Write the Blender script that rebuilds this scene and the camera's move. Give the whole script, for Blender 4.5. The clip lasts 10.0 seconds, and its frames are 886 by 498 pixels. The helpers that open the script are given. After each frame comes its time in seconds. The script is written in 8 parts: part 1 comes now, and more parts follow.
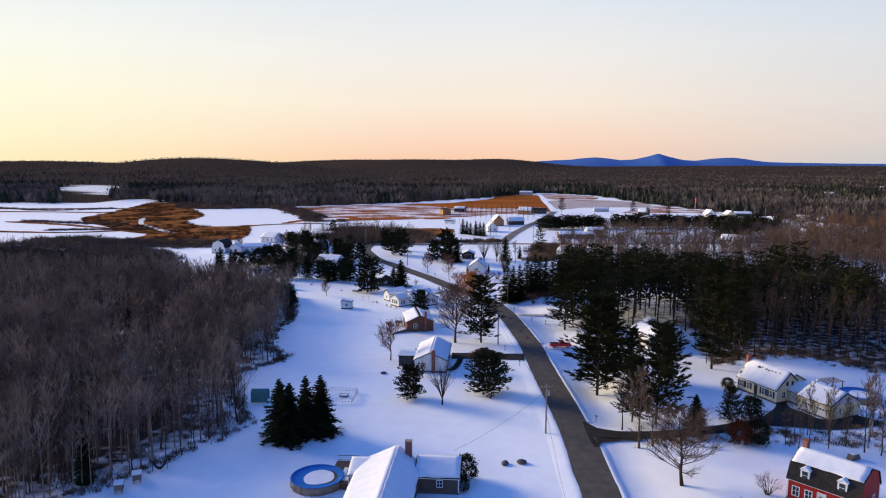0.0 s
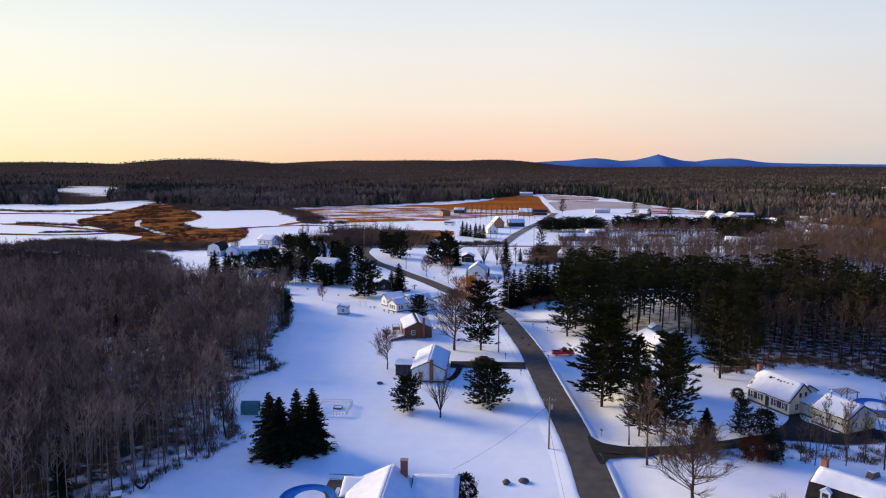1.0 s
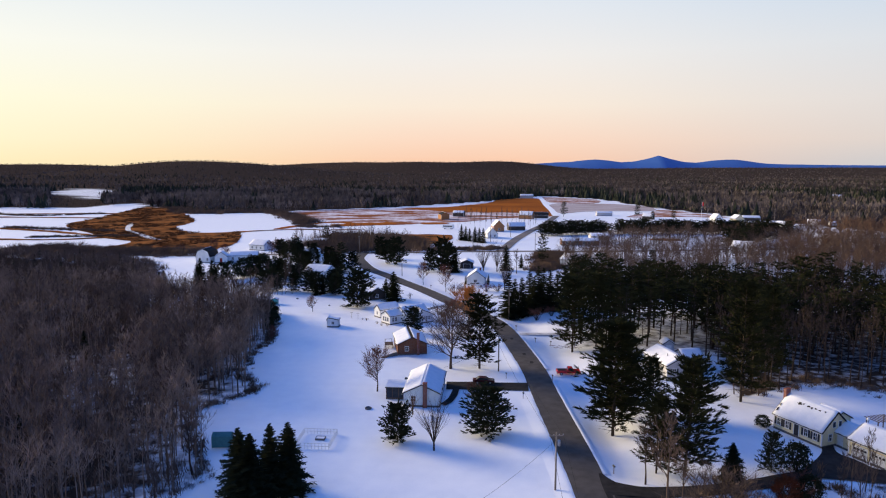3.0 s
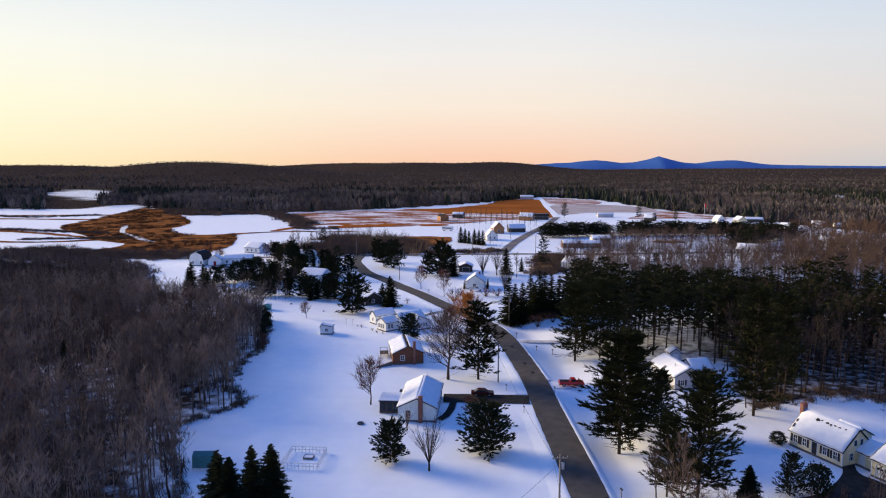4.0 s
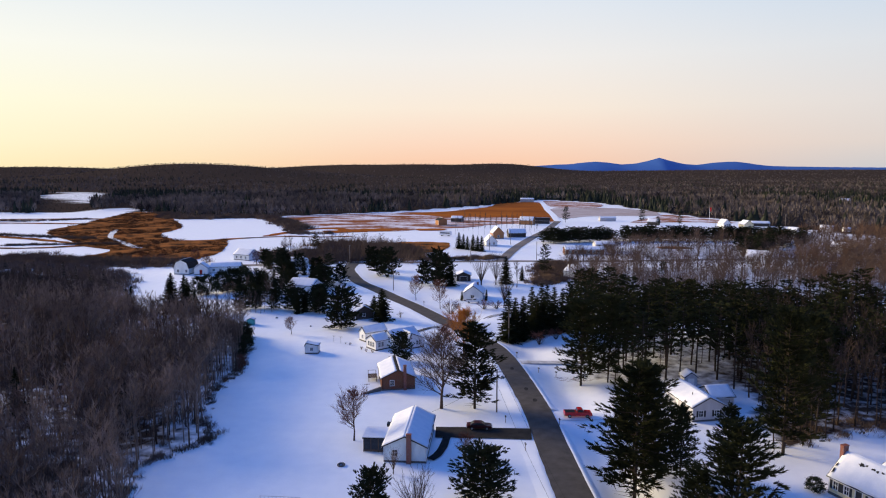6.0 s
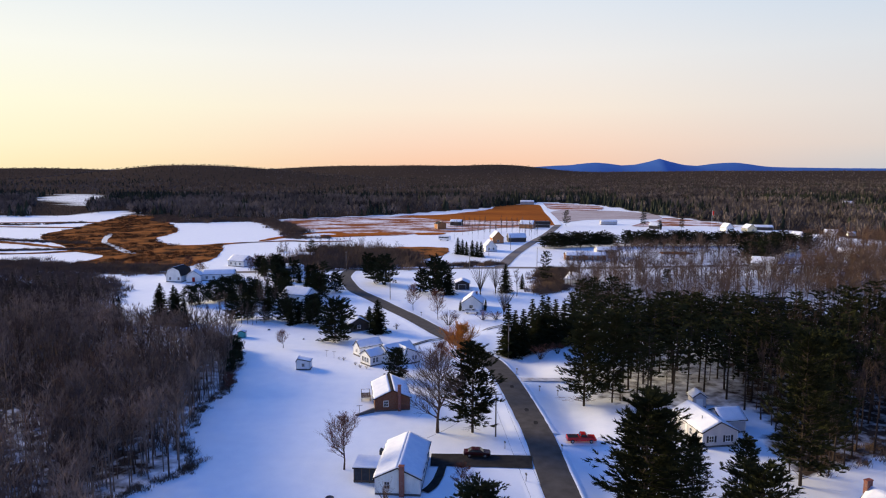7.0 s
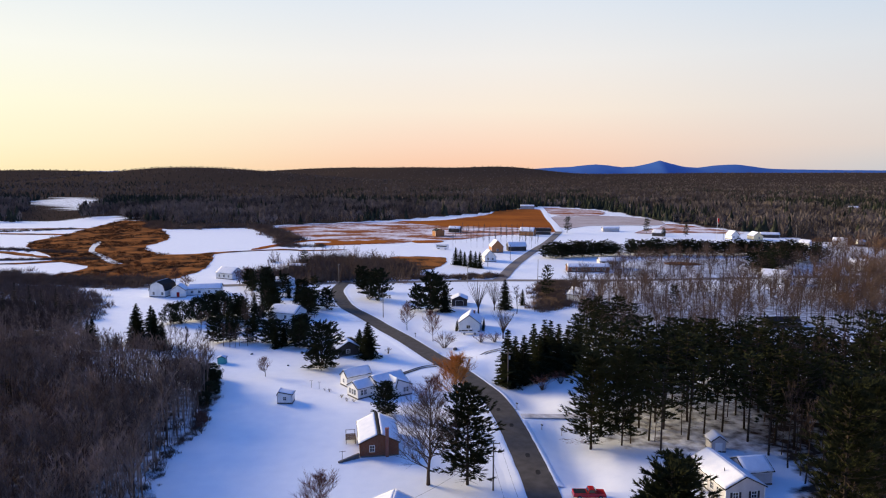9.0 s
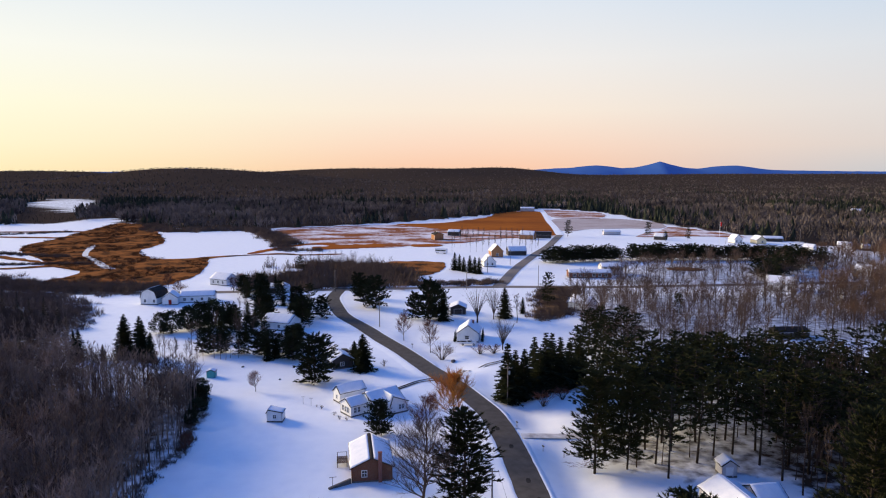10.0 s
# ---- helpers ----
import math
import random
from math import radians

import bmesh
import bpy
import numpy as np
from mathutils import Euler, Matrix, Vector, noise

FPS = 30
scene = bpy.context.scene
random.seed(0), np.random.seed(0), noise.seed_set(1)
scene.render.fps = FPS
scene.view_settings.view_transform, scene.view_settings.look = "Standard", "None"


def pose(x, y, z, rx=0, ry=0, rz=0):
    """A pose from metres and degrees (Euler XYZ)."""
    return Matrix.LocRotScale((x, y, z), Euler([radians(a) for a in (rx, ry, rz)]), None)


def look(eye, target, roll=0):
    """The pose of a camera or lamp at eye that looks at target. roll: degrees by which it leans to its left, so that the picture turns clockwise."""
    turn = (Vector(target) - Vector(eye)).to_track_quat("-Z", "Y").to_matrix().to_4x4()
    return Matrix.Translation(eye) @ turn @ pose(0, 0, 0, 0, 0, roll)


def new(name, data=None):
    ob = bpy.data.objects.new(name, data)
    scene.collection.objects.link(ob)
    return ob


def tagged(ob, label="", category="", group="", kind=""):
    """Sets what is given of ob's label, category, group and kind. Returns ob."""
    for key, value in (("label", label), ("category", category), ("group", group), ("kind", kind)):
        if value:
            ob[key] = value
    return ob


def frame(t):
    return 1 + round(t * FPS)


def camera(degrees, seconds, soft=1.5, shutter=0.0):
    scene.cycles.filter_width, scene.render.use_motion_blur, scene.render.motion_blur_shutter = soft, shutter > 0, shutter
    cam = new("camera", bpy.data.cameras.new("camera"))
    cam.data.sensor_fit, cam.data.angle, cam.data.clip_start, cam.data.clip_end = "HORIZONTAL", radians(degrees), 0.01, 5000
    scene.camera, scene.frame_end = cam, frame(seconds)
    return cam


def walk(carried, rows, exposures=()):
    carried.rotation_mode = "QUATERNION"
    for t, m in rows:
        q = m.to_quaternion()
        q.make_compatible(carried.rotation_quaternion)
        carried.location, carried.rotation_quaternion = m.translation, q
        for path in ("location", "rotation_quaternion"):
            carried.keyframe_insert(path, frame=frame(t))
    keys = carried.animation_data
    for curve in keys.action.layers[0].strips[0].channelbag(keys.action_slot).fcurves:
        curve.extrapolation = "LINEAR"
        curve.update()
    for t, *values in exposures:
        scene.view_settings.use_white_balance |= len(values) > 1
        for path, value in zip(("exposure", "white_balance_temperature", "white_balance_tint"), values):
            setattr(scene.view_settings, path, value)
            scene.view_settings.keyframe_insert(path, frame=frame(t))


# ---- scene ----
cam = camera(66.0, 10.0, soft=1.1)
# seconds, eye x y z in metres, then the turn in degrees
PATH = [
    (0, -0.321, 1.964, 47.842, 82.588, -0.18, 4.383),
    (0.5, -0.361, 4.707, 47.971, 82.622, -0.16, 4.383),
    (1, -0.379, 7.652, 48.091, 82.655, -0.14, 4.383),
    (1.5, -0.379, 10.771, 48.201, 82.688, -0.12, 4.383),
    (2, -0.362, 14.038, 48.302, 82.720, -0.10, 4.383),
    (2.5, -0.329, 17.429, 48.393, 82.751, -0.08, 4.383),
    (4, -0.153, 28.125, 48.609, 82.843, -0.05, 4.382),
    (4.5, -0.074, 31.801, 48.662, 82.873, -0.04, 4.382),
    (5, 0.012, 35.502, 48.705, 82.902, -0.03, 4.382),
    (5.5, 0.104, 39.217, 48.986, 82.930, -0.03, 4.382),
    (7, 0.397, 50.316, 51.685, 83.013, -0.03, 4.382),
    (7.5, 0.495, 53.971, 52.501, 83.040, -0.03, 4.382),
    (8, 0.591, 57.592, 53.399, 83.066, -0.04, 4.382),
    (8.5, 0.682, 61.175, 54.329, 83.091, -0.04, 4.381),
    (9, 0.767, 64.717, 55.181, 83.116, -0.05, 4.381),
    (9.5, 0.845, 68.219, 56.055, 83.141, -0.06, 4.381),
    (10, 0.914, 71.680, 56.837, 83.165, -0.08, 4.381),
]
walk(cam, [(t, pose(*p)) for t, *p in PATH])

# ---- sky and sun: the sun has just set beyond the woods to the left ----
SUN_AZ, SUN_EL = 66.0, 15.5           # degrees to the left of +y, and up


def srgb(r, g, b):
    return tuple(((c / 255 + 0.055) / 1.055) ** 2.4 if c > 10 else c / 255 / 12.92 for c in (r, g, b)) + (1.0,)


world = bpy.data.worlds.new("dusk_sky")
scene.world = world
world.use_nodes = True
wn, wl = world.node_tree.nodes, world.node_tree.links
wn.clear()


def ramp_node(tree_nodes, stops, interpolation="LINEAR"):
    n = tree_nodes.new("ShaderNodeValToRGB")
    n.color_ramp.interpolation = interpolation
    el = n.color_ramp.elements
    while len(el) < len(stops):
        el.new(0.5)
    for e, (p, c) in zip(el, stops):
        e.position, e.color = p, c
    return n


def build_sky():
    coord = wn.new("ShaderNodeTexCoord")
    sep = wn.new("ShaderNodeSeparateXYZ")
    wl.new(coord.outputs["Generated"], sep.inputs[0])
    # height over the horizon: 0.1 on the ramp is the horizon, 1.0 the zenith
    up = wn.new("ShaderNodeMapRange")
    up.inputs["From Min"].default_value, up.inputs["From Max"].default_value = -0.1, 0.9
    wl.new(sep.outputs["Z"], up.inputs["Value"])
    west = ramp_node(wn, [(0.0, srgb(150, 135, 115)), (0.098, srgb(255, 238, 192)), (0.13, srgb(255, 245, 208)), (0.18, srgb(255, 251, 222)),
                          (0.25, srgb(251, 251, 240)), (0.34, srgb(230, 239, 247)), (0.43, srgb(160, 186, 236)), (0.56, srgb(96, 147, 228)), (1.0, srgb(70, 125, 221))])
    mid = ramp_node(wn, [(0.0, srgb(130, 120, 110)), (0.098, srgb(253, 206, 176)), (0.13, srgb(254, 219, 196)), (0.18, srgb(252, 236, 219)),
                         (0.25, srgb(244, 240, 236)), (0.34, srgb(224, 233, 244)), (0.43, srgb(152, 182, 236)), (0.56, srgb(96, 147, 228)), (1.0, srgb(70, 125, 221))])
    east = ramp_node(wn, [(0.0, srgb(105, 105, 110)), (0.098, srgb(200, 206, 212)), (0.13, srgb(222, 214, 210)), (0.18, srgb(226, 221, 220)),
                          (0.25, srgb(220, 225, 232)), (0.34, srgb(196, 217, 240)), (0.43, srgb(140, 174, 236)), (0.56, srgb(96, 147, 228)), (1.0, srgb(70, 125, 221))])
    for r in (west, mid, east):
        wl.new(up.outputs[0], r.inputs[0])

    def side(lo, hi):
        # across the sky: x over the level length of the direction
        n = wn.new("ShaderNodeMapRange")
        n.interpolation_type = "SMOOTHSTEP"
        n.inputs["From Min"].default_value, n.inputs["From Max"].default_value = lo, hi
        wl.new(sep.outputs["X"], n.inputs["Value"])
        return n

    a, b = side(-0.7, -0.05), side(0.0, 0.62)
    m1, m2 = wn.new("ShaderNodeMix"), wn.new("ShaderNodeMix")
    for m in (m1, m2):
        m.data_type = "RGBA"
    wl.new(a.outputs[0], m1.inputs["Factor"])
    wl.new(west.outputs[0], m1.inputs[6])
    wl.new(mid.outputs[0], m1.inputs[7])
    wl.new(b.outputs[0], m2.inputs["Factor"])
    wl.new(m1.outputs[2], m2.inputs[6])
    wl.new(east.outputs[0], m2.inputs[7])
    # away from the afterglow the dusk sky is dimmer and bluer
    back = wn.new("ShaderNodeMapRange")
    back.interpolation_type = "SMOOTHSTEP"
    back.inputs["From Min"].default_value, back.inputs["From Max"].default_value = 0.35, -0.5
    wl.new(sep.outputs["Y"], back.inputs["Value"])
    dusk = wn.new("ShaderNodeMix")
    dusk.data_type, dusk.blend_type = "RGBA", "MULTIPLY"
    dusk.inputs[7].default_value = (0.82, 0.87, 0.97, 1)
    wl.new(back.outputs[0], dusk.inputs["Factor"])
    wl.new(m2.outputs[2], dusk.inputs[6])
    over = side(0.5, 0.95)                  # the night side, far from the afterglow
    night = wn.new("ShaderNodeMix")
    night.data_type, night.blend_type = "RGBA", "MULTIPLY"
    night.inputs[7].default_value = (0.12, 0.27, 0.62, 1)
    wl.new(over.outputs[0], night.inputs["Factor"])
    wl.new(dusk.outputs[2], night.inputs[6])
    sky = wn.new("ShaderNodeTexSky")
    sky.sky_type, sky.sun_disc = "NISHITA", False
    sky.sun_elevation, sky.sun_rotation = radians(SUN_EL), radians(-SUN_AZ)
    add = wn.new("ShaderNodeMix")
    add.data_type, add.blend_type = "RGBA", "ADD"
    dim = wn.new("ShaderNodeMix")
    dim.data_type, dim.blend_type = "RGBA", "MULTIPLY"
    dim.inputs["Factor"].default_value = 1.0
    dim.inputs[7].default_value = (0.004, 0.004, 0.004, 1)
    wl.new(sky.outputs[0], dim.inputs[6])
    add.inputs["Factor"].default_value = 1.0
    wl.new(night.outputs[2], add.inputs[6])
    wl.new(dim.outputs[2], add.inputs[7])
    bg, out = wn.new("ShaderNodeBackground"), wn.new("ShaderNodeOutputWorld")
    wl.new(add.outputs[2], bg.inputs[0])
    bg.inputs[1].default_value = 0.97
    wl.new(bg.outputs[0], out.inputs[0])


build_sky()
sun = new("sun", bpy.data.lights.new("sun", "SUN"))
sun.data.energy, sun.data.angle, sun.data.color = 6.7, radians(25), (1.0, 0.80, 0.49)
az, el = radians(SUN_AZ), radians(SUN_EL)
sun.matrix_world = look((0, 0, 100), (math.sin(az) * math.cos(el), -math.cos(az) * math.cos(el), 100 - math.sin(el)))


# ---- materials ----
def material(name, base, second=None, scale=3.0, fine=40.0, rough=0.8, metal=0.0, bump=0.15, stretch=(1, 1, 1), spec=0.1, amount=0.5, per_object=0.0, tint=None):
    """A surface of two colours mixed by broad and fine noise, with fine relief."""
    m = bpy.data.materials.new(name)
    m.use_nodes = True
    nt = m.node_tree
    n, l = nt.nodes, nt.links
    b = n["Principled BSDF"]
    b.inputs["Roughness"].default_value, b.inputs["Metallic"].default_value = rough, metal
    b.inputs["Specular IOR Level"].default_value = spec
    second = second or tuple(c * 0.75 for c in base)
    co = n.new("ShaderNodeTexCoord")
    mp = n.new("ShaderNodeMapping")
    mp.inputs["Scale"].default_value = stretch
    l.new(co.outputs["Object"], mp.inputs["Vector"])
    broad, small = n.new("ShaderNodeTexNoise"), n.new("ShaderNodeTexNoise")
    broad.inputs["Scale"].default_value, broad.inputs["Detail"].default_value = scale, 5
    small.inputs["Scale"].default_value, small.inputs["Detail"].default_value = fine, 3
    for t in (broad, small):
        l.new(mp.outputs[0], t.inputs["Vector"])
    mixf = n.new("ShaderNodeMath")
    mixf.operation = "MULTIPLY_ADD"
    l.new(small.outputs["Fac"], mixf.inputs[0])
    mixf.inputs[1].default_value = 0.45
    l.new(broad.outputs["Fac"], mixf.inputs[2])
    r = ramp_node(n, [(0.5, (*base, 1)), (0.5 + max(amount, 0.02), (*second, 1))])
    l.new(mixf.outputs[0], r.inputs[0])
    colour = r.outputs[0]
    if per_object:
        info = n.new("ShaderNodeObjectInfo")
        hsv = n.new("ShaderNodeHueSaturation")
        mr = n.new("ShaderNodeMapRange")
        mr.inputs["To Min"].default_value, mr.inputs["To Max"].default_value = 1 - per_object, 1 + per_object
        l.new(info.outputs["Random"], mr.inputs["Value"])
        l.new(mr.outputs[0], hsv.inputs["Value"])
        l.new(colour, hsv.inputs["Color"])
        colour = hsv.outputs[0]
    if tint:
        # each loose piece of the mesh varies by itself
        geo = n.new("ShaderNodeNewGeometry")
        rr = ramp_node(n, [(p, (*c, 1)) for p, c in tint])
        l.new(geo.outputs["Random Per Island"], rr.inputs[0])
        mx = n.new("ShaderNodeMix")
        mx.data_type, mx.blend_type = "RGBA", "MULTIPLY"
        mx.inputs["Factor"].default_value = 1.0
        l.new(colour, mx.inputs[6])
        l.new(rr.outputs[0], mx.inputs[7])
        colour = mx.outputs[2]
    l.new(colour, b.inputs["Base Color"])
    if bump:
        bp = n.new("ShaderNodeBump")
        bp.inputs["Strength"].default_value, bp.inputs["Distance"].default_value = bump, 0.05
        l.new(mixf.outputs[0], bp.inputs["Height"])
        l.new(bp.outputs[0], b.inputs["Normal"])
    return m


def siding(name, base, lap=0.12, dirt=0.8):
    """Painted lap boards: level laps in relief, with faint streaks."""
    m = material(name, base, tuple(c * dirt for c in base), scale=0.7, fine=8, rough=0.6, bump=0.0, stretch=(1, 1, 0.4))
    n, l = m.node_tree.nodes, m.node_tree.links
    co = n.new("ShaderNodeTexCoord")
    wv = n.new("ShaderNodeTexWave")
    wv.wave_type, wv.bands_direction, wv.wave_profile = "BANDS", "Z", "SAW"
    wv.inputs["Scale"].default_value = 0.314 / lap
    l.new(co.outputs["Object"], wv.inputs["Vector"])
    bp = n.new("ShaderNodeBump")
    bp.inputs["Strength"].default_value, bp.inputs["Distance"].default_value = 0.6, 0.02
    l.new(wv.outputs["Fac"], bp.inputs["Height"])
    l.new(bp.outputs[0], n["Principled BSDF"].inputs["Normal"])
    return m


def brickwork(name, base, mortar):
    m = material(name, base, tuple(c * 0.6 for c in base), scale=2, fine=30, rough=0.9, bump=0.0)
    n, l = m.node_tree.nodes, m.node_tree.links
    co = n.new("ShaderNodeTexCoord")
    sw = n.new("ShaderNodeVectorMath")
    sw.operation = "DOT_PRODUCT"
    sw.inputs[1].default_value = (1, 1, 0)
    l.new(co.outputs["Object"], sw.inputs[0])
    sp, cb = n.new("ShaderNodeSeparateXYZ"), n.new("ShaderNodeCombineXYZ")
    l.new(co.outputs["Object"], sp.inputs[0])
    l.new(sw.outputs["Value"], cb.inputs["X"])
    l.new(sp.outputs["Z"], cb.inputs["Y"])
    bt = n.new("ShaderNodeTexBrick")
    bt.inputs["Scale"].default_value = 1.0
    bt.inputs["Brick Width"].default_value, bt.inputs["Row Height"].default_value, bt.inputs["Mortar Size"].default_value = 0.22, 0.075, 0.01
    bt.inputs["Color1"].default_value = (*base, 1)
    bt.inputs["Color2"].default_value = (*[c * 0.7 for c in base], 1)
    bt.inputs["Mortar"].default_value = (*mortar, 1)
    l.new(cb.outputs[0], bt.inputs["Vector"])
    l.new(bt.outputs["Color"], n["Principled BSDF"].inputs["Base Color"])
    return m


SNOW = material("snow", (0.90, 0.91, 0.93), (0.82, 0.84, 0.88), scale=0.35, fine=3.0, rough=0.5, bump=0.12, amount=0.5, spec=0.5)
ROOF_SNOW = material("roof_snow", (0.84, 0.84, 0.86), (0.72, 0.74, 0.79), scale=0.8, fine=6, rough=0.7, bump=0.3, amount=0.45)
ASPHALT = material("asphalt", (0.106, 0.094, 0.083), (0.062, 0.054, 0.048), scale=0.5, fine=20, rough=0.85, bump=0.2)
WORN_ASPHALT = material("salted_asphalt", (0.235, 0.205, 0.185), (0.150, 0.128, 0.112), scale=0.15, fine=3, rough=0.9, bump=0.1)
DRIVE = material("driveway_asphalt", (0.018, 0.016, 0.015), (0.042, 0.038, 0.035), scale=0.8, fine=15, rough=0.9, bump=0.2)
SNOWY_ROAD = material("packed_snow_track", (0.30, 0.28, 0.27), (0.75, 0.75, 0.78), scale=0.6, fine=8, rough=0.85, bump=0.3, stretch=(1, 1, 1))
BARK = material("grey_bark", (0.105, 0.074, 0.056), (0.050, 0.035, 0.028), scale=1.2, fine=14, spec=0.0, rough=0.9, stretch=(1, 1, 0.25), per_object=0.35)
TWIG = material("grey_brown_twigs", (0.172, 0.122, 0.094), (0.078, 0.056, 0.044), scale=0.5, fine=6, spec=0.0, rough=0.9, bump=0.0, per_object=0.35)
# TWIG darkened for the eastern wood: the pines' shade is in this colour
SHADED_TWIG = material("shaded_twigs", (0.098, 0.071, 0.057), (0.042, 0.031, 0.026), scale=0.3, fine=3, spec=0.0, rough=0.9, bump=0.0, per_object=0.4)
WOOD_TWIG = material("mixed_grey_twigs", (0.36, 0.270, 0.213), (0.068, 0.052, 0.043), scale=0.11, fine=0.6, amount=0.42, spec=0.0, rough=0.9, bump=0.0)
GREY_GROVE = material("grey_grove_twigs", (0.170, 0.118, 0.092), (0.060, 0.042, 0.034), scale=0.03, fine=0.5, spec=0.0, rough=0.9, bump=0.0)
GROVE_TWIG = material("brown_grove_twigs", (0.165, 0.100, 0.065), (0.098, 0.060, 0.042), scale=0.02, fine=0.5, spec=0.0, rough=0.9, bump=0.0)
CANVAS = material("faded_green_canvas", (0.10, 0.25, 0.23), (0.07, 0.18, 0.17), scale=1.5, fine=10, rough=0.8, bump=0.05)
RED_TWIG = material("reddish_twigs", (0.19, 0.085, 0.06), (0.11, 0.05, 0.04), scale=0.5, fine=6, spec=0.0, rough=0.9, bump=0.0, per_object=0.2)
WILLOW = material("orange_willow_twigs", (0.50, 0.22, 0.055), (0.34, 0.14, 0.04), scale=0.5, fine=6, spec=0.0, rough=0.9, bump=0.0)
BIRCH = material("pale_bark", (0.36, 0.33, 0.30), (0.16, 0.14, 0.13), scale=3, fine=14, spec=0.0, rough=0.9, stretch=(1, 1, 0.5))
PINE_BARK = material("pine_bark", (0.075, 0.058, 0.047), (0.035, 0.028, 0.024), scale=1.2, fine=14, spec=0.0, rough=0.95, stretch=(1, 1, 0.3))
NEEDLE = material("fir_needles", (0.036, 0.041, 0.021), (0.017, 0.020, 0.012), scale=0.6, fine=5, rough=0.85, bump=0.0, per_object=0.25, spec=0.0)
PINE_NEEDLE = material("pine_needles", (0.046, 0.049, 0.022), (0.019, 0.021, 0.010), scale=0.6, fine=5, rough=0.85, bump=0.0, per_object=0.3, spec=0.0)
RUST_LEAF = material("rust_brown_leaves", (0.15, 0.048, 0.022), (0.06, 0.022, 0.013), scale=0.8, fine=6, spec=0.0, rough=0.85, bump=0.0)
BRUSH = material("dead_brush", (0.185, 0.125, 0.088), (0.09, 0.063, 0.048), scale=0.2, fine=2, spec=0.0, rough=0.95, bump=0.0)
MARSH = material("marsh_grass", (0.30, 0.116, 0.036), (0.054, 0.031, 0.018), scale=0.10, fine=0.7, spec=0.0, rough=0.95, bump=0.3, amount=0.52)
TUSSOCK = material("marsh_reeds", (0.20, 0.080, 0.028), (0.045, 0.028, 0.018), scale=0.05, fine=0.4, spec=0.0, rough=0.95, bump=0.0)
RUST_FIELD = material("rust_grass_field", (0.40, 0.128, 0.026), (0.24, 0.075, 0.022), scale=0.02, fine=0.2, spec=0.0, rough=0.95, bump=0.3, amount=0.4, stretch=(0.5, 1, 1))
MIXED_FIELD = material("half_snowed_field", (0.74, 0.70, 0.72), (0.26, 0.095, 0.04), scale=0.06, fine=0.5, spec=0.0, rough=0.9, bump=0.2, amount=0.26, stretch=(0.5, 0.9, 1))
for node in MARSH.node_tree.nodes:
    if node.bl_idname == "ShaderNodeValToRGB":
        node.color_ramp.elements[0].position, node.color_ramp.elements[1].position = 0.64, 0.86
for node in MIXED_FIELD.node_tree.nodes:
    if node.bl_idname == "ShaderNodeValToRGB":
        node.color_ramp.elements[0].position, node.color_ramp.elements[1].position = 0.60, 0.80
MUD = material("grey_stubble_field", (0.52, 0.46, 0.45), (0.34, 0.27, 0.24), scale=0.03, fine=0.3, spec=0.0, rough=0.95, bump=0.2)
ICE = material("river_ice", (0.75, 0.73, 0.72), (0.55, 0.54, 0.55), scale=0.2, fine=2, rough=0.35, bump=0.05)
FAR_TWIG = material("far_bare_woods", (0.27, 0.220, 0.195), (0.036, 0.030, 0.029), scale=0.012, fine=0.09, amount=0.42, spec=0.0, rough=0.95, bump=0.0,
                    tint=[(0.0, (0.9, 0.9, 0.9)), (1.0, (1.08, 1.06, 1.04))])
FAR_FIR = material("far_conifers", (0.046, 0.052, 0.038), (0.024, 0.028, 0.023), scale=0.01, fine=0.05, spec=0.0, rough=0.95, bump=0.0,
                   tint=[(0.0, (0.6, 0.6, 0.6)), (1.0, (1.4, 1.35, 1.2))])
# the air's blue haze over the distant hills is put into their base colour
MOUNTAIN = material("haze_blue_hills", (0.062, 0.145, 0.38), (0.047, 0.115, 0.32), scale=0.002, fine=0.02, rough=1.0, bump=0.0, spec=0.0)
WHITE_SIDING = siding("white_siding", (0.86, 0.86, 0.84))
PALE_BLUE_SIDING = siding("pale_blue_grey_siding", (0.78, 0.84, 0.82))
YELLOW_SIDING = siding("cream_yellow_siding", (0.80, 0.69, 0.42))
RED_SIDING = siding("barn_red_siding", (0.36, 0.028, 0.02))
BROWN_SIDING = siding("dark_taupe_siding", (0.12, 0.095, 0.08))
GREY_SIDING = siding("light_grey_siding", (0.56, 0.54, 0.55))
TAN_SIDING = siding("tan_wood_siding", (0.42, 0.20, 0.09))
DARK_SIDING = siding("weathered_dark_siding", (0.07, 0.06, 0.055))
BRICK = brickwork("red_brown_brick", (0.20, 0.066, 0.034), (0.17, 0.13, 0.10))
CHIMNEY_BRICK = brickwork("chimney_brick", (0.28, 0.075, 0.045), (0.25, 0.22, 0.2))
SHINGLE = material("dark_shingles", (0.024, 0.021, 0.020), (0.045, 0.040, 0.038), scale=2, fine=18, rough=0.9, bump=0.4)
TRIM = material("white_trim", (0.80, 0.80, 0.79), (0.7, 0.7, 0.69), scale=2, fine=15, rough=0.5, bump=0.05)
SHUTTER = material("dark_shutter", (0.03, 0.03, 0.035), (0.05, 0.05, 0.055), scale=3, fine=30, rough=0.6)
GLASS = material("window_glass", (0.02, 0.024, 0.03), (0.03, 0.035, 0.04), scale=1, fine=4, rough=0.06, bump=0.0, spec=0.6)
DECK = material("weathered_deck", (0.15, 0.105, 0.08), (0.08, 0.06, 0.05), scale=1.5, fine=16, rough=0.9, stretch=(1, 0.2, 1))
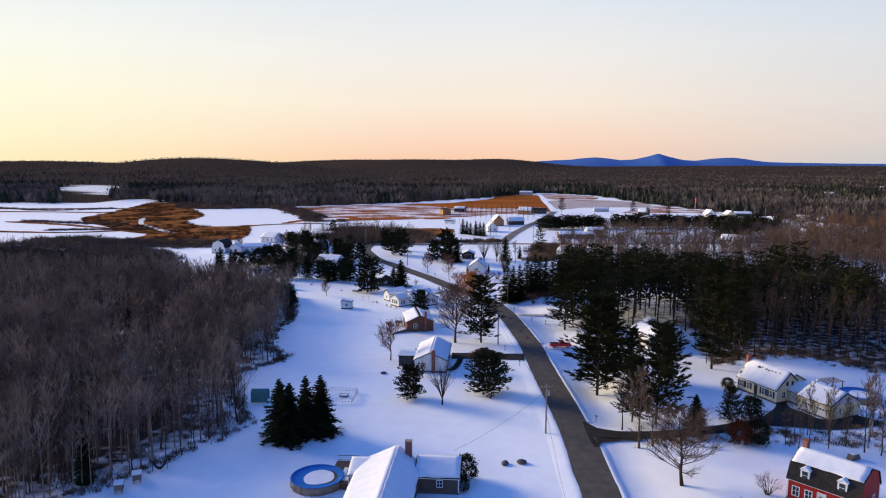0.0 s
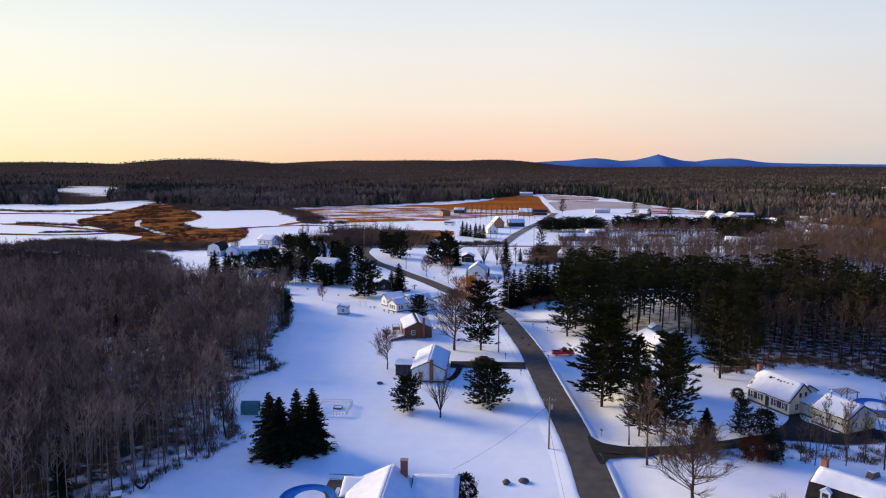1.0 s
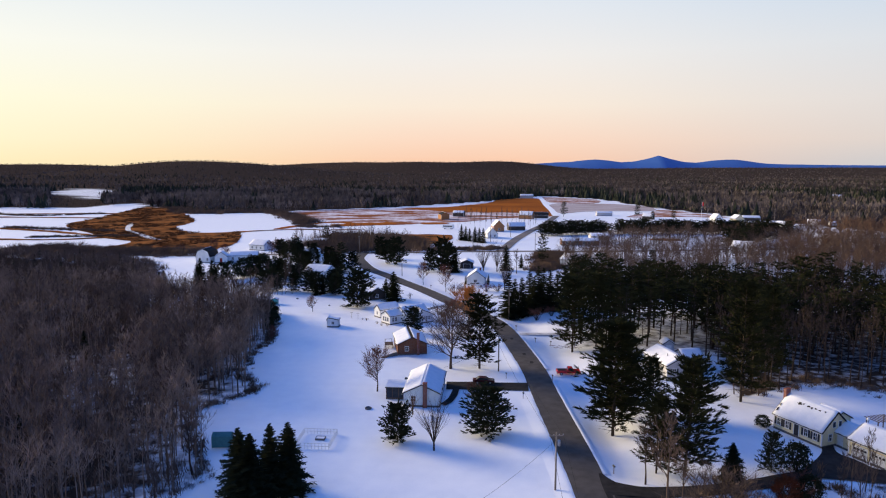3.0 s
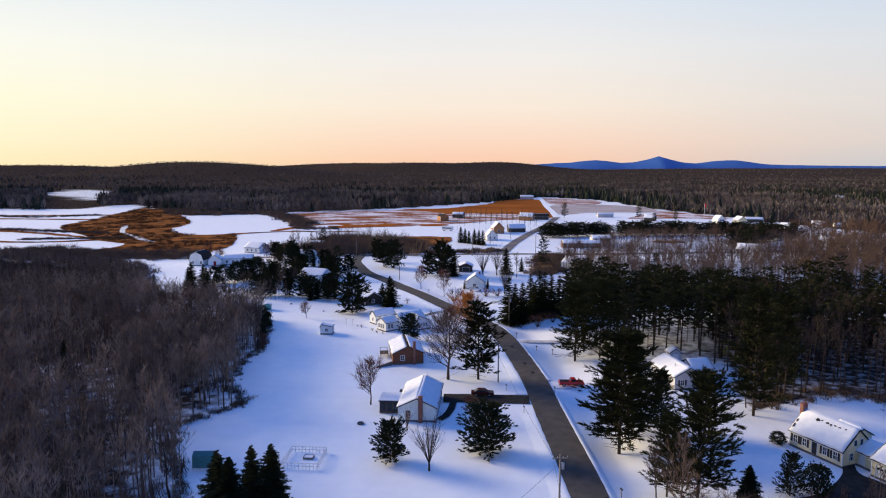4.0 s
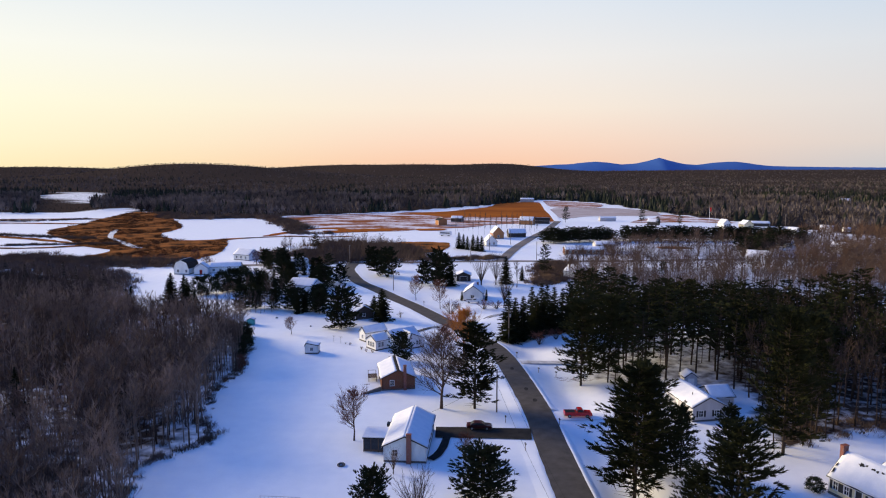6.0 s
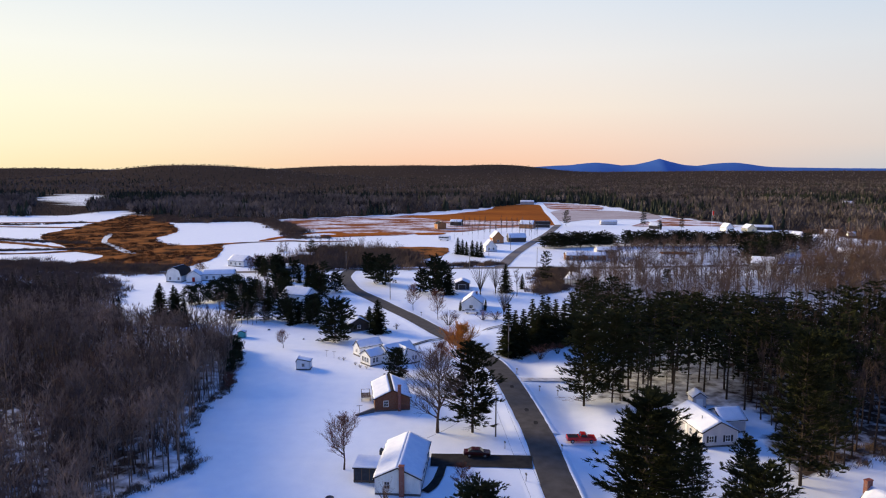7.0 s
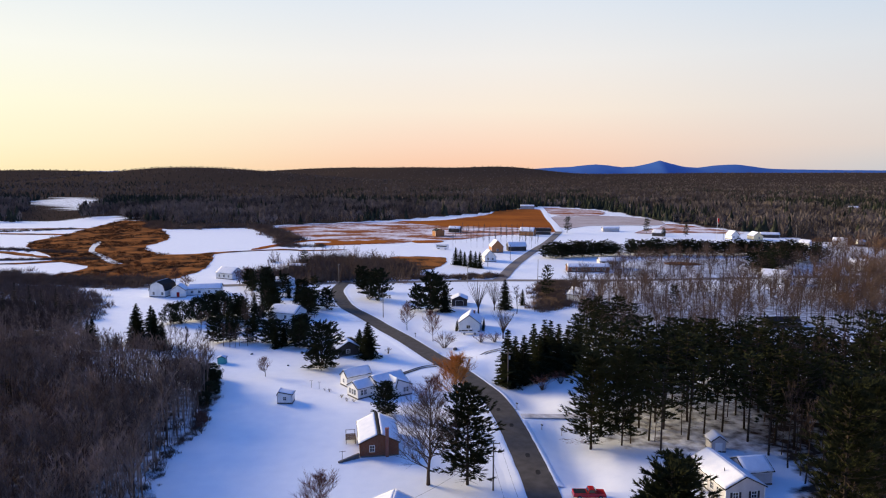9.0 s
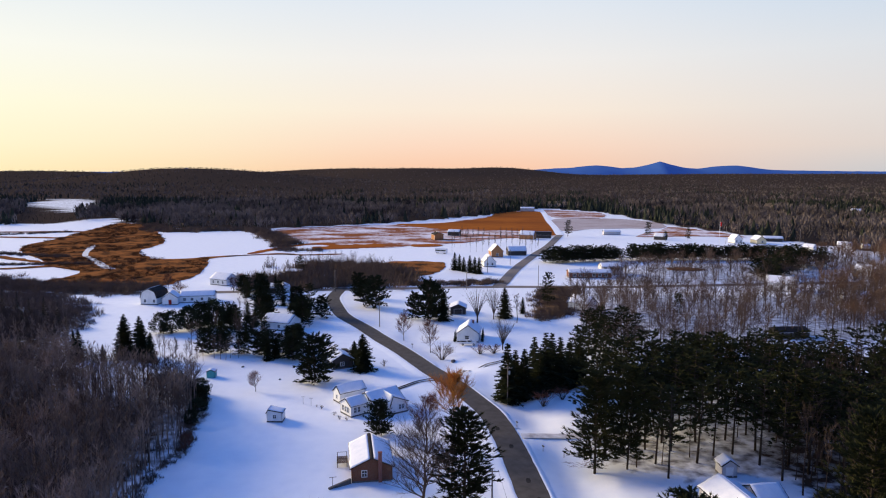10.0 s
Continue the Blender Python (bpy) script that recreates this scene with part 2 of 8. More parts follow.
POLE_WOOD = material("utility_pole_wood", (0.25, 0.21, 0.18), (0.14, 0.12, 0.10), scale=2, fine=18, rough=0.9, stretch=(1, 1, 0.1))
GALVANISED = material("galvanised_metal", (0.45, 0.46, 0.48), (0.33, 0.34, 0.36), scale=4, fine=30, rough=0.45, metal=0.7, bump=0.05)
POOL_LINER = material("blue_pool_liner", (0.03, 0.19, 0.52), (0.025, 0.14, 0.42), scale=1.5, fine=10, rough=0.4, bump=0.05)
POOL_WALL = material("tan_pool_wall", (0.30, 0.25, 0.20), (0.2, 0.17, 0.14), scale=2, fine=12, rough=0.6)
TEAL = material("teal_plastic", (0.10, 0.42, 0.42), (0.07, 0.32, 0.33), scale=1.5, fine=10, rough=0.5, bump=0.05)
RED_PAINT = material("red_car_paint", (0.70, 0.020, 0.015), (0.55, 0.016, 0.013), scale=1.5, fine=12, rough=0.25, bump=0.0, spec=0.6)
MAROON_PAINT = material("maroon_car_paint", (0.07, 0.012, 0.012), (0.05, 0.010, 0.010), scale=1.5, fine=12, rough=0.25, bump=0.0, spec=0.6)
WHITE_PAINT = material("white_car_paint", (0.78, 0.78, 0.79), (0.7, 0.7, 0.71), scale=1.5, fine=12, rough=0.25, bump=0.0, spec=0.6)
RUBBER = material("black_rubber", (0.02, 0.02, 0.02), (0.03, 0.03, 0.03), scale=4, fine=30, rough=0.85)
DARK_METAL = material("dark_metal", (0.04, 0.04, 0.045), (0.06, 0.06, 0.06), scale=3, fine=25, rough=0.5, metal=0.6)
STONE = material("dark_stone", (0.09, 0.085, 0.08), (0.16, 0.15, 0.145), scale=2, fine=14, rough=0.9, bump=0.5)
NET = material("black_netting", (0.05, 0.06, 0.075), (0.03, 0.035, 0.045), scale=2, fine=30, rough=0.9)


# ---- mesh building ----
class Build:
    """Points and faces of one mesh."""

    def __init__(self):
        self.v, self.f = [], []

    def add(self, pts, faces):
        o = len(self.v)
        self.v += [tuple(p) for p in pts]
        self.f += [tuple(o + i for i in f) for f in faces]
        return self

    def box(self, x, y, z, sx, sy, sz, rz=0.0):
        """A box by its middle in x and y, its bottom z and its sizes, turned by rz degrees."""
        c, s = math.cos(radians(rz)), math.sin(radians(rz))
        pts = []
        for dz in (0, sz):
            for dx, dy in ((-1, -1), (1, -1), (1, 1), (-1, 1)):
                u, w = dx * sx / 2, dy * sy / 2
                pts.append((x + u * c - w * s, y + u * s + w * c, z + dz))
        return self.hexa(pts)

    def hexa(self, p):
        return self.add(p, [(3, 2, 1, 0), (4, 5, 6, 7), (0, 1, 5, 4), (1, 2, 6, 5), (2, 3, 7, 6), (3, 0, 4, 7)])

    def prism(self, poly, shift):
        """A flat outline of 3D points, drawn out by shift."""
        n = len(poly)
        top = [(p[0] + shift[0], p[1] + shift[1], p[2] + shift[2]) for p in poly]
        return self.add(list(poly) + top, [tuple(range(n))[::-1], tuple(range(n, 2 * n))] + [(i, (i + 1) % n, n + (i + 1) % n, n + i) for i in range(n)])

    def tube(self, path, radii, sides=5, cap=True):
        o, rings = len(self.v), []
        path = [Vector(p) for p in path]
        for i, p in enumerate(path):
            d = (path[min(i + 1, len(path) - 1)] - path[max(i - 1, 0)]).normalized()
            a = d.orthogonal().normalized()
            b = d.cross(a)
            rings.append([p + radii[i] * (math.cos(k * 6.2832 / sides) * a + math.sin(k * 6.2832 / sides) * b) for k in range(sides)])
        for r in rings:
            self.v += [tuple(p) for p in r]
        for i in range(len(path) - 1):
            for k in range(sides):
                q = (k + 1) % sides
                self.f.append((o + i * sides + k, o + i * sides + q, o + (i + 1) * sides + q, o + (i + 1) * sides + k))
        if cap:
            self.f.append(tuple(o + (len(path) - 1) * sides + k for k in range(sides)))
            self.f.append(tuple(o + k for k in range(sides))[::-1])
        return self

    def lathe(self, profile, seg=20, x=0, y=0):
        o = len(self.v)
        for r, z in profile:
            self.v += [(x + r * math.cos(6.2832 * k / seg), y + r * math.sin(6.2832 * k / seg), z) for k in range(seg)]
        for i in range(len(profile) - 1):
            for k in range(seg):
                q = (k + 1) % seg
                self.f.append((o + i * seg + k, o + i * seg + q, o + (i + 1) * seg + q, o + (i + 1) * seg + k))
        return self

    def tri(self, a, b, c):
        o = len(self.v)
        self.v += [tuple(a), tuple(b), tuple(c)]
        self.f.append((o, o + 1, o + 2))
        return self

    def mesh(self, name, mat, smooth=False):
        me = bpy.data.meshes.new(name)
        me.from_pydata(self.v, [], self.f)
        me.materials.append(mat)
        if smooth:
            me.shade_smooth()
        return me


def thing(name, x, y, z=0.0, rz=0.0, label="", category="", group="", kind="", scale=1.0):
    ob = new(name)
    ob.matrix_basis = pose(x, y, z, 0, 0, rz) @ Matrix.Diagonal((scale, scale, scale, 1))
    ob.empty_display_size = 0.2
    return tagged(ob, label, category, group, kind)


def part(name, b, mat, parent, label="", smooth=False):
    me = b.mesh(name, mat, smooth) if isinstance(b, Build) else b
    ob = new(name, me)
    ob.parent = parent
    return tagged(ob, label) if label else ob


def solo(name, b, mat, label="", category="", group="", kind="", smooth=False):
    return tagged(new(name, b.mesh(name, mat, smooth)), label, category, group, kind)


def tri_arrays(b):
    """A build as arrays of points and triangles."""
    tris = []
    for f in b.f:
        tris += [(f[0], f[i], f[i + 1]) for i in range(1, len(f) - 1)]
    return np.array(b.v, float), np.array(tris, int)


def array_mesh(name, v, t, mat):
    me = bpy.data.meshes.new(name)
    me.vertices.add(len(v))
    me.vertices.foreach_set("co", v.astype(np.float32).ravel())
    me.loops.add(3 * len(t))
    me.loops.foreach_set("vertex_index", t.astype(np.int32).ravel())
    me.polygons.add(len(t))
    me.polygons.foreach_set("loop_start", np.arange(0, 3 * len(t), 3, dtype=np.int32))
    me.polygons.foreach_set("loop_total", np.full(len(t), 3, dtype=np.int32))
    me.materials.append(mat)
    me.update(calc_edges=True)
    return me


def joined(name, models, spots, mat, label, category):
    """Many copies of a few models, as one object: spots are rows of model, x, y, z, size, width, turn."""
    vs, ts, o = [], [], 0
    for k, x, y, z, size, wide, turn in spots:
        v, t = models[k]
        c, s = math.cos(turn), math.sin(turn)
        p = np.empty_like(v)
        p[:, 0] = (v[:, 0] * c - v[:, 1] * s) * size * wide + x
        p[:, 1] = (v[:, 0] * s + v[:, 1] * c) * size * wide + y
        p[:, 2] = v[:, 2] * size + z
        vs.append(p)
        ts.append(t + o)
        o += len(v)
    return tagged(new(name, array_mesh(name, np.concatenate(vs), np.concatenate(ts), mat)), label, category, "", "stuff")


def inside(x, y, poly):
    hit = False
    for (x0, y0), (x1, y1) in zip(poly, poly[1:] + poly[:1]):
        if (y0 > y) != (y1 > y) and x < (x1 - x0) * (y - y0) / (y1 - y0) + x0:
            hit = not hit
    return hit


def smooth_line(pts, step=2.0, closed=False):
    """A Catmull-Rom line through points, in steps of about that many metres."""
    pts = [Vector((*p, 0.0)[:3]) for p in pts]
    n, out = len(pts), []
    for i in range(n if closed else n - 1):
        p = [pts[(i + k) % n] if closed else pts[min(max(i + k, 0), n - 1)] for k in (-1, 0, 1, 2)]
        m = max(2, int((p[2] - p[1]).length / step))
        for k in range(m):
            t = k / m
            out.append(0.5 * ((2 * p[1]) + (p[2] - p[0]) * t + (2 * p[0] - 5 * p[1] + 4 * p[2] - p[3]) * t * t + (3 * p[1] - p[0] - 3 * p[2] + p[3]) * t ** 3))
    if not closed:
        out.append(pts[-1])
    return out


# ---- the lie of the land ----
LEFT_WOOD = [(-64, 60), (-63, 88), (-56, 95), (-52.5, 102), (-51, 108), (-46, 113), (-45, 120), (-50, 127), (-55, 136), (-58, 145), (-57, 150), (-53, 155), (-52, 160), (-58, 170), (-62.5, 185), (-62, 200), (-66, 213), (-71, 229),
             (-79, 230), (-87, 228), (-98, 232), (-112, 243), (-126, 261), (-141, 292), (-168, 323), (-220, 344), (-275, 366), (-340, 320), (-270, 190), (-150, 60)]
RIGHT_WOOD = [(49.5, 159), (57, 164), (66, 171), (76, 172), (86, 163), (100, 152), (150, 170), (190, 250), (150, 252), (95, 246), (62, 240), (60, 225)]
LEFT_GAP = [(-112, 182), (-92, 186), (-80, 168), (-70, 148), (-76, 141), (-90, 148), (-102, 165)]
EAST_HILL = [(118, 300), (235, 292), (330, 400), (345, 470), (262, 556), (205, 520), (196, 440), (150, 400)]
NORTH_GROVE = [(60, 410), (110, 416), (200, 434), (210, 492), (150, 484), (104, 476), (66, 452)]
PINE_STAND = [(23, 198), (36, 193), (50, 195), (62, 194), (82, 190), (108, 194), (118, 222), (112, 246), (70, 250), (44, 244), (26, 230), (22, 214)]
CLEARING_SCRUB = [(-740, 1100), (-600, 950), (-505, 862), (-400, 695), (-460, 695), (-585, 880)]
FAR_CLEARING = [(-735, 1075), (-800, 1280), (-660, 1200), (-525, 915), (-508, 862), (-600, 950)]
MID_WOOD = [(30, 276), (60, 268), (96, 300), (150, 304), (230, 300), (250, 420), (205, 440), (160, 398), (120, 382), (60, 385), (32, 376)]
FAR_EDGE = [(-1100, 760), (-600, 705), (-440, 706), (-430, 800), (-407, 778), (-368, 716), (-305, 690), (-285, 662), (-245, 680), (-212, 682), (-196, 692), (-101, 765), (-10, 880), (67, 1046), (134, 968), (172, 770), (206, 672), (249, 560), (330, 470), (900, 420)]


def far_line(x):
    for (x0, y0), (x1, y1) in zip(FAR_EDGE, FAR_EDGE[1:]):
        if x0 <= x <= x1:
            return y0 + (y1 - y0) * (x - x0) / (x1 - x0)
    return 1000.0 if x < 0 else 420.0


def bump_at(x, y, cx, cy, sx, sy, h):
    return h * math.exp(-((x - cx) / sx) ** 2 - ((y - cy) / sy) ** 2)


ROAD_LINE = [(11, -420), (13, -200), (14.5, -40), (15.0, 20), (15.4, 70), (15.5, 96), (15.2, 102), (14.6, 118), (13.0, 137), (10.6, 162), (9.3, 176), (7.2, 191), (4.2, 209), (0.6, 224), (-4.0, 234.5),
                    (-10.2, 247), (-16.8, 258), (-26.5, 275.5), (-36.5, 291.5), (-46.5, 309), (-57, 326), (-64.5, 345), (-69.5, 362), (-71, 385)]
DRIVES_EAST = (119, 174.6, 212.5, 256)


def ditch(x, y):
    """How deep the snow-filled ditch beside the road's eastern edge lies at a point."""
    if not (-60 < y < 300 and -45 < x < 34):
        return 0.0
    off = (x - float(np.interp(y, [q for _, q in ROAD_LINE], [p for p, _ in ROAD_LINE]))) * (0.8 if y > 225 else 0.95)
    far = min(1.0, max(0.0, (y - 122) / 30))
    wide, deep = 2.4 + 2.8 * far, 0.7 + 0.8 * far
    if not 3.0 < off < 12.0 + wide:
        return 0.0
    shape = (off - 3.0) / wide if off < 3.0 + wide else 0.5 + 0.5 * math.cos(math.pi * (off - 3.0 - wide) / 9.0)
    gap = min(1.0, max(0.0, (min(abs(y - d) for d in DRIVES_EAST) - 2.2) / 3.0))
    return deep * shape * gap


def land(x, y):
    """The ground's height."""
    near = max(0.0, min(1.0, 1.6 - math.hypot(x, y - 180) / 260))
    z = near * (0.22 * noise.noise(Vector((x / 24, y / 24, 0.3))) + 0.05 * noise.noise(Vector((x / 9, y / 9, 3.3)))) - ditch(x, y)
    if y > 900:
        z += bump_at(x, y, -820, 2150, 330, 420, 40) + bump_at(x, y, -1130, 2250, 260, 420, 28) + bump_at(x, y, -1900, 2700, 600, 500, 40)
        z += bump_at(x, y, -420, 3400, 420, 480, 40) + bump_at(x, y, 60, 3900, 330, 420, 40) + bump_at(x, y, -900, 3900, 600, 400, 40) + bump_at(x, y, 2000, 4000, 1100, 500, 17)
        z += 5 * min(1.0, (y - 900) / 400) * noise.noise(Vector((x / 900, y / 700, 7.0)))
        far = min(1.0, max(0.0, (y - 1500) / 3000))
        z += 8 * far * far + far * 8 * noise.noise(Vector((x / 500, y / 500, 2.0)))
    return z


def to_edge(x, y, poly):
    """How far a point lies from an outline."""
    best = 1e9
    for (x0, y0), (x1, y1) in zip(poly, poly[1:] + poly[:1]):
        dx, dy = x1 - x0, y1 - y0
        t = max(0.0, min(1.0, ((x - x0) * dx + (y - y0) * dy) / (dx * dx + dy * dy)))
        best = min(best, math.hypot(x - x0 - t * dx, y - y0 - t * dy))
    return best


def build_ground():
    k = np.linspace(-1, 1, 231)
    xs = np.sign(k) * (150 * np.abs(k) + 4850 * np.abs(k) ** 4.5) - 20
    a = np.linspace(0, 1, 190)
    ys = np.concatenate([np.linspace(-2500, 40, 14)[:-1], 40 + 520 * a + 4440 * a ** 5])
    pts = [(x, y, land(x, y)) for y in ys for x in xs]
    nx = len(xs)
    me = bpy.data.meshes.new("ground")
    me.from_pydata(pts, [], [(j * nx + i, j * nx + i + 1, (j + 1) * nx + i + 1, (j + 1) * nx + i) for j in range(len(ys) - 1) for i in range(nx - 1)])
    litter = me.attributes.new("litter", "FLOAT", "POINT")
    vals = []
    for x, y, _ in pts:
        w = 0.0
        if y > far_line(x) + 5:
            w = 0.45 if inside(x, y, FAR_CLEARING) else 1.0
        elif inside(x, y, LEFT_GAP):
            w = 0.66
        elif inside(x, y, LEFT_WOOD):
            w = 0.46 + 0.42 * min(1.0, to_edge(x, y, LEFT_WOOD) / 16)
        elif inside(x, y, RIGHT_WOOD):
            w = 0.72
        elif inside(x, y, PINE_STAND):
            w = 0.52
        elif inside(x, y, MID_WOOD):
            w = 0.52
        elif inside(x, y, EAST_HILL) or inside(x, y, NORTH_GROVE):
            w = 0.50
        vals.append(w)
    litter.data.foreach_set("value", vals)
    # snow, with leaf litter and brush showing through under the trees
    m = SNOW.copy()
    m.name = "snow_ground"
    n, l = m.node_tree.nodes, m.node_tree.links
    b = n["Principled BSDF"]
    snow_colour = b.inputs["Base Color"].links[0].from_socket
    co, ns, at = n.new("ShaderNodeTexCoord"), n.new("ShaderNodeTexNoise"), n.new("ShaderNodeAttribute")
    at.attribute_name = "litter"
    ns.inputs["Scale"].default_value, ns.inputs["Detail"].default_value = 0.4, 7
    l.new(co.outputs["Object"], ns.inputs["Vector"])
    ad = n.new("ShaderNodeMath")
    ad.operation = "ADD"
    l.new(ns.outputs["Fac"], ad.inputs[0])
    l.new(at.outputs["Fac"], ad.inputs[1])
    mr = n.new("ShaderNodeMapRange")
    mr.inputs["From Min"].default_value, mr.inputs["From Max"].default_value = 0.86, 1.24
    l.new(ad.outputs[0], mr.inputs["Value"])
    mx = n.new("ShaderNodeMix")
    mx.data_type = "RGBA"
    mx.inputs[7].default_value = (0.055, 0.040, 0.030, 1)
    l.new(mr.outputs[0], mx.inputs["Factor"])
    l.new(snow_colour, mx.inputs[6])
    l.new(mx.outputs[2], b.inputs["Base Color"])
    dull = n.new("ShaderNodeMapRange")        # the litter has no gloss
    dull.inputs["To Min"].default_value, dull.inputs["To Max"].default_value = 0.5, 0.0
    l.new(mr.outputs[0], dull.inputs["Value"])
    l.new(dull.outputs[0], b.inputs["Specular IOR Level"])
    me.materials.append(m)
    me.shade_smooth()
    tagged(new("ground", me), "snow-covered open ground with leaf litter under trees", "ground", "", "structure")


build_ground()


def strip(name, line, left, right, mat, lift, label, profile=None, category="road"):
    """A band along a line; profile: rows of how far to the right and how high, in place of a flat band."""
    rows = profile or [(-left, 0.0), (-left * 0.4, 0.03), (right * 0.4, 0.03), (right, 0.0)]
    b, n = Build(), len(rows)
    for i, p in enumerate(line):
        ease = min(1.0, 0.05 + min(i, len(line) - 1 - i) / 2.5)      # banks run out at their ends
        d = (line[min(i + 1, len(line) - 1)] - line[max(i - 1, 0)]).normalized()
        side = Vector((d.y, -d.x, 0))
        for off, h in rows:
            wob = 0.10 * noise.noise(Vector((p.x / 2.5, p.y / 2.5, off))) if off in (rows[0][0], rows[-1][0]) else 0.0
            q = p + side * (off + wob * 1.5)
            b.v.append((q.x, q.y, land(q.x, q.y) + lift + h * (ease * (1 + 0.4 * noise.noise(Vector((q.x / 4, q.y / 4, 7)))) if profile else 1)))
    b.f = [(i * n + k, i * n + k + 1, (i + 1) * n + k + 1, (i + 1) * n + k) for i in range(len(line) - 1) for k in range(n - 1)]
    return solo(name, b, mat, label, category, "", "structure", True)


def patch(name, outline, mat, lift, label, wobble=1.5, step=4.0, category="ground"):
    """A flat sheet with an uneven outline, laid over the ground."""
    line = smooth_line(outline, step, True)
    b = Build()
    pts = []
    for p in line:
        q = p + Vector((noise.noise(p / 7), noise.noise(p / 7 + Vector((50, 0, 0))), 0)) * wobble
        pts.append((q.x, q.y, lift + land(q.x, q.y)))
    b.add(pts, [tuple(range(len(pts)))])
    me = b.mesh(name, mat)
    bm = bmesh.new()
    bm.from_mesh(me)
    bmesh.ops.triangulate(bm, faces=bm.faces[:])
    for f in bm.faces:
        if f.normal.z < 0:
            f.normal_flip()
    bm.to_mesh(me)
    bm.free()
    return tagged(new(name, me), label, category, "", "structure")


ROAD = smooth_line(ROAD_LINE, 2.0)
CROSS = smooth_line([(-420, 345), (-240, 356), (-162, 364), (-133, 368.5), (-81, 379), (-45, 386), (0, 395), (34, 396.5), (75, 402), (160, 418), (300, 440)], 4.0)
SIDE = smooth_line([(2, 396), (4.5, 403), (13.5, 457), (27.4, 519), (40, 570), (55.5, 651)], 4.0)
TRACK = smooth_line([(55.5, 651), (57.5, 730), (58, 808), (61, 910), (64, 1040)], 8.0)
strip("road", ROAD, 2.9, 2.9, ASPHALT, 0.10, "curving grey asphalt road between ploughed snow banks")
strip("crossroad", CROSS, 3.0, 3.0, WORN_ASPHALT, 0.07, "grey asphalt crossroad along the edge of the marsh")
strip("side_road", SIDE, 3.0, 3.0, WORN_ASPHALT, 0.14, "straight grey asphalt side road between snowy fields")
strip("farm_track", TRACK, 3.2, 3.2, SNOW, 0.22, "snow-covered farm track through rust-coloured grass")
# ploughed banks, broken where driveways meet the road
EAST_BANK = [(2.8, 0), (2.95, 0.05), (3.2, 0.08), (3.6, 0.06), (4.2, -0.1)]
WEST_BANK = [(-6.0, -0.1), (-4.8, 0.03), (-3.8, 0.09), (-3.2, 0.12), (-2.8, 0)]
for bank, gaps in ((EAST_BANK, [(-420, 115.6), (122.4, 171.6), (177.6, 209.8), (215.4, 253.5), (259.5, 380)]), (WEST_BANK, [(-420, 161.8), (168.4, 246.0), (252.5, 298), (303, 378)])):
    for lo, hi in gaps:
        strip("snow_bank", [p for p in ROAD if lo < p.y < hi], 0, 0, SNOW, 0.06, "low ploughed snow bank beside the road", bank, "snow bank")

DRIVE_A = smooth_line([(17.9, 118.9), (20, 118.8), (24, 118.7), (32, 120.0), (40, 122.6), (47, 125.4), (53, 128.5), (58, 133)], 1.5)
strip("driveway", DRIVE_A, 1.6, 1.6, DRIVE, 0.13, "dark wet asphalt driveway cleared of snow", category="driveway")
patch("driveway_mouth", [(16.9, 112.8), (18.6, 115.2), (22.5, 116.5), (25.5, 116.6), (25.5, 119.6), (22, 120.2), (18.4, 121.4), (16.3, 124.0)], DRIVE, 0.155, "dark flared mouth of the driveway at the road", 0.15, 1.0, "driveway")
patch("driveway_apron", [(47.5, 125.6), (54, 125), (61, 124.3), (71.5, 127.6), (70.5, 129.8), (67, 132), (61.2, 128.9), (59, 132.5), (57.6, 135.3), (59.5, 142), (56.5, 138.5), (55.0, 135), (50, 129)], DRIVE, 0.20, "dark wet asphalt forecourt before the garage", 0.3, 1.0, "driveway")
strip("driveway", smooth_line([(7.3, 165.2), (4, 165.2), (-4, 165.1), (-10.5, 164.8)], 1.5), 2.5, 2.5, DRIVE, 0.13, "short dark asphalt driveway beside the white house", category="driveway")
strip("garden_path", smooth_line([(-8.2, 162.6), (-8.6, 158), (-9.4, 154.6), (-10.4, 152.8)], 0.8), 0.75, 0.75, DRIVE, 0.15, "narrow dark path along the house wall", category="path")
for wheel in (-0.9, 0.9):
    strip("driveway_rut", smooth_line([(-15.0, 249.6 + wheel), (-19, 247.4 + wheel), (-24.5, 239.6 + wheel)], 1.0), 0.28, 0.28, DRIVE, 0.12, "dark wheel rut in a snowy driveway", category="driveway")
    strip("driveway_rut", smooth_line([(-8.5, 256.6 + wheel), (-4, 261.5 + wheel), (3.5, 268.3 + wheel)], 1.0), 0.24, 0.24, DRIVE, 0.12, "dark wheel rut in a snowy driveway", category="driveway")
strip("driveway", smooth_line([(7.0, 212.2), (12, 212.6), (18, 212.8), (30, 213.5)], 1.5), 1.3, 1.3, SNOWY_ROAD, 0.13, "snow-packed driveway under the pines", category="driveway")
strip("driveway", smooth_line([(13.0, 174.6), (17, 174.7), (26, 176.5), (35, 180)], 1.5), 1.7, 1.7, SNOW, 0.12, "snow-covered driveway with a red pickup", category="driveway")

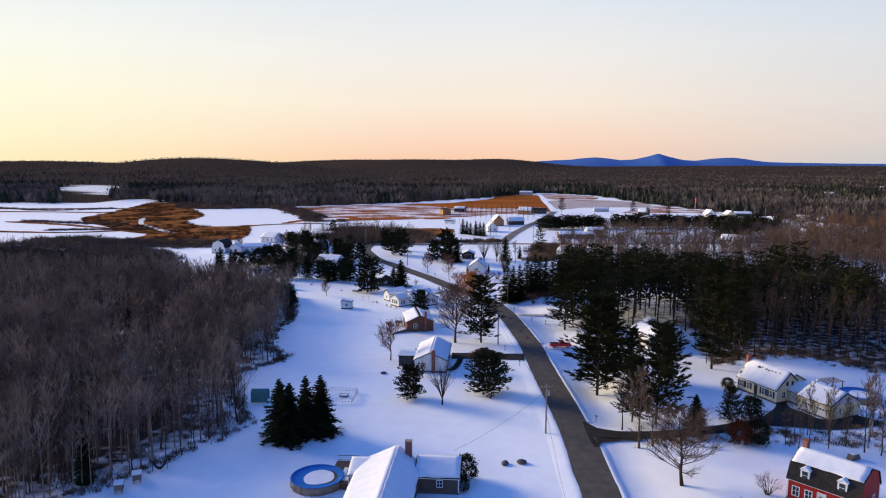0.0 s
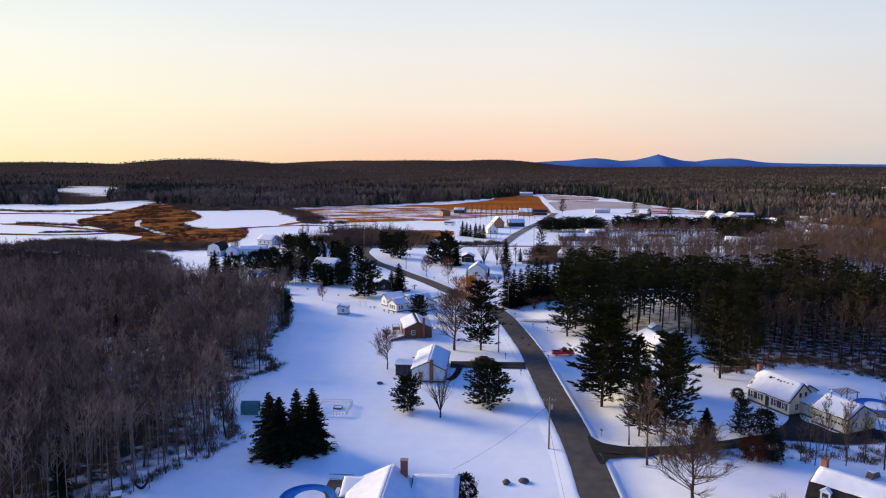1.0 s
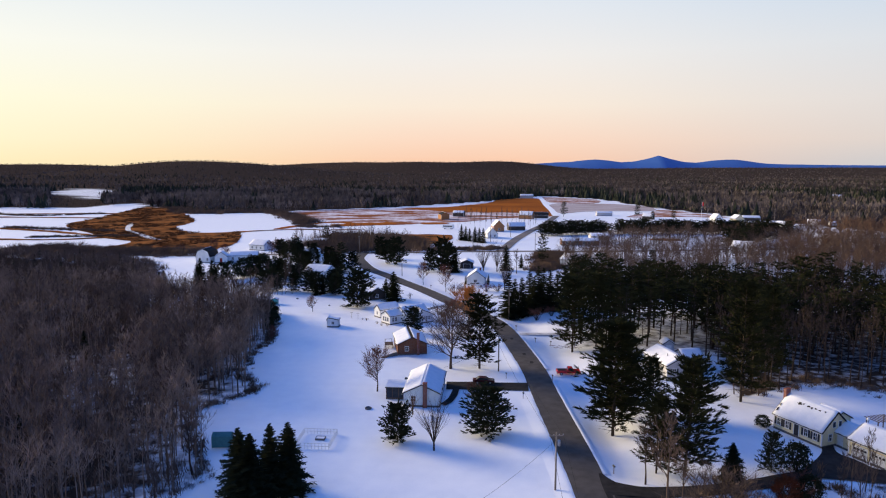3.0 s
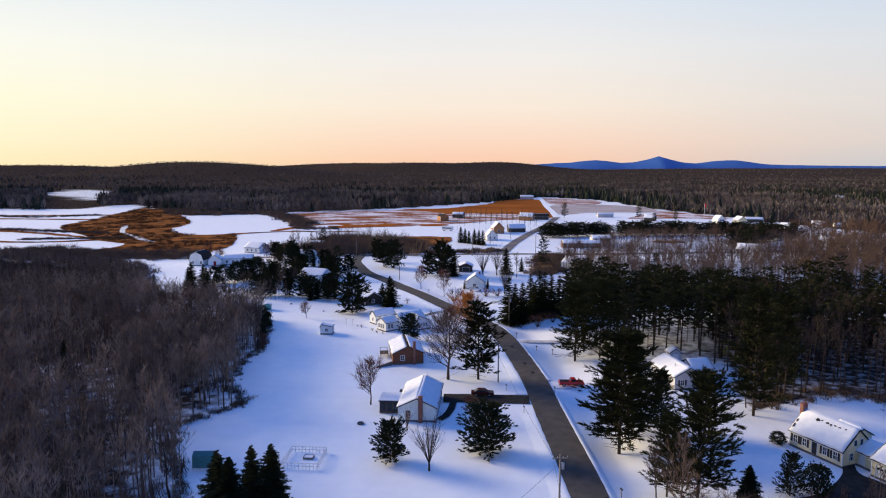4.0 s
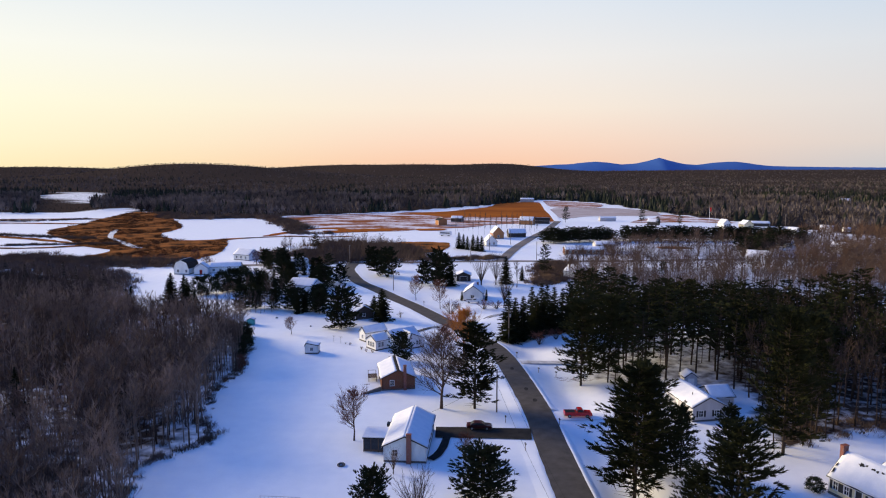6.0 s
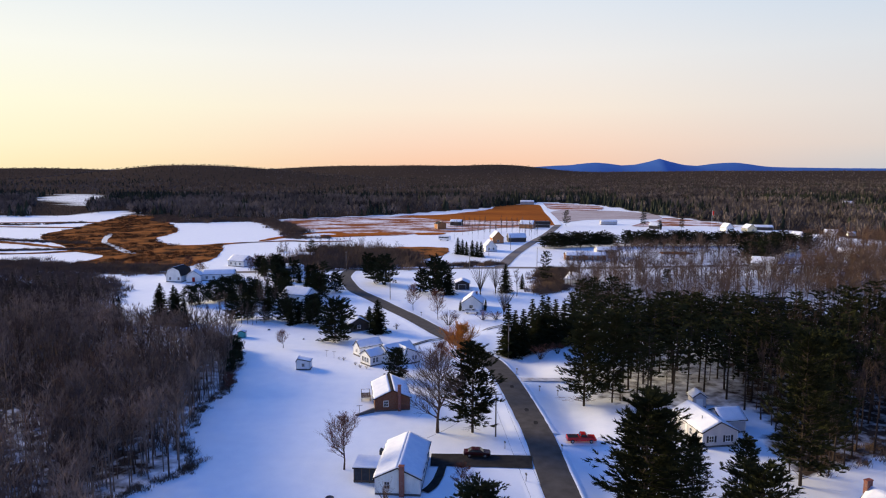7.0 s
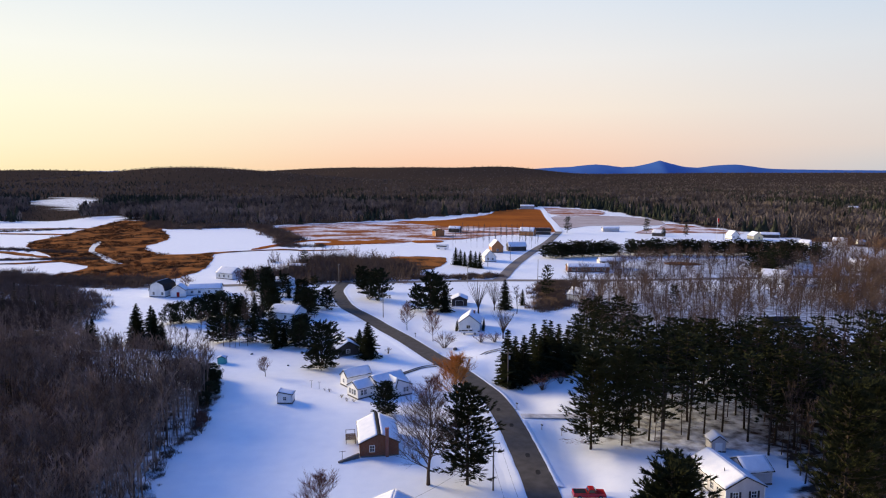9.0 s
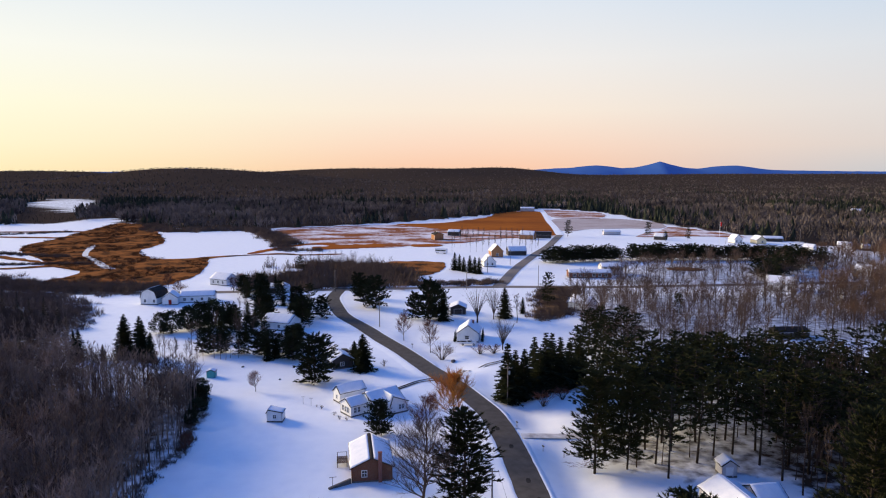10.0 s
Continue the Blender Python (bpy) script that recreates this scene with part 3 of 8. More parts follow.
for x, y in [(4.8, 206.4), (7.5, 191.0), (9.0, 183.6), (2.0, 215.7)]:
    patch("road_repair", [(x - 0.35, y - 0.9), (x + 0.4, y - 0.7), (x + 0.3, y + 0.9), (x - 0.4, y + 0.8)], DRIVE, 0.145, "small dark repair patch in the asphalt", 0.1, 0.6, "road patch")
MARSH_BED = [(-373, 735), (-377, 719), (-360, 642), (-357, 628), (-346, 590), (-337, 535), (-316, 503), (-266, 457), (-256, 442), (-226, 424), (-220, 409), (-224, 393), (-214, 378), (-196, 374), (-179, 366), (-164, 370), (-158, 379), (-156, 395),
                (-156, 412), (-159, 430), (-178, 481), (-202, 476), (-220, 487), (-240, 516), (-243, 542), (-252, 575), (-272, 610), (-290, 640), (-330, 705)]
patch("marsh", MARSH_BED,
      MARSH, 0.16, "rust-brown marsh grass with dark tussocks", 2.5, 5, "marsh")
patch("river", [(-290, 546), (-286, 531), (-272.8, 503.4), (-262, 485.8), (-250.7, 472.3), (-241, 462.3), (-227.6, 445.6), (-217.7, 434.7), (-209.8, 433), (-219.5, 443.5), (-230.6, 456), (-244.0, 470.8), (-255.2, 482.3), (-268.2, 502.5), (-280, 528)], ICE, 0.24, "narrow frozen stream winding through marsh grass", 1.2, 3, "river")
patch("half_snowed_field", [(-196, 690), (-100, 742), (-55, 766), (-10, 860), (30, 960), (60, 950), (56, 760), (52, 640), (10, 620), (-20, 590), (-60, 560), (-93, 546), (-140, 576), (-160, 600)], MIXED_FIELD, 0.14, "field of rust-brown grass half covered by snow", 5, 8, "field")
patch("rust_grass_field", [(-96, 748), (-55, 766), (-10, 845), (4, 930), (29, 966), (58, 960), (57, 800), (51, 648), (25, 682), (-13, 694), (-52, 700)], RUST_FIELD, 0.20, "band of rust-orange dead grass before the woods", 3, 8, "field")
patch("rust_grass_field", [(67, 1010), (100, 985), (133, 935), (122, 858), (90, 842), (66, 862)], MIXED_FIELD, 0.20, "rust-red dead grass streaked with snow before the woods", 3, 8, "field")
patch("stubble_field", [(62, 690), (63, 820), (100, 838), (135, 844), (163, 805), (169, 761), (155, 724), (119, 718), (90, 712)], MUD, 0.18, "grey stubble field dusted with snow", 3, 8, "field")
patch("rust_grass_strip", [(-64, 474), (-32, 478), (-29, 440), (-48, 412), (-60, 410), (-66, 440)], MARSH, 0.16, "patch of rust-orange dead grass beside the road", 3, 4, "field")
patch("rust_grass_strip", [(-186, 482), (-176, 493), (-162, 500), (-140, 511), (-123, 507), (-100, 512), (-100, 507), (-123, 501), (-140, 504), (-163, 494), (-178, 480)], MARSH, 0.15, "strip of rust-brown dead grass between snowfields", 2, 4, "field")
patch("rust_grass_strip", [(-162, 510), (-148, 556), (-128, 572), (-95, 546), (-100, 540), (-128, 562), (-142, 548), (-156, 508)], RUST_FIELD, 0.16, "strip of rust-orange dead grass along a field edge", 2, 4, "field")
patch("rust_grass_strip", [(98, 465), (112, 468), (118, 459), (109, 453), (100, 456)], MARSH, 0.16, "patch of rust-brown dead grass among bare trees", 3, 4, "field")
patch("rust_grass_strip", [(120, 640), (170, 650), (200, 640), (206, 662), (172, 740), (150, 700), (128, 668)], MIXED_FIELD, 0.16, "half-snowed rough grass before the far woods", 4, 6, "field")


for row in ([(-520, 618), (-440, 636), (-368, 648), (-358, 637), (-440, 627), (-520, 607)], [(-470, 596), (-409, 598), (-350, 595), (-345, 587), (-409, 589), (-470, 585)],
            [(-370, 500), (-322, 485), (-268, 458), (-262, 450), (-322, 477), (-370, 492)], [(-330, 432), (-280, 430), (-257, 446), (-251, 439), (-280, 424), (-330, 425)]):
    patch("rust_grass_strip", row, MARSH, 0.17, "strip of rust-brown dead grass between snowfields", 2, 4, "field")
patch("rust_grass_strip", [(-127, 548), (-105, 563), (-83, 571), (-79, 552), (-100, 540), (-122, 533)], RUST_FIELD, 0.22, "patch of rust-red dead grass in the half-snowed field", 4, 4, "field")
patch("rust_grass_strip", [(-60, 570), (-40, 572), (-39, 558), (-57, 556)], RUST_FIELD, 0.22, "patch of rust-red dead grass in the half-snowed field", 3, 4, "field")


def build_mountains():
    """Hills far behind everything, with the blue haze of distance in their colour."""
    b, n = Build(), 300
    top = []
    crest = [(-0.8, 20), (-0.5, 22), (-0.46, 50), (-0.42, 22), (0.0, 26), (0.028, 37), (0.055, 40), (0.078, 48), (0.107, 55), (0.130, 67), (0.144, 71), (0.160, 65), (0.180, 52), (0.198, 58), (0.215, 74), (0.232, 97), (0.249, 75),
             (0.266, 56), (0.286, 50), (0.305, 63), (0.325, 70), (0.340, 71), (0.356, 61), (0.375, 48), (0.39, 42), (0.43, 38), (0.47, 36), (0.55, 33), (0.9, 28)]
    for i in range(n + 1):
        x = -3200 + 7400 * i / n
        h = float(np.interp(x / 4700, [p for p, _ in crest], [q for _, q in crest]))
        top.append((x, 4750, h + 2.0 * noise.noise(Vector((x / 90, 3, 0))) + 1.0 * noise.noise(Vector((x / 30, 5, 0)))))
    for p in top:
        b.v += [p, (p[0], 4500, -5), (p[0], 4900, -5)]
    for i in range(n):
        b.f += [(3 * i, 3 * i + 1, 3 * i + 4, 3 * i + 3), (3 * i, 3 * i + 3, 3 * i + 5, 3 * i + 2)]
    solo("backdrop_hills", b, MOUNTAIN, "far mountain range on the horizon, coloured blue by distant haze", "mountains", "", "structure", True)


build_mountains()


# ---- trees ----
def bare_model(rng, h, spread, limbs=20, subs=4, twigs=6, rise=0.75, first=0.25, stems=1, trunk=0.016, twig_w=0.045, light=False, upright=0.0):
    """A leafless tree: wood, and twigs in a second mesh."""
    wood, fine = Build(), Build()
    for s in range(stems):
        lean = Vector((rng.uniform(-1, 1), rng.uniform(-1, 1), 0)) * (0.05 * h if stems == 1 else 0.30 * h)
        hh = h * (1 if s == 0 else rng.uniform(0.75, 0.98))
        path = [Vector((0, 0, -0.1)) + lean * (k / 5) ** 1.3 + Vector((rng.uniform(-1, 1), rng.uniform(-1, 1), 0)) * 0.012 * h * (k > 0) + Vector((0, 0, hh * 0.94 * k / 5)) for k in range(6)]
        r0 = trunk * h
        wood.tube(path, [r0 * (1.25 if k == 0 else 1 - 0.86 * k / 5) for k in range(6)], 4 if light else 6)
        for i in range(limbs // stems):
            f = first + (0.97 - first) * (i + rng.random()) / (limbs // stems)
            k = min(int(f * 5), 4)
            base = path[k].lerp(path[k + 1], f * 5 - k)
            a = rng.uniform(0, 6.2832) if stems == 1 else i * 2.4 + rng.random()
            g = (f - first) / (1 - first)
            ln = spread * (0.55 + 0.9 * math.sin(3.1416 * min(1, 0.25 + 0.75 * g)) * 0.8) * rng.uniform(0.75, 1.2) * (1.0 - 0.45 * g)
            up = rise * rng.uniform(0.7, 1.35) + 0.5 * g
            out = Vector((math.cos(a), math.sin(a), up)).normalized()
            mid = base + out * ln * 0.55
            tip = mid + (out + Vector((rng.uniform(-.3, .3), rng.uniform(-.3, .3), rng.uniform(0.0, 0.55)))).normalized() * ln * 0.5
            tip.z = min(tip.z, hh * 1.02)
            rl = max(0.02, r0 * 0.42 * (1 - 0.7 * g))
            wood.tube([base, tip] if light else [base, mid, tip], [rl, 0.012] if light else [rl, rl * 0.6, 0.012], 3, False)
            for j in range(subs):
                t = rng.uniform(0.25, 1.0)
                p = base.lerp(mid, t / 0.55) if t < 0.55 else mid.lerp(tip, (t - 0.55) / 0.45)
                d = (out + Vector((rng.uniform(-.9, .9), rng.uniform(-.9, .9), rng.uniform(-.1, .9)))).normalized()
                sl = ln * rng.uniform(0.3, 0.55)
                q = p + d * sl
                if light:
                    e = d.orthogonal().normalized() * (rl * 0.4 + 0.02)
                    wood.tri(p - e, p + e, q)
                else:
                    wood.tube([p, q], [rl * 0.38, 0.01], 3, False)
                for _ in range(twigs):
                    u = p.lerp(q, rng.uniform(0.2, 1.0))
                    td = (d + Vector((rng.uniform(-.9, .9), rng.uniform(-.9, .9), rng.uniform(-.3, .9) + upright))).normalized()
                    tl = rng.uniform(0.35, 0.8) * sl + 0.25
                    w = td.orthogonal().normalized()
                    w.rotate(Matrix.Rotation(rng.uniform(0, 6.28), 3, td))
                    fine.tri(u - w * twig_w * 0.5, u + w * twig_w * 0.5, u + td * tl)
    return wood, fine


def fan_model(rng, h, r, stems=26, subs=5, twigs=5, w=0.03):
    """A bare tree whose many stems fan out like a vase."""
    wood, fine = Build(), Build()
    wood.tube([(0, 0, -0.1), (0, 0, 0.16 * h)], [0.022 * h, 0.018 * h], 7)
    for i in range(stems):
        a, lean = i * 2.4 + rng.uniform(-.3, .3), r * (0.12 + 0.88 * rng.random() ** 0.7)
        top = h * (1 - 0.22 * (lean / r) ** 2) * rng.uniform(0.85, 1.0)
        c, s = math.cos(a), math.sin(a)
        pts = [Vector((c * lean * t ** 1.25, s * lean * t ** 1.25, 0.14 * h + (top - 0.14 * h) * t)) for t in (0, 0.3, 0.62, 1.0)]
        wood.tube(pts, [0.008 * h, 0.006 * h, 0.004 * h, 0.008], 3, False)
        for _ in range(subs):
            k = rng.choice((1, 1, 2))
            p = pts[k].lerp(pts[k + 1], rng.random())
            d = (pts[k + 1] - pts[k]).normalized() + Vector((rng.uniform(-.45, .45), rng.uniform(-.45, .45), rng.uniform(-.05, .25)))
            q = p + d.normalized() * h * rng.uniform(0.14, 0.3)
            e = d.orthogonal().normalized() * 0.02
            wood.tri(p - e, p + e, q)
            for _ in range(twigs):
                u = p.lerp(q, rng.uniform(0.3, 1.0))
                td = (d + Vector((rng.uniform(-.6, .6), rng.uniform(-.6, .6), rng.uniform(-.1, .5)))).normalized()
                e = td.orthogonal().normalized() * w * 0.5
                fine.tri(u - e, u + e, u + td * h * rng.uniform(0.06, 0.13))
    return wood, fine


def spray(b, rng, p, d, ln, wide, n, droop=0.0):
    """A flat spray of needles along a branch."""
    side = d.cross(Vector((0, 0, 1))).normalized()
    for k in range(n):
        t = (k + rng.random()) / n
        c = p + d * ln * t + Vector((0, 0, -droop * t * t * ln))
        s = 1 if k % 2 else -1
        w = wide * (1.0 - 0.55 * t) * rng.uniform(0.7, 1.25)
        tip = c + (d * 0.7 + side * s * 0.9 + Vector((0, 0, rng.uniform(-0.35, 0.25)))).normalized() * w
        e = d * w * 0.46 + Vector((0, 0, rng.uniform(-0.12, 0.12) * w))
        b.tri(c - e, c + e, tip)


def fir_model(rng, h, r, levels=24, per=8, low=0.06, power=0.85, n=12):
    wood, green = Build(), Build()
    wood.tube([(0, 0, -0.1), (0.02 * h * rng.uniform(-.5, .5), 0, h * 0.5), (0, 0, h * 0.97)], [0.014 * h, 0.009 * h, 0.01], 6)
    for i in range(levels):
        f = low + (0.985 - low) * (i / (levels - 1)) ** 0.93
        z, g = h * f, (f - low) / (1 - low)
        ln = max(0.22, r * (1 - g) ** power * rng.uniform(0.86, 1.1))
        turn = rng.uniform(0, 6.28)
        for k in range(max(4, int(per * (1 - 0.4 * g)))):
            a = turn + 6.2832 * k / max(4, int(per * (1 - 0.4 * g))) + rng.uniform(-.3, .3)
            el = -0.25 + 0.75 * g + rng.uniform(-.1, .1)
            d = Vector((math.cos(a), math.sin(a), el)).normalized()
            l2 = ln * rng.uniform(0.7, 1.18)
            p = Vector((0, 0, z + rng.uniform(-.2, .2)))
            spray(green, rng, p, d, l2, 0.34 * ln + 0.28, n, 0.10)
            green.tri(p + d * l2 * 0.8 + Vector((0, 0, -.06)), p + d * l2 * 0.8 + Vector((0, 0, .06)), p + d * l2 * 1.15)
    green.tri((-0.09, 0, h * 0.93), (0.09, 0, h * 0.93), (0, 0, h * 1.02))
    green.tri((0, -0.09, h * 0.93), (0, 0.09, h * 0.93), (0, 0, h * 1.02))
    return wood, green


def pine_model(rng, h, r, low=0.30, limbs=44, tufts=4, blades=11, round_top=False, stubs=7):
    """A tall pine with a bare lower trunk and plume-like limbs."""
    wood, green = Build(), Build()
    bend = Vector((rng.uniform(-1, 1), rng.uniform(-1, 1), 0)) * 0.03 * h
    path = [Vector((0, 0, -0.1)), bend * 0.4 + Vector((0, 0, h * 0.35)), bend + Vector((0, 0, h * 0.7)), bend * 0.8 + Vector((0, 0, h * 0.98))]
    wood.tube(path, [0.0115 * h, 0.0085 * h, 0.005 * h, 0.02], 6)
    for _ in range(stubs):                  # dead limbs under the crown
        z = rng.uniform(0.3, 1.05) * low * h
        a, o = rng.uniform(0, 6.28), r * rng.uniform(0.2, 0.55)
        wood.tri((0, 0, z - 0.06), (0, 0, z + 0.06), (math.cos(a) * o, math.sin(a) * o, z + rng.uniform(-0.6, 0.9)))
    for i in range(limbs):
        f = low + (0.97 - low) * (i + rng.random() * 0.9) / limbs
        g = (f - low) / (1 - low)
        env = (1 - g) ** 0.43 if not round_top else max(0.0, 1 - g ** 3) ** 0.5
        ln = r * max(0.16, env * (0.72 + 0.28 * min(1, g * 5))) * rng.uniform(0.55, 1.22)
        a = i * 2.39996 + rng.uniform(-.5, .5)
        d = Vector((math.cos(a), math.sin(a), -0.06 + (0.22 if round_top else 0.5) * g + rng.uniform(-.26, .36))).normalized()
        base = bend * min(1, f / 0.7) + Vector((0, 0, f * h))
        tip = base + d * ln + Vector((0, 0, 0.10 * ln))
        if limbs > 90:
            wood.tube([base, base + d * ln * 0.6, tip], [0.0045 * h * (1 - 0.6 * g) + 0.01, 0.03, 0.012], 3, False)
        else:
            wood.tri(base - Vector((0, 0, 0.09)), base + Vector((0, 0, 0.09)), tip)
        # plumes of thin needles, swept up and out along the limb and its side shoots
        side = Vector((-d.y, d.x, 0)).normalized()
        for k in range(tufts):
            t = 0.2 + 0.85 * (k + rng.random() * 0.8) / tufts
            s = rng.uniform(-1, 1)
            c = base.lerp(tip, min(1.0, t)) + side * s * 0.36 * ln * (1.15 - 0.7 * t) + Vector((0, 0, rng.uniform(-0.05, 0.10) * ln))
            go = (d + side * s * 0.8 + Vector((0, 0, 0.28 + 0.3 * rng.random()))).normalized()
            size = (0.135 if limbs > 90 else 0.18) * r * rng.uniform(0.7, 1.1) * (0.6 + 0.4 * env)
            for j in range(blades):
                full = j < 4                # broad inner shoots close the plume
                q = (go + Vector((rng.gauss(0, 1), rng.gauss(0, 1), rng.gauss(0, 0.7))) * 0.42).normalized() * size * rng.uniform(0.5, 1.2)
                w = q.cross(Vector((rng.uniform(-1, 1), rng.uniform(-1, 1), rng.uniform(-1, 1)))).normalized() * ((0.062 if limbs > 90 else 0.013 * r + 0.02) * ((2.0 if limbs > 90 else 3.0) if full else 1.0))
                p = c + go * size * rng.uniform(-0.5, 0.3)
                green.tri(p - w, p + w, p + q)
    return wood, green


def shrub_model(rng, h, r, stems=26, twigs=9, w=0.035):
    """A bare many-stemmed bush."""
    wood, fine = Build(), Build()
    for _ in range(stems):
        a, o = rng.uniform(0, 6.28), rng.uniform(0, 0.15) * r
        lean = rng.uniform(0.1, 1.0) * r
        tip = Vector((math.cos(a) * lean, math.sin(a) * lean, h * rng.uniform(0.6, 1.0) * (1 - 0.35 * (lean / r) ** 2)))
        base = Vector((math.cos(a) * o, math.sin(a) * o, -0.05))
        mid = base.lerp(tip, 0.5) + Vector((0, 0, 0.08 * h))
        wood.tube([base, mid, tip], [0.03, 0.02, 0.006], 3, False)
        for _ in range(twigs):
            u = mid.lerp(tip, rng.random())
            d = Vector((rng.uniform(-1, 1) + math.cos(a), rng.uniform(-1, 1) + math.sin(a), rng.uniform(0, 1.4))).normalized()
            q = d.orthogonal().normalized() * w * 0.5
            fine.tri(u - q, u + q, u + d * rng.uniform(0.15, 0.35) * h)
    return wood, fine


def leafy_model(rng, h, r, low=0.1, clumps=150, leaves=14, leaf=0.30):
    """A broad bush or tree with many small leaves in uneven clumps."""
    wood, green = Build(), Build()
    for _ in range(8):
        a, f = rng.uniform(0, 6.28), rng.uniform(0.3, 0.7)
        wood.tube([(0, 0, -0.1), (math.cos(a) * r * 0.3, math.sin(a) * r * 0.3, h * 0.4), (math.cos(a) * r * f, math.sin(a) * r * f, h * 0.75)], [0.02 * h, 0.012 * h, 0.01], 4, False)
    for _ in range(clumps):
        z = rng.uniform(low, 1.0)
        env = math.sin(3.1416 * min(1.0, 0.18 + 0.8 * (z - low) / (1 - low))) ** 0.7
        a, q = rng.uniform(0, 6.28), r * env * rng.uniform(0.35, 1.05) ** 0.6
        c = Vector((math.cos(a) * q, math.sin(a) * q, z * h))
        for _ in range(leaves):
            p = c + Vector((rng.gauss(0, 1), rng.gauss(0, 1), rng.gauss(0, 0.8))) * 0.11 * r
            d = Vector((rng.gauss(0, 1), rng.gauss(0, 1), rng.gauss(0, 1))).normalized() * leaf * rng.uniform(0.6, 1.2)
            e = d.orthogonal() * 0.3
            green.tri(p - e, p + e, p + d)
    return wood, green


class Kind:
    """A kind of tree, with a few models of one metre's height that its copies share."""

    def __init__(self, name, make, seeds, wood_mat, leaf_mat, leaf_name, category):
        self.name, self.leaf_name, self.category, self.models, self.arrays = name, leaf_name, category, [], []
        for s in seeds:
            w, g = make(random.Random(s))
            self.models.append((w.mesh(name + "_trunk", wood_mat, True), g.mesh(name + "_" + leaf_name, leaf_mat)))
            (v1, t1), (v2, t2) = tri_arrays(w), tri_arrays(g)
            self.arrays.append((np.concatenate([v1, v2]), np.concatenate([t1, t2 + len(v1)])))
        self.count = 0

    def plant(self, x, y, size, label, group="", wide=1.0, model=None, turn=None):
        self.count += 1
        w, g = self.models[(self.count if model is None else model) % len(self.models)]
        ob = thing(self.name, x, y, land(x, y), 0, label, self.category, group)
        turn = (self.count * 137.5) % 360 if turn is None else turn
        ob.matrix_basis = pose(x, y, land(x, y), 0, 0, turn) @ Matrix.Diagonal((size * wide, size * wide, size, 1))
        part("trunk", w, None, ob)
        part(self.leaf_name, g, None, ob)
        return ob


def unit(fn, h, **kw):
    """A maker whose model is scaled to one metre's height."""
    def make(rng):
        w, g = fn(rng, h, **kw)
        for b in (w, g):
            b.v = [(x / h, y / h, z / h) for x, y, z in b.v]
        return w, g
    return make


WOODS = Kind("bare_tree", unit(bare_model, 14.0, spread=2.7, limbs=20, subs=4, twigs=10, rise=1.3, first=0.30, trunk=0.0115, twig_w=0.05, upright=0.8, light=True), range(11, 17), BARK, TWIG, "crown", "tree")
# crowns of the eastern wood, with the shade of the pines in their colour
STEMS = Kind("bare_tree", unit(bare_model, 16.0, spread=2.3, limbs=17, subs=4, twigs=8, rise=1.2, first=0.5, trunk=0.0095, twig_w=0.045, upright=0.6, light=True), range(17, 21), BARK, SHADED_TWIG, "crown", "tree")
LAWN = Kind("bare_tree", unit(bare_model, 10.0, spread=3.6, limbs=38, subs=7, twigs=13, rise=0.8, first=0.22, trunk=0.016, twig_w=0.035), range(21, 24), BARK, RED_TWIG, "crown", "tree")
OAK = Kind("bare_tree", unit(bare_model, 13.0, spread=5.4, limbs=44, subs=8, twigs=11, rise=0.6, first=0.20, trunk=0.019, twig_w=0.04), range(31, 33), BARK, TWIG, "crown", "tree")
VASE = Kind("vase_shaped_tree", unit(fan_model, 8.0, r=3.0), range(41, 43), BARK, TWIG, "crown", "tree")
WILLOWS = Kind("willow_tree", unit(bare_model, 12.0, spread=4.4, limbs=44, subs=8, twigs=18, rise=0.85, first=0.25, trunk=0.018, twig_w=0.05), range(51, 52), BARK, WILLOW, "crown", "tree")
BIRCHES = Kind("birch_tree", unit(bare_model, 13.0, spread=2.2, limbs=22, subs=3, twigs=5, rise=1.4, first=0.3, trunk=0.010, twig_w=0.05), range(61, 63), BIRCH, TWIG, "crown", "tree")
FIRS = Kind("fir_tree", unit(fir_model, 12.0, r=3.1, levels=24, per=11, low=0.04, power=0.68), range(71, 74), PINE_BARK, NEEDLE, "crown", "tree")
SLIM = Kind("fir_tree", unit(fir_model, 12.0, r=1.8, levels=24, per=8, low=0.03, power=0.7), range(81, 83), PINE_BARK, NEEDLE, "crown", "tree")
NEAR_PINES = Kind("pine_tree", unit(pine_model, 21.0, r=6.2, low=0.13, limbs=112, tufts=14, blades=17, stubs=14), range(161, 164), PINE_BARK, PINE_NEEDLE, "crown", "tree")
NEAR_ROUND = Kind("pine_tree", unit(pine_model, 8.0, r=3.9, low=0.06, limbs=120, tufts=11, blades=15, round_top=True), range(165, 167), PINE_BARK, NEEDLE, "crown", "tree")
PINES = Kind("pine_tree", unit(pine_model, 21.0, r=5.6, low=0.16, limbs=58, tufts=7, blades=12, round_top=True), range(101, 105), PINE_BARK, PINE_NEEDLE, "crown", "tree")
TALL = Kind("pine_tree", unit(pine_model, 23.0, r=5.0, low=0.40, limbs=44, tufts=6, blades=13, round_top=True, stubs=26), range(111, 115), PINE_BARK, PINE_NEEDLE, "crown", "tree")
FULL = Kind("pine_tree", unit(pine_model, 13.0, r=6.0, low=0.05, limbs=100, tufts=11, blades=17), range(121, 123), PINE_BARK, PINE_NEEDLE, "crown", "tree")
ROUND = Kind("pine_tree", unit(pine_model, 8.0, r=3.8, low=0.08, limbs=66, tufts=9, blades=10, round_top=True), range(125, 127), PINE_BARK, NEEDLE, "crown", "tree")
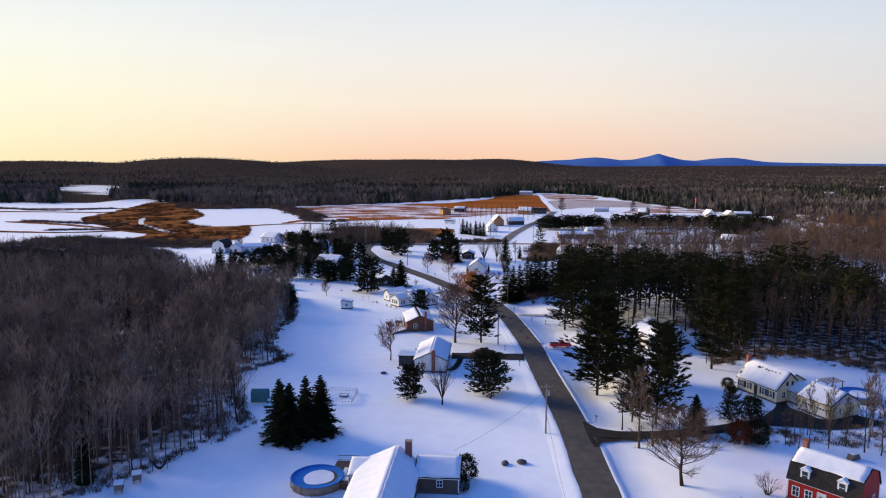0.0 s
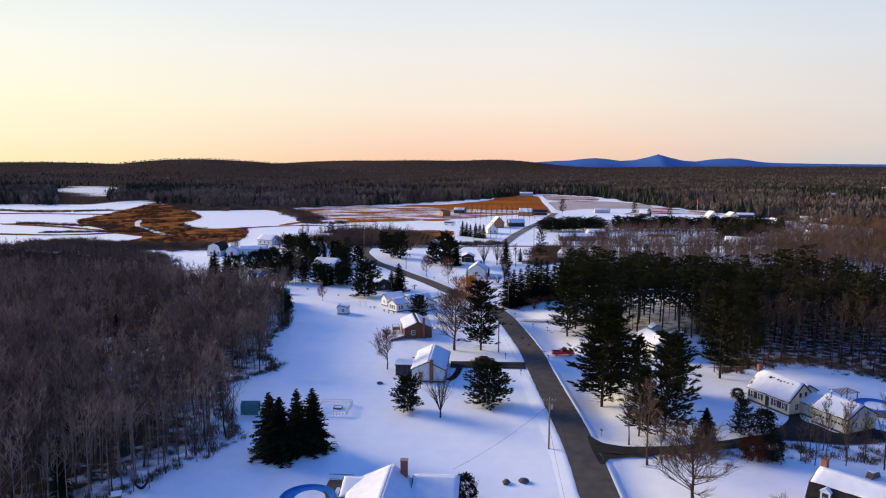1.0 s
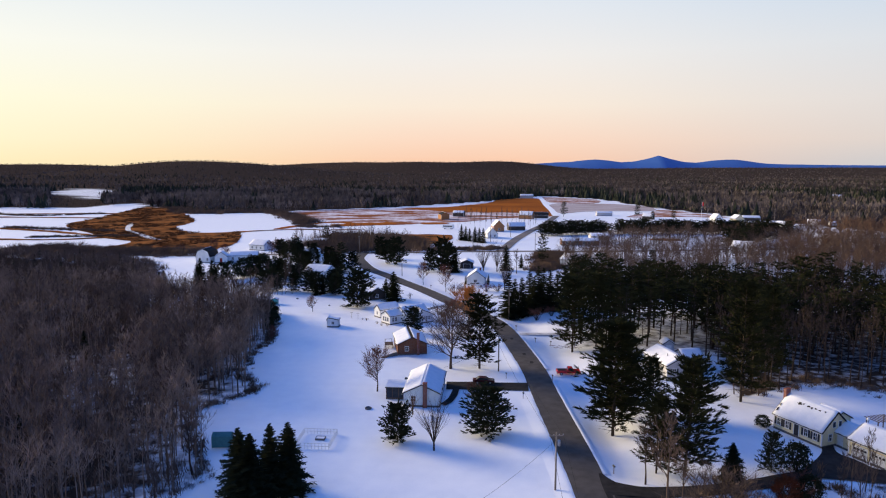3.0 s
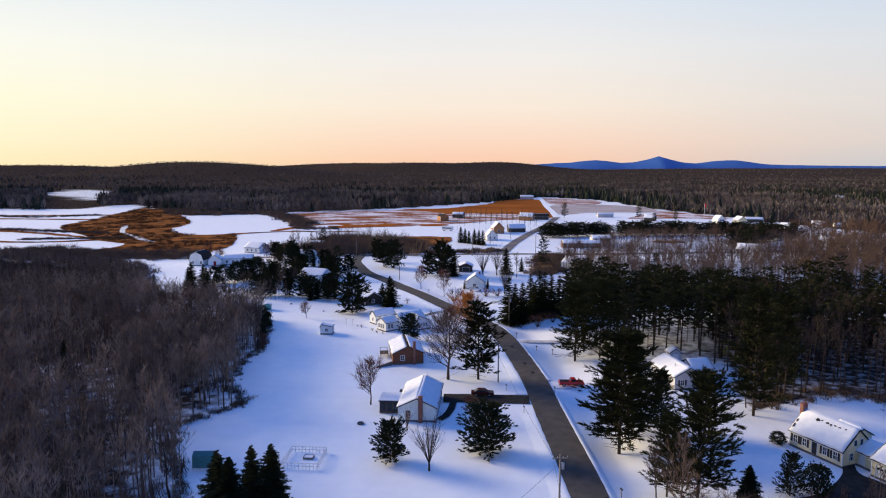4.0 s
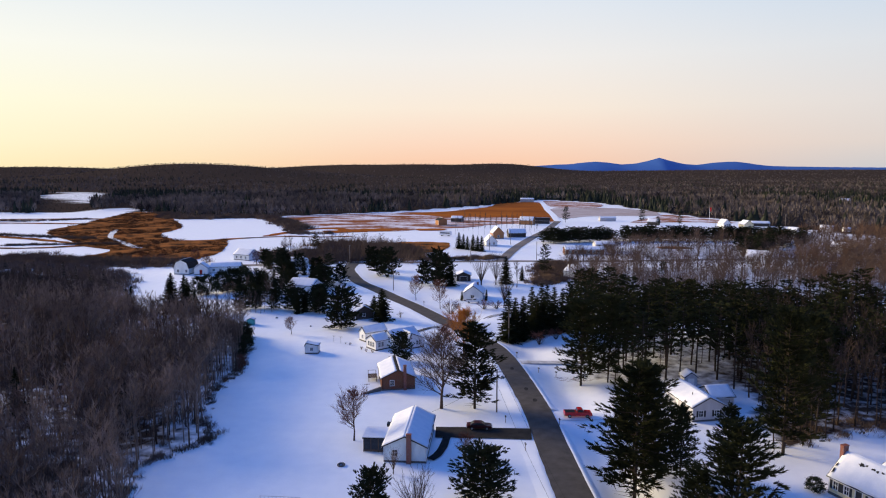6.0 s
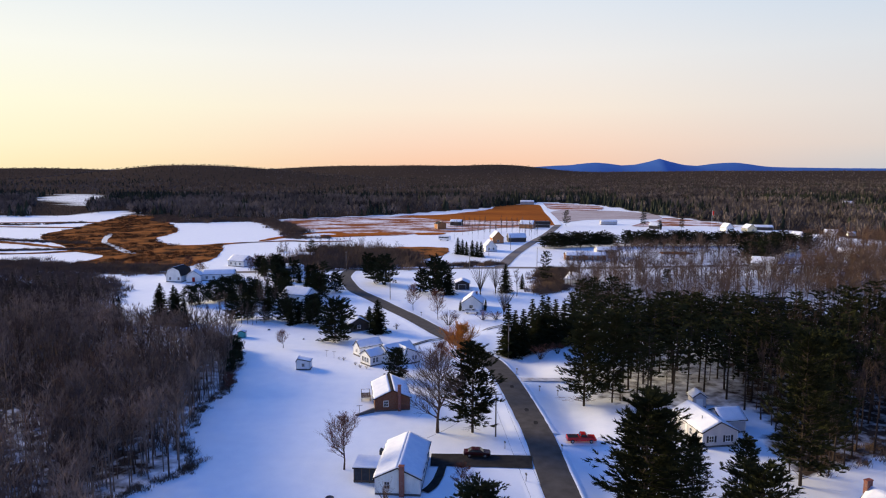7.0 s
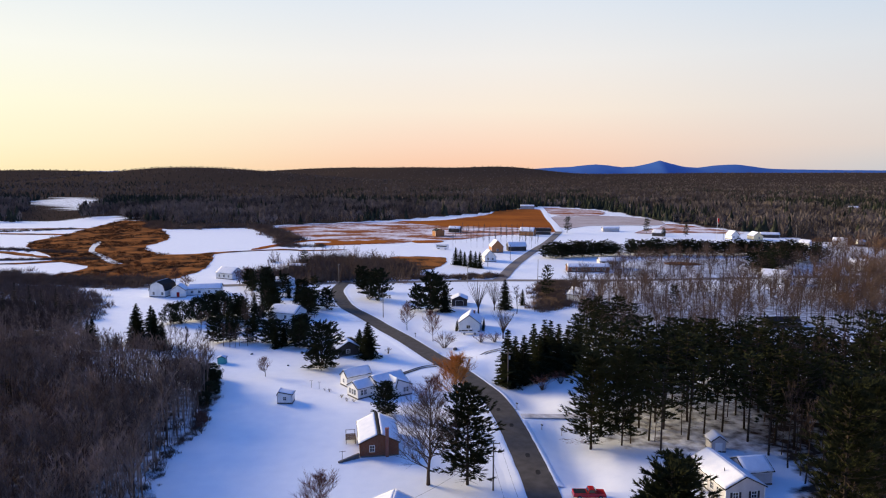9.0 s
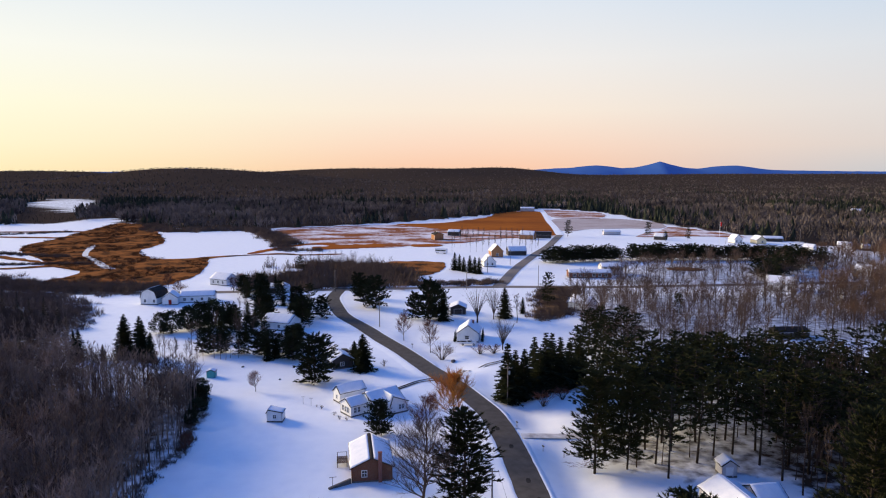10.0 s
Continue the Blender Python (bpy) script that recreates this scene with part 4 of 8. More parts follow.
BELT = Kind("pine_tree", unit(pine_model, 8.0, r=3.9, low=0.14, limbs=36, tufts=5, blades=11, round_top=True), range(127, 130), PINE_BARK, NEEDLE, "crown", "tree")
SHRUBS = Kind("bare_shrub", unit(shrub_model, 3.0, r=1.7), range(131, 134), BARK, TWIG, "crown", "shrub")
RED_SHRUBS = Kind("bare_shrub", unit(shrub_model, 3.0, r=2.0, stems=34, twigs=12), range(134, 136), BARK, RED_TWIG, "crown", "shrub")
LEAFY = Kind("evergreen_bush", unit(leafy_model, 4.0, r=2.2), range(141, 143), PINE_BARK, NEEDLE, "crown", "bush")
RUST = Kind("beech_tree", unit(leafy_model, 6.0, r=2.6, low=0.12, clumps=170, leaves=15, leaf=0.34), range(151, 152), BARK, RUST_LEAF, "crown", "tree")

# single trees near the houses
for x, y, h, w in ((-36.8, 112.2, 10.6, 1.4), (-34.6, 110.8, 10.4, 1.3), (-32.6, 113.7, 10.9, 1.1), (-30.3, 114.8, 10.6, 1.35)):
    FIRS.plant(x, y, h, "dark green fir in a small cluster on the snowy lawn", "cluster of lawn firs", w)
NEAR_ROUND.plant(-16.9, 134.2, 6.9, "rounded dark pine standing alone on the snow", wide=0.9)
VASE.plant(-10.2, 131.0, 8.4, "bare vase-shaped grey tree on the snowy lawn")
NEAR_ROUND.plant(-1.4, 138.5, 8.6, "broad dark pine spreading low over the snow", wide=1.12)
LAWN.plant(-24.9, 159.8, 9.2, "bare reddish-brown lawn tree beside the white house")
OAK.plant(-10.4, 177.4, 14.8, "large bare grey shade tree between the houses", wide=1.05)
NEAR_PINES.plant(-3.6, 177.9, 18.2, "tall dense dark pine beside the road", wide=1.28, model=1)
LAWN.plant(-4.6, 154.2, 4.2, "small spreading bare tree by the driveway", wide=1.25)
VASE.plant(-15.8, 147.0, 4.2, "small bare vase-shaped tree before the white house")
NEAR_ROUND.plant(-23.1, 210.2, 7.6, "dark rounded conifer behind the brick house", wide=0.85)
WILLOWS.plant(-7.6, 214.0, 12.6, "bare willow with orange twigs beside the road")
LAWN.plant(-12.5, 205.0, 10.5, "bare reddish-brown tree beside the brick house")
LAWN.plant(-59.5, 236.0, 5.0, "small spreading bare tree alone on the snow", wide=1.1)
LAWN.plant(-59.7, 196.8, 4.6, "small bare tree at the wood's edge")
NEAR_ROUND.plant(-46.5, 244.5, 12.6, "broad dark pine sweeping down to the snow", wide=0.98)
FIRS.plant(-35.8, 256.5, 10.4, "dark spruce beside a low dark house", wide=1.55)
FIRS.plant(-39.4, 262.0, 7.0, "dark spruce beside a low dark house", wide=1.4)
SHRUBS.plant(-30.5, 260.8, 2.2, "small round bare shrub by the road")
for x, y, h, w in ((-46.6, 339, 15.5, 0.9), (-52.0, 345, 13.0, 0.9), (-58.9, 363, 12.6, 0.8), (-28.7, 322.5, 12.0, 0.8), (-23.6, 319, 18.0, 0.72), (-21.2, 326, 15.0, 0.8)):
    ROUND.plant(x, y, h * 0.85, "dark pine on the snowy lawn near the crossroad", "pines near the crossroad", w * 0.95)
FIRS.plant(-17.9, 320.3, 11.4, "dark fir on the snowy lawn near the crossroad", wide=1.25)
FIRS.plant(4.9, 327.0, 11.6, "dark fir near the junction", wide=1.3)
FIRS.plant(12.0, 335.0, 6.5, "small fir near the junction")
LAWN.plant(-29.3, 294.6, 9.2, "bare tree on the snowy verge", wide=0.8)
LAWN.plant(-19.0, 281.0, 10.4, "bare tree on the snowy lawn", wide=0.75)
RED_SHRUBS.plant(-14.8, 273.5, 5.6, "rounded bare reddish shrub on the lawn")
VASE.plant(-5.2, 318.0, 14.2, "large many-stemmed bare tree behind the white house", wide=1.1)
VASE.plant(0.8, 324.0, 12.5, "large many-stemmed bare tree behind the white house", wide=0.9)
WOODS.plant(9.3, 318.8, 11.2, "slender bare tree by the junction", wide=1.2)
VASE.plant(3.7, 281.0, 10.2, "reddish bare many-stemmed tree beside the white house")
RED_SHRUBS.plant(-3.4, 276.0, 3.2, "low reddish bare hedge shrub", "hedge beside the lawn", 1.6)
RED_SHRUBS.plant(1.0, 277.0, 3.3, "low reddish bare hedge shrub", "hedge beside the lawn", 1.6)
for x, y, h in ((4.3, 236.2, 15.0), (6.4, 239.5, 12.5), (8.6, 238.6, 12.8), (11.3, 243.1, 13.8), (12.6, 240.0, 12.0), (14.2, 243.3, 14.9), (17.9, 243.6, 13.8), (20.6, 246.0, 13.0), (16.2, 249.0, 13.5), (23.5, 249.0, 13.5)):
    SLIM.plant(x, y, h, "narrow dark fir in a tight roadside row", "row of roadside firs", 1.85)
PINES.plant(22.5, 348.0, 15.0, "dark pine standing beyond the bare trees", wide=0.8)
RED_SHRUBS.plant(13.1, 232.8, 4.6, "reddish bare shrub before the firs")
RED_SHRUBS.plant(18.0, 236.0, 3.6, "reddish bare shrub before the firs")
for x, y, h, w, m in ((21.6, 142.6, 21.5, 1.34, 0), (24.6, 150.5, 19.5, 1.2, 3), (29.5, 124.4, 19.6, 1.12, 1), (25.6, 126.0, 12.5, 1.15, 2), (30.3, 150.2, 11.8, 1.05, 2), (36.9, 148.6, 12.6, 1.05, 1), (20.2, 196.6, 19.8, 1.15, 3), (26.4, 197.5, 20.5, 0.9, 1)):
    NEAR_PINES.plant(x, y, h, "tall open-limbed white pine near the road", "white pines near the road", w, m)
for x, y, h, w in ((50.3, 160.0, 26.0, 0.92), (60.5, 172.5, 22.0, 0.85)):
    NEAR_PINES.plant(x, y, h, "very large full white pine at the edge of the woods", "large white pines", w)
for i, (x, y, h) in enumerate(((52.0, 163.5, 17), (54.5, 166.0, 16), (56.0, 170.0, 19), (58.0, 176.0, 18), (53.5, 171.5, 17), (60.5, 181.0, 19), (56.5, 163.8, 14), (50.5, 164.5, 12), (59.0, 167.5, 16))):
    (TALL if i % 3 == 2 else STEMS).plant(x, y, h, "bare-stemmed tree at the edge of the eastern wood", "edge of the eastern wood", 0.95)
FIRS.plant(36.2, 123.0, 6.3, "small dark conifer beside the driveway", wide=1.5)
FULL.plant(43.5, 126.8, 6.6, "dark spreading conifer beside the driveway", wide=0.85)
RUST.plant(41.6, 116.4, 4.1, "young beech holding rust-brown leaves by the driveway", wide=1.1)
LEAFY.plant(45.0, 117.0, 4.0, "dark tangled evergreen bush by the driveway", wide=1.0)
RED_SHRUBS.plant(44.0, 118.6, 4.6, "tangled bare shrub by the driveway", wide=1.2)
LEAFY.plant(47.6, 127.6, 4.4, "dark evergreen bush in the driveway's snow island")
OAK.plant(28.0, 100.8, 11.0, "wide bare apple-like tree on the snowy lawn", wide=1.35)
SHRUBS.plant(39.6, 98.6, 3.4, "rounded bare shrub beside the red house", wide=1.15)
SHRUBS.plant(33.5, 92.5, 2.4, "rounded bare shrub on the lawn", wide=1.3)
for x, y, h in ((24.5, 114.3, 15.0), (23.0, 121.6, 10.0), (27.0, 115.0, 9.0)):
    WOODS.plant(x, y, h, "grey bare tree beside the driveway's mouth", "bare trees by the driveway", 1.15)
for x, y, h in ((61.4, 115.1, 13.6), (57.5, 119.0, 10.5), (64.5, 119.5, 12.0), (52.0, 119.5, 9.0), (55.0, 121.5, 10.0), (67.5, 116.5, 13.0), (70.5, 120.0, 12.0), (58.8, 122.0, 8.5), (49.5, 117.0, 8.0), (51.0, 115.5, 7), (53.5, 117.2, 8.5), (56.0, 116.0, 7.5), (59.5, 117.3, 9), (61.0, 120.5, 7), (63.5, 114.0, 9.5), (65.6, 117.8, 8.5), (68.5, 119.0, 10), (71.5, 117.5, 11), (73.5, 121.5, 10), (47.5, 119.5, 5.5), (69.8, 114.6, 9)):
    WOODS.plant(x, y, h, "thin bare tree in the strip beside the driveway", "thin trees by the driveway", 0.85)
for x, y, h in ((63.0, 117.0, 12.5), (66.0, 121.8, 13.5)):
    BIRCHES.plant(x, y, h, "leaning white-barked birch by the driveway", "birches by the driveway")
LEAFY.plant(-4.2, 99.8, 3.9, "dark rounded evergreen at the house corner", wide=0.8)
LEAFY.plant(-4.4, 96.2, 2.2, "dark rounded evergreen at the house corner", wide=0.8)
LEAFY.plant(49.6, 146.6, 2.1, "snow-dusted rounded bush at the yellow house", wide=1.3)

for x, y, h in ((-49.5, 106.5, 8.0), (-47.6, 108.6, 7.0), (-50.6, 104.2, 9.0), (-46.4, 110.4, 7.5), (-48.8, 110.6, 8.5), (-52.0, 101.6, 8.0)):
    WOODS.plant(x, y, h, "thin bare tree at the wood's edge", "thin trees at the wood's edge", 0.95)

# the woods: trees that stand nearest are things of their own
rng = random.Random(5)


def scatter(poly, n, gap, box, keep=None):
    spots, tries = [], 0
    cells = {}
    while len(spots) < n and tries < n * 60:
        tries += 1
        x, y = rng.uniform(box[0], box[2]), rng.uniform(box[1], box[3])
        if not inside(x, y, poly) or (keep and not keep(x, y)):
            continue
        c = (int(x // gap), int(y // gap))
        if any(math.hypot(x - p, y - q) < gap for i in (-1, 0, 1) for j in (-1, 0, 1) for p, q in cells.get((c[0] + i, c[1] + j), ())):
            continue
        cells.setdefault(c, []).append((x, y))
        spots.append((x, y))
    return spots


LEFT_IN = lambda x, y: x > -0.80 * y - 12
near_left = scatter(LEFT_WOOD, 112, 2.6, (-150, 60, -44, 215), lambda x, y: LEFT_IN(x, y) and x > -0.40 * y - 38)
for i, (x, y) in enumerate(near_left):
    if i % 23 == 7:
        FIRS.plant(x, y, rng.uniform(8, 13), "dark fir among the bare trees of the wood", "firs in the wood", 0.75)
    else:
        WOODS.plant(x, y, rng.uniform(9, 14.5), "tall thin leafless grey-brown woodland tree", "bare trees of the wood", rng.uniform(0.85, 1.25))
taken = set((int(x // 3), int(y // 3)) for x, y in near_left)
far_left = [p for p in scatter(LEFT_WOOD, 1250, 2.7, (-340, 60, -44, 400), LEFT_IN) if not (inside(*p, LEFT_GAP) and noise.noise(Vector((p[0] / 9, p[1] / 9, 1))) < 0.12) and (int(p[0] // 3), int(p[1] // 3)) not in taken]


def light_model(h, seeds, **kw):
    out = []
    for s in seeds:
        w, g = bare_model(random.Random(s), h, **kw)
        v, t = tri_arrays(w)
        v2, t2 = tri_arrays(g)
        out.append((np.concatenate([v, v2]) / h, np.concatenate([t, t2 + len(v)])))
    return out


def wood_model(seed, h=13.0, r=2.3, limbs=12, subs=2, twigs=7, first=0.36, w=0.042, rise=1.5):
    """A cheap slender leafless tree: a straight trunk, steep limbs and a haze of thin upright twigs."""
    r2, b = random.Random(seed), Build()
    lean = Vector((r2.uniform(-1, 1), r2.uniform(-1, 1), 0)) * 0.05 * h
    path = [Vector((0, 0, -0.1)), lean * 0.4 + Vector((0, 0, h * 0.5)), lean + Vector((0, 0, h * 0.96))]
    b.tube(path, [0.0105 * h, 0.0068 * h, 0.015], 3, False)

    def blade(p, d, ln, wide):
        q = d.orthogonal().normalized()
        q.rotate(Matrix.Rotation(r2.uniform(0, 6.28), 3, d))
        b.tri(p - q * wide * 0.5, p + q * wide * 0.5, p + d * ln)

    for i in range(limbs):
        f = first + (0.95 - first) * (i + r2.random()) / limbs
        base = path[0].lerp(path[1], f * 2) if f < 0.5 else path[1].lerp(path[2], (f - 0.5) * 2)
        g = (f - first) / (1 - first)
        a = i * 2.4 + r2.uniform(-.6, .6)
        d = Vector((math.cos(a), math.sin(a), rise * r2.uniform(0.6, 1.4) + 0.6 * g)).normalized()
        ln = r * (1.7 - 1.0 * g) * r2.uniform(0.75, 1.2)
        blade(base, d, ln, 0.10)
        for _ in range(subs):
            p = base + d * ln * r2.uniform(0.25, 0.8)
            e = (d + Vector((r2.uniform(-.7, .7), r2.uniform(-.7, .7), r2.uniform(-.1, .5)))).normalized()
            sl = ln * r2.uniform(0.35, 0.6)
            blade(p, e, sl, 0.06)
            for _ in range(twigs):
                blade(p + e * sl * r2.uniform(0.1, 0.95), (e + Vector((r2.uniform(-.8, .8), r2.uniform(-.8, .8), r2.uniform(-.1, .9)))).normalized(), r2.uniform(0.6, 1.5), w)
    v, t = tri_arrays(b)
    return v / h, t


LIGHT = [wood_model(s, w=0.05, twigs=8, first=0.44) for s in range(201, 208)]
LOW_LIGHT = [wood_model(s, w=0.075, twigs=7, limbs=11) for s in range(221, 228)]
THIN = lambda x, y: LEFT_IN(x, y) and not (inside(x, y, LEFT_GAP) and noise.noise(Vector((x / 9, y / 9, 1))) < 0.12)
front = scatter(LEFT_WOOD, 560, 1.9, (-135, 60, -46, 175), THIN)
joined("leafless_wood_front", LIGHT, [(i % 7, x, y, land(x, y), rng.uniform(8.5, 14), rng.uniform(0.85, 1.2), rng.uniform(0, 6.28)) for i, (x, y) in enumerate(front)], WOOD_TWIG, "dense leafless thicket of young trees in the wood", "woods")
edge_wood = scatter(LEFT_WOOD, 520, 1.9, (-128, 172, -56, 292), lambda x, y: to_edge(x, y, LEFT_WOOD) < 26)
joined("leafless_wood_edge", LIGHT, [(i % 7, x, y, land(x, y), rng.uniform(7, 13.5) * (1 - 0.55 * max(0.0, min(1.0, (y - 222) / 60))), rng.uniform(0.9, 1.25), rng.uniform(0, 6.28)) for i, (x, y) in enumerate(edge_wood)], WOOD_TWIG, "dense leafless trees along the wood's edge", "woods")
for x, y, h in ((-78.5, 234.5, 4.6), (-75.5, 232.0, 4.0), (-72.2, 231.5, 4.4), (-70.6, 228.0, 3.8), (-69.0, 224.0, 4.2), (-67.4, 219.6, 3.6), (-73.5, 227.5, 5.0), (-66.2, 213.0, 3.2), (-81.0, 230.5, 5.5)):
    LEAFY.plant(x, y, h, "dark scrubby evergreen at the wood's tip", "evergreen scrub", 1.1)
joined("leafless_woodland", LOW_LIGHT, [(i % 7, x, y, land(x, y), rng.uniform(9, 14) * (1 - 0.6 * max(0.0, min(1.0, (y - 228) / 70))), rng.uniform(0.9, 1.25), rng.uniform(0, 6.28)) for i, (x, y) in enumerate(far_left)], WOOD_TWIG, "dense grey-brown leafless woodland beside the snowy field", "woods")


def light_fir(seed, h=10.0, r=2.2, levels=12, per=6, n=6):
    w, g = fir_model(random.Random(seed), h, r, levels, per, 0.05, 0.8, n)
    v, t = tri_arrays(g)
    return v / h, t


LIGHT_FIR = [light_fir(s) for s in (211, 212, 213)]
spots = [(x, y) for x, y in scatter(LEFT_WOOD, 44, 6, (-340, 270, -120, 400), LEFT_IN)] + [(x, y) for x, y in scatter(LEFT_WOOD, 22, 9, (-250, 120, -100, 270), LEFT_IN)]
joined("woodland_firs", LIGHT_FIR, [(i % 3, x, y, 0, rng.uniform(5, 9), 1.0, rng.uniform(0, 6.28)) for i, (x, y) in enumerate(spots)], NEEDLE, "small dark firs at the marsh side of the wood", "woods")

for i, (x, y) in enumerate(scatter(PINE_STAND, 128, 3.9, (20, 188, 126, 250), lambda x, y: not (46 < x < 60 and 204 < y < 222 and (x + y) % 9 > 2.5) and not (30 < x < 50 and y < 200 and x > 36))):
    TALL.plant(x, y, rng.uniform(17.5, 22.5) * (0.77 if x > 62 or y > 228 else 0.90), "tall dark pine with a bare trunk in a dense stand", "pine stand", rng.uniform(1.05, 1.35))
right_trees = scatter(RIGHT_WOOD, 370, 2.6, (55, 150, 160, 300), lambda x, y: x < 0.72 * y + 5)
for i, (x, y) in enumerate(right_trees[:46]):
    if i % 3 == 1 and y > 166:
        TALL.plant(x, y, rng.uniform(15, 22), "dark pine among bare trees", "pines of the eastern wood", 0.95)
    else:
        STEMS.plant(x, y, rng.uniform(13, 18), "tall leafless grey woodland tree", "bare trees of the eastern wood", rng.uniform(0.8, 1.1))
STEM_LIGHT = light_model(16.0, range(226, 231), spread=2.5, limbs=12, subs=3, twigs=7, rise=1.2, first=0.48, trunk=0.010, twig_w=0.08, light=True, upright=0.6)
joined("leafless_eastern_wood", STEM_LIGHT, [(i % 5, x, y, land(x, y), rng.uniform(13, 18), 0.9, rng.uniform(0, 6.28)) for i, (x, y) in enumerate(right_trees[46:])], SHADED_TWIG, "tall leafless trees of the eastern wood", "woods")
mid_trees = scatter(MID_WOOD, 560, 3.4, (28, 262, 250, 440), lambda x, y: x < 0.75 * y + 10)
for i, (x, y) in enumerate(mid_trees[:30]):
    if i % 10 == 4 and x < 110:
        PINES.plant(x, y, rng.uniform(7, 11), "dark pine among thin bare trees", "pines among bare trees", 1.0)
    else:
        WOODS.plant(x, y, rng.uniform(9, 13), "thin leafless tree on snowy ground", "thin bare trees", rng.uniform(0.8, 1.1))


def dome_model(seed, h=11.0, r=3.6, limbs=13, twigs=17, w=0.07):
    """A cheap round-crowned leafless tree: trunk, limbs and a haze of twigs."""
    r2, b = random.Random(seed), Build()
    top = Vector((r2.uniform(-.5, .5), r2.uniform(-.5, .5), h * 0.9))
    b.tube([Vector((0, 0, -0.1)), top * 0.45, top], [0.011 * h, 0.007 * h, 0.02], 3, False)
    for i in range(limbs):
        a, e = i * 2.4 + r2.uniform(-.5, .5), r2.uniform(0.15, 1.45)
        tip = Vector((math.cos(a) * r * math.cos(e), math.sin(a) * r * math.cos(e), h * (0.52 + 0.47 * math.sin(e)))) * r2.uniform(0.88, 1.04)
        base = top * r2.uniform(0.3, 0.55)
        q = (tip - base).orthogonal().normalized() * 0.07
        b.tri(base - q, base + q, tip)
        for _ in range(twigs):
            p = base.lerp(tip, r2.uniform(0.35, 0.95))
            d = ((tip - base).normalized() * 0.7 + Vector((r2.uniform(-1, 1), r2.uniform(-1, 1), r2.uniform(-.5, .8)))).normalized()
            q = d.orthogonal().normalized()
            q.rotate(Matrix.Rotation(r2.uniform(0, 6.28), 3, d))
            b.tri(p - q * w * 0.5, p + q * w * 0.5, p + d * r2.uniform(0.9, 2.2))
    v, t = tri_arrays(b)
    return v / h, t


DOME = [dome_model(s) for s in range(231, 237)]
east = scatter(EAST_HILL, 700, 3.4, (118, 292, 345, 556), lambda x, y: x < 0.72 * y + 10)
joined("leafless_hillside", DOME, [(i % 6, x, y, 0, rng.uniform(7.5, 13), rng.uniform(0.9, 1.25), rng.uniform(0, 6.28)) for i, (x, y) in enumerate(east)], GROVE_TWIG, "orange-brown leafless woods on the rise", "woods")
joined("leafless_grove", DOME, [(i % 6, x, y, 0, rng.uniform(8, 14), rng.uniform(0.9, 1.2), rng.uniform(0, 6.28)) for i, (x, y) in enumerate(mid_trees[30:])], GREY_GROVE, "grove of thin leafless trees on snow", "woods")
slim_trees = scatter(MID_WOOD, 380, 2.6, (28, 262, 250, 440), lambda x, y: x < 0.75 * y + 10)
joined("slender_grove", LOW_LIGHT, [(i % 7, x, y, 0, rng.uniform(7, 12.5), rng.uniform(0.9, 1.3), rng.uniform(0, 6.28)) for i, (x, y) in enumerate(slim_trees)], GREY_GROVE, "slender leafless trees filling the grove", "woods")
for x, y, h in ((30, 279, 14), (35, 288, 13), (40, 280, 15), (26, 266, 12), (33, 270, 14), (46, 290, 11)):
    PINES.plant(x, y, h, "dark full pine behind the stand", "pines behind the stand", 1.25)
joined("leafless_orchard", DOME, [(i % 6, x, y, 0, rng.uniform(5.5, 12), rng.uniform(0.9, 1.35), rng.uniform(0, 6.28)) for i, (x, y) in enumerate(scatter(NORTH_GROVE, 210, 3.6, (60, 408, 212, 494)))], GREY_GROVE, "leafless trees scattered before the shelter belts", "woods")
for i, (x, y) in enumerate(scatter(PINE_STAND, 24, 3.0, (24, 192, 118, 248))):
    WOODS.plant(x, y, rng.uniform(9, 15), "thin leafless tree under the pines", "thin trees in the pine stand", 0.8)
GROVE = [(-112, 392), (-62, 394), (-50, 402), (-52, 440), (-92, 462), (-112, 450)]
joined("leafless_thicket", LOW_LIGHT, [(i % 7, x, y, 0, rng.uniform(5.5, 9.5), 1.2, rng.uniform(0, 6.28)) for i, (x, y) in enumerate(scatter(GROVE, 120, 2.6, (-112, 390, -48, 462)))], TWIG, "low leafless thicket beyond the crossroad", "woods")

# evergreens round the half-hidden house left of the road
for i, (x, y, h, w) in enumerate(((-76, 270, 11, 1.2), (-70, 269, 12, 1.1), (-64, 266.5, 11, 1.25), (-58.5, 264.5, 12.5, 1.2), (-82, 273, 10, 1.1), (-66, 277, 8, 1.1), (-61, 277, 12, 1.1), (-67, 287, 8, 1.1), (-65, 293, 7, 1.0), (-86, 292, 12, 1.0), (-88, 283, 11, 1.1),
                   (-68.5, 311, 14, 1.1), (-72, 317, 14, 1.2), (-73, 324, 13, 1.2), (-71, 329, 15, 1.1), (-84, 318, 14, 1.1), (-90, 328, 13, 1.1), (-80, 336, 15, 1.2), (-97, 345, 13, 1.1), (-104, 350, 12, 1.1), (-90, 352, 14, 1.1), (-80, 344, 12.5, 1.1), (-62, 271, 10, 1.2), (-94, 308, 12, 1.1), (-80, 300, 12, 1.0))):
    (FULL, ROUND, FIRS, ROUND, PINES)[i % 5].plant(x, y, h * (0.80 if i % 5 == 4 else 0.62), "dark evergreen screening the half-hidden house", "evergreens round the hidden house", w * 0.95)
SCREEN = [(-94, 268), (-56, 262), (-58, 282), (-62, 300), (-66, 335), (-96, 348), (-104, 322), (-96, 300)]
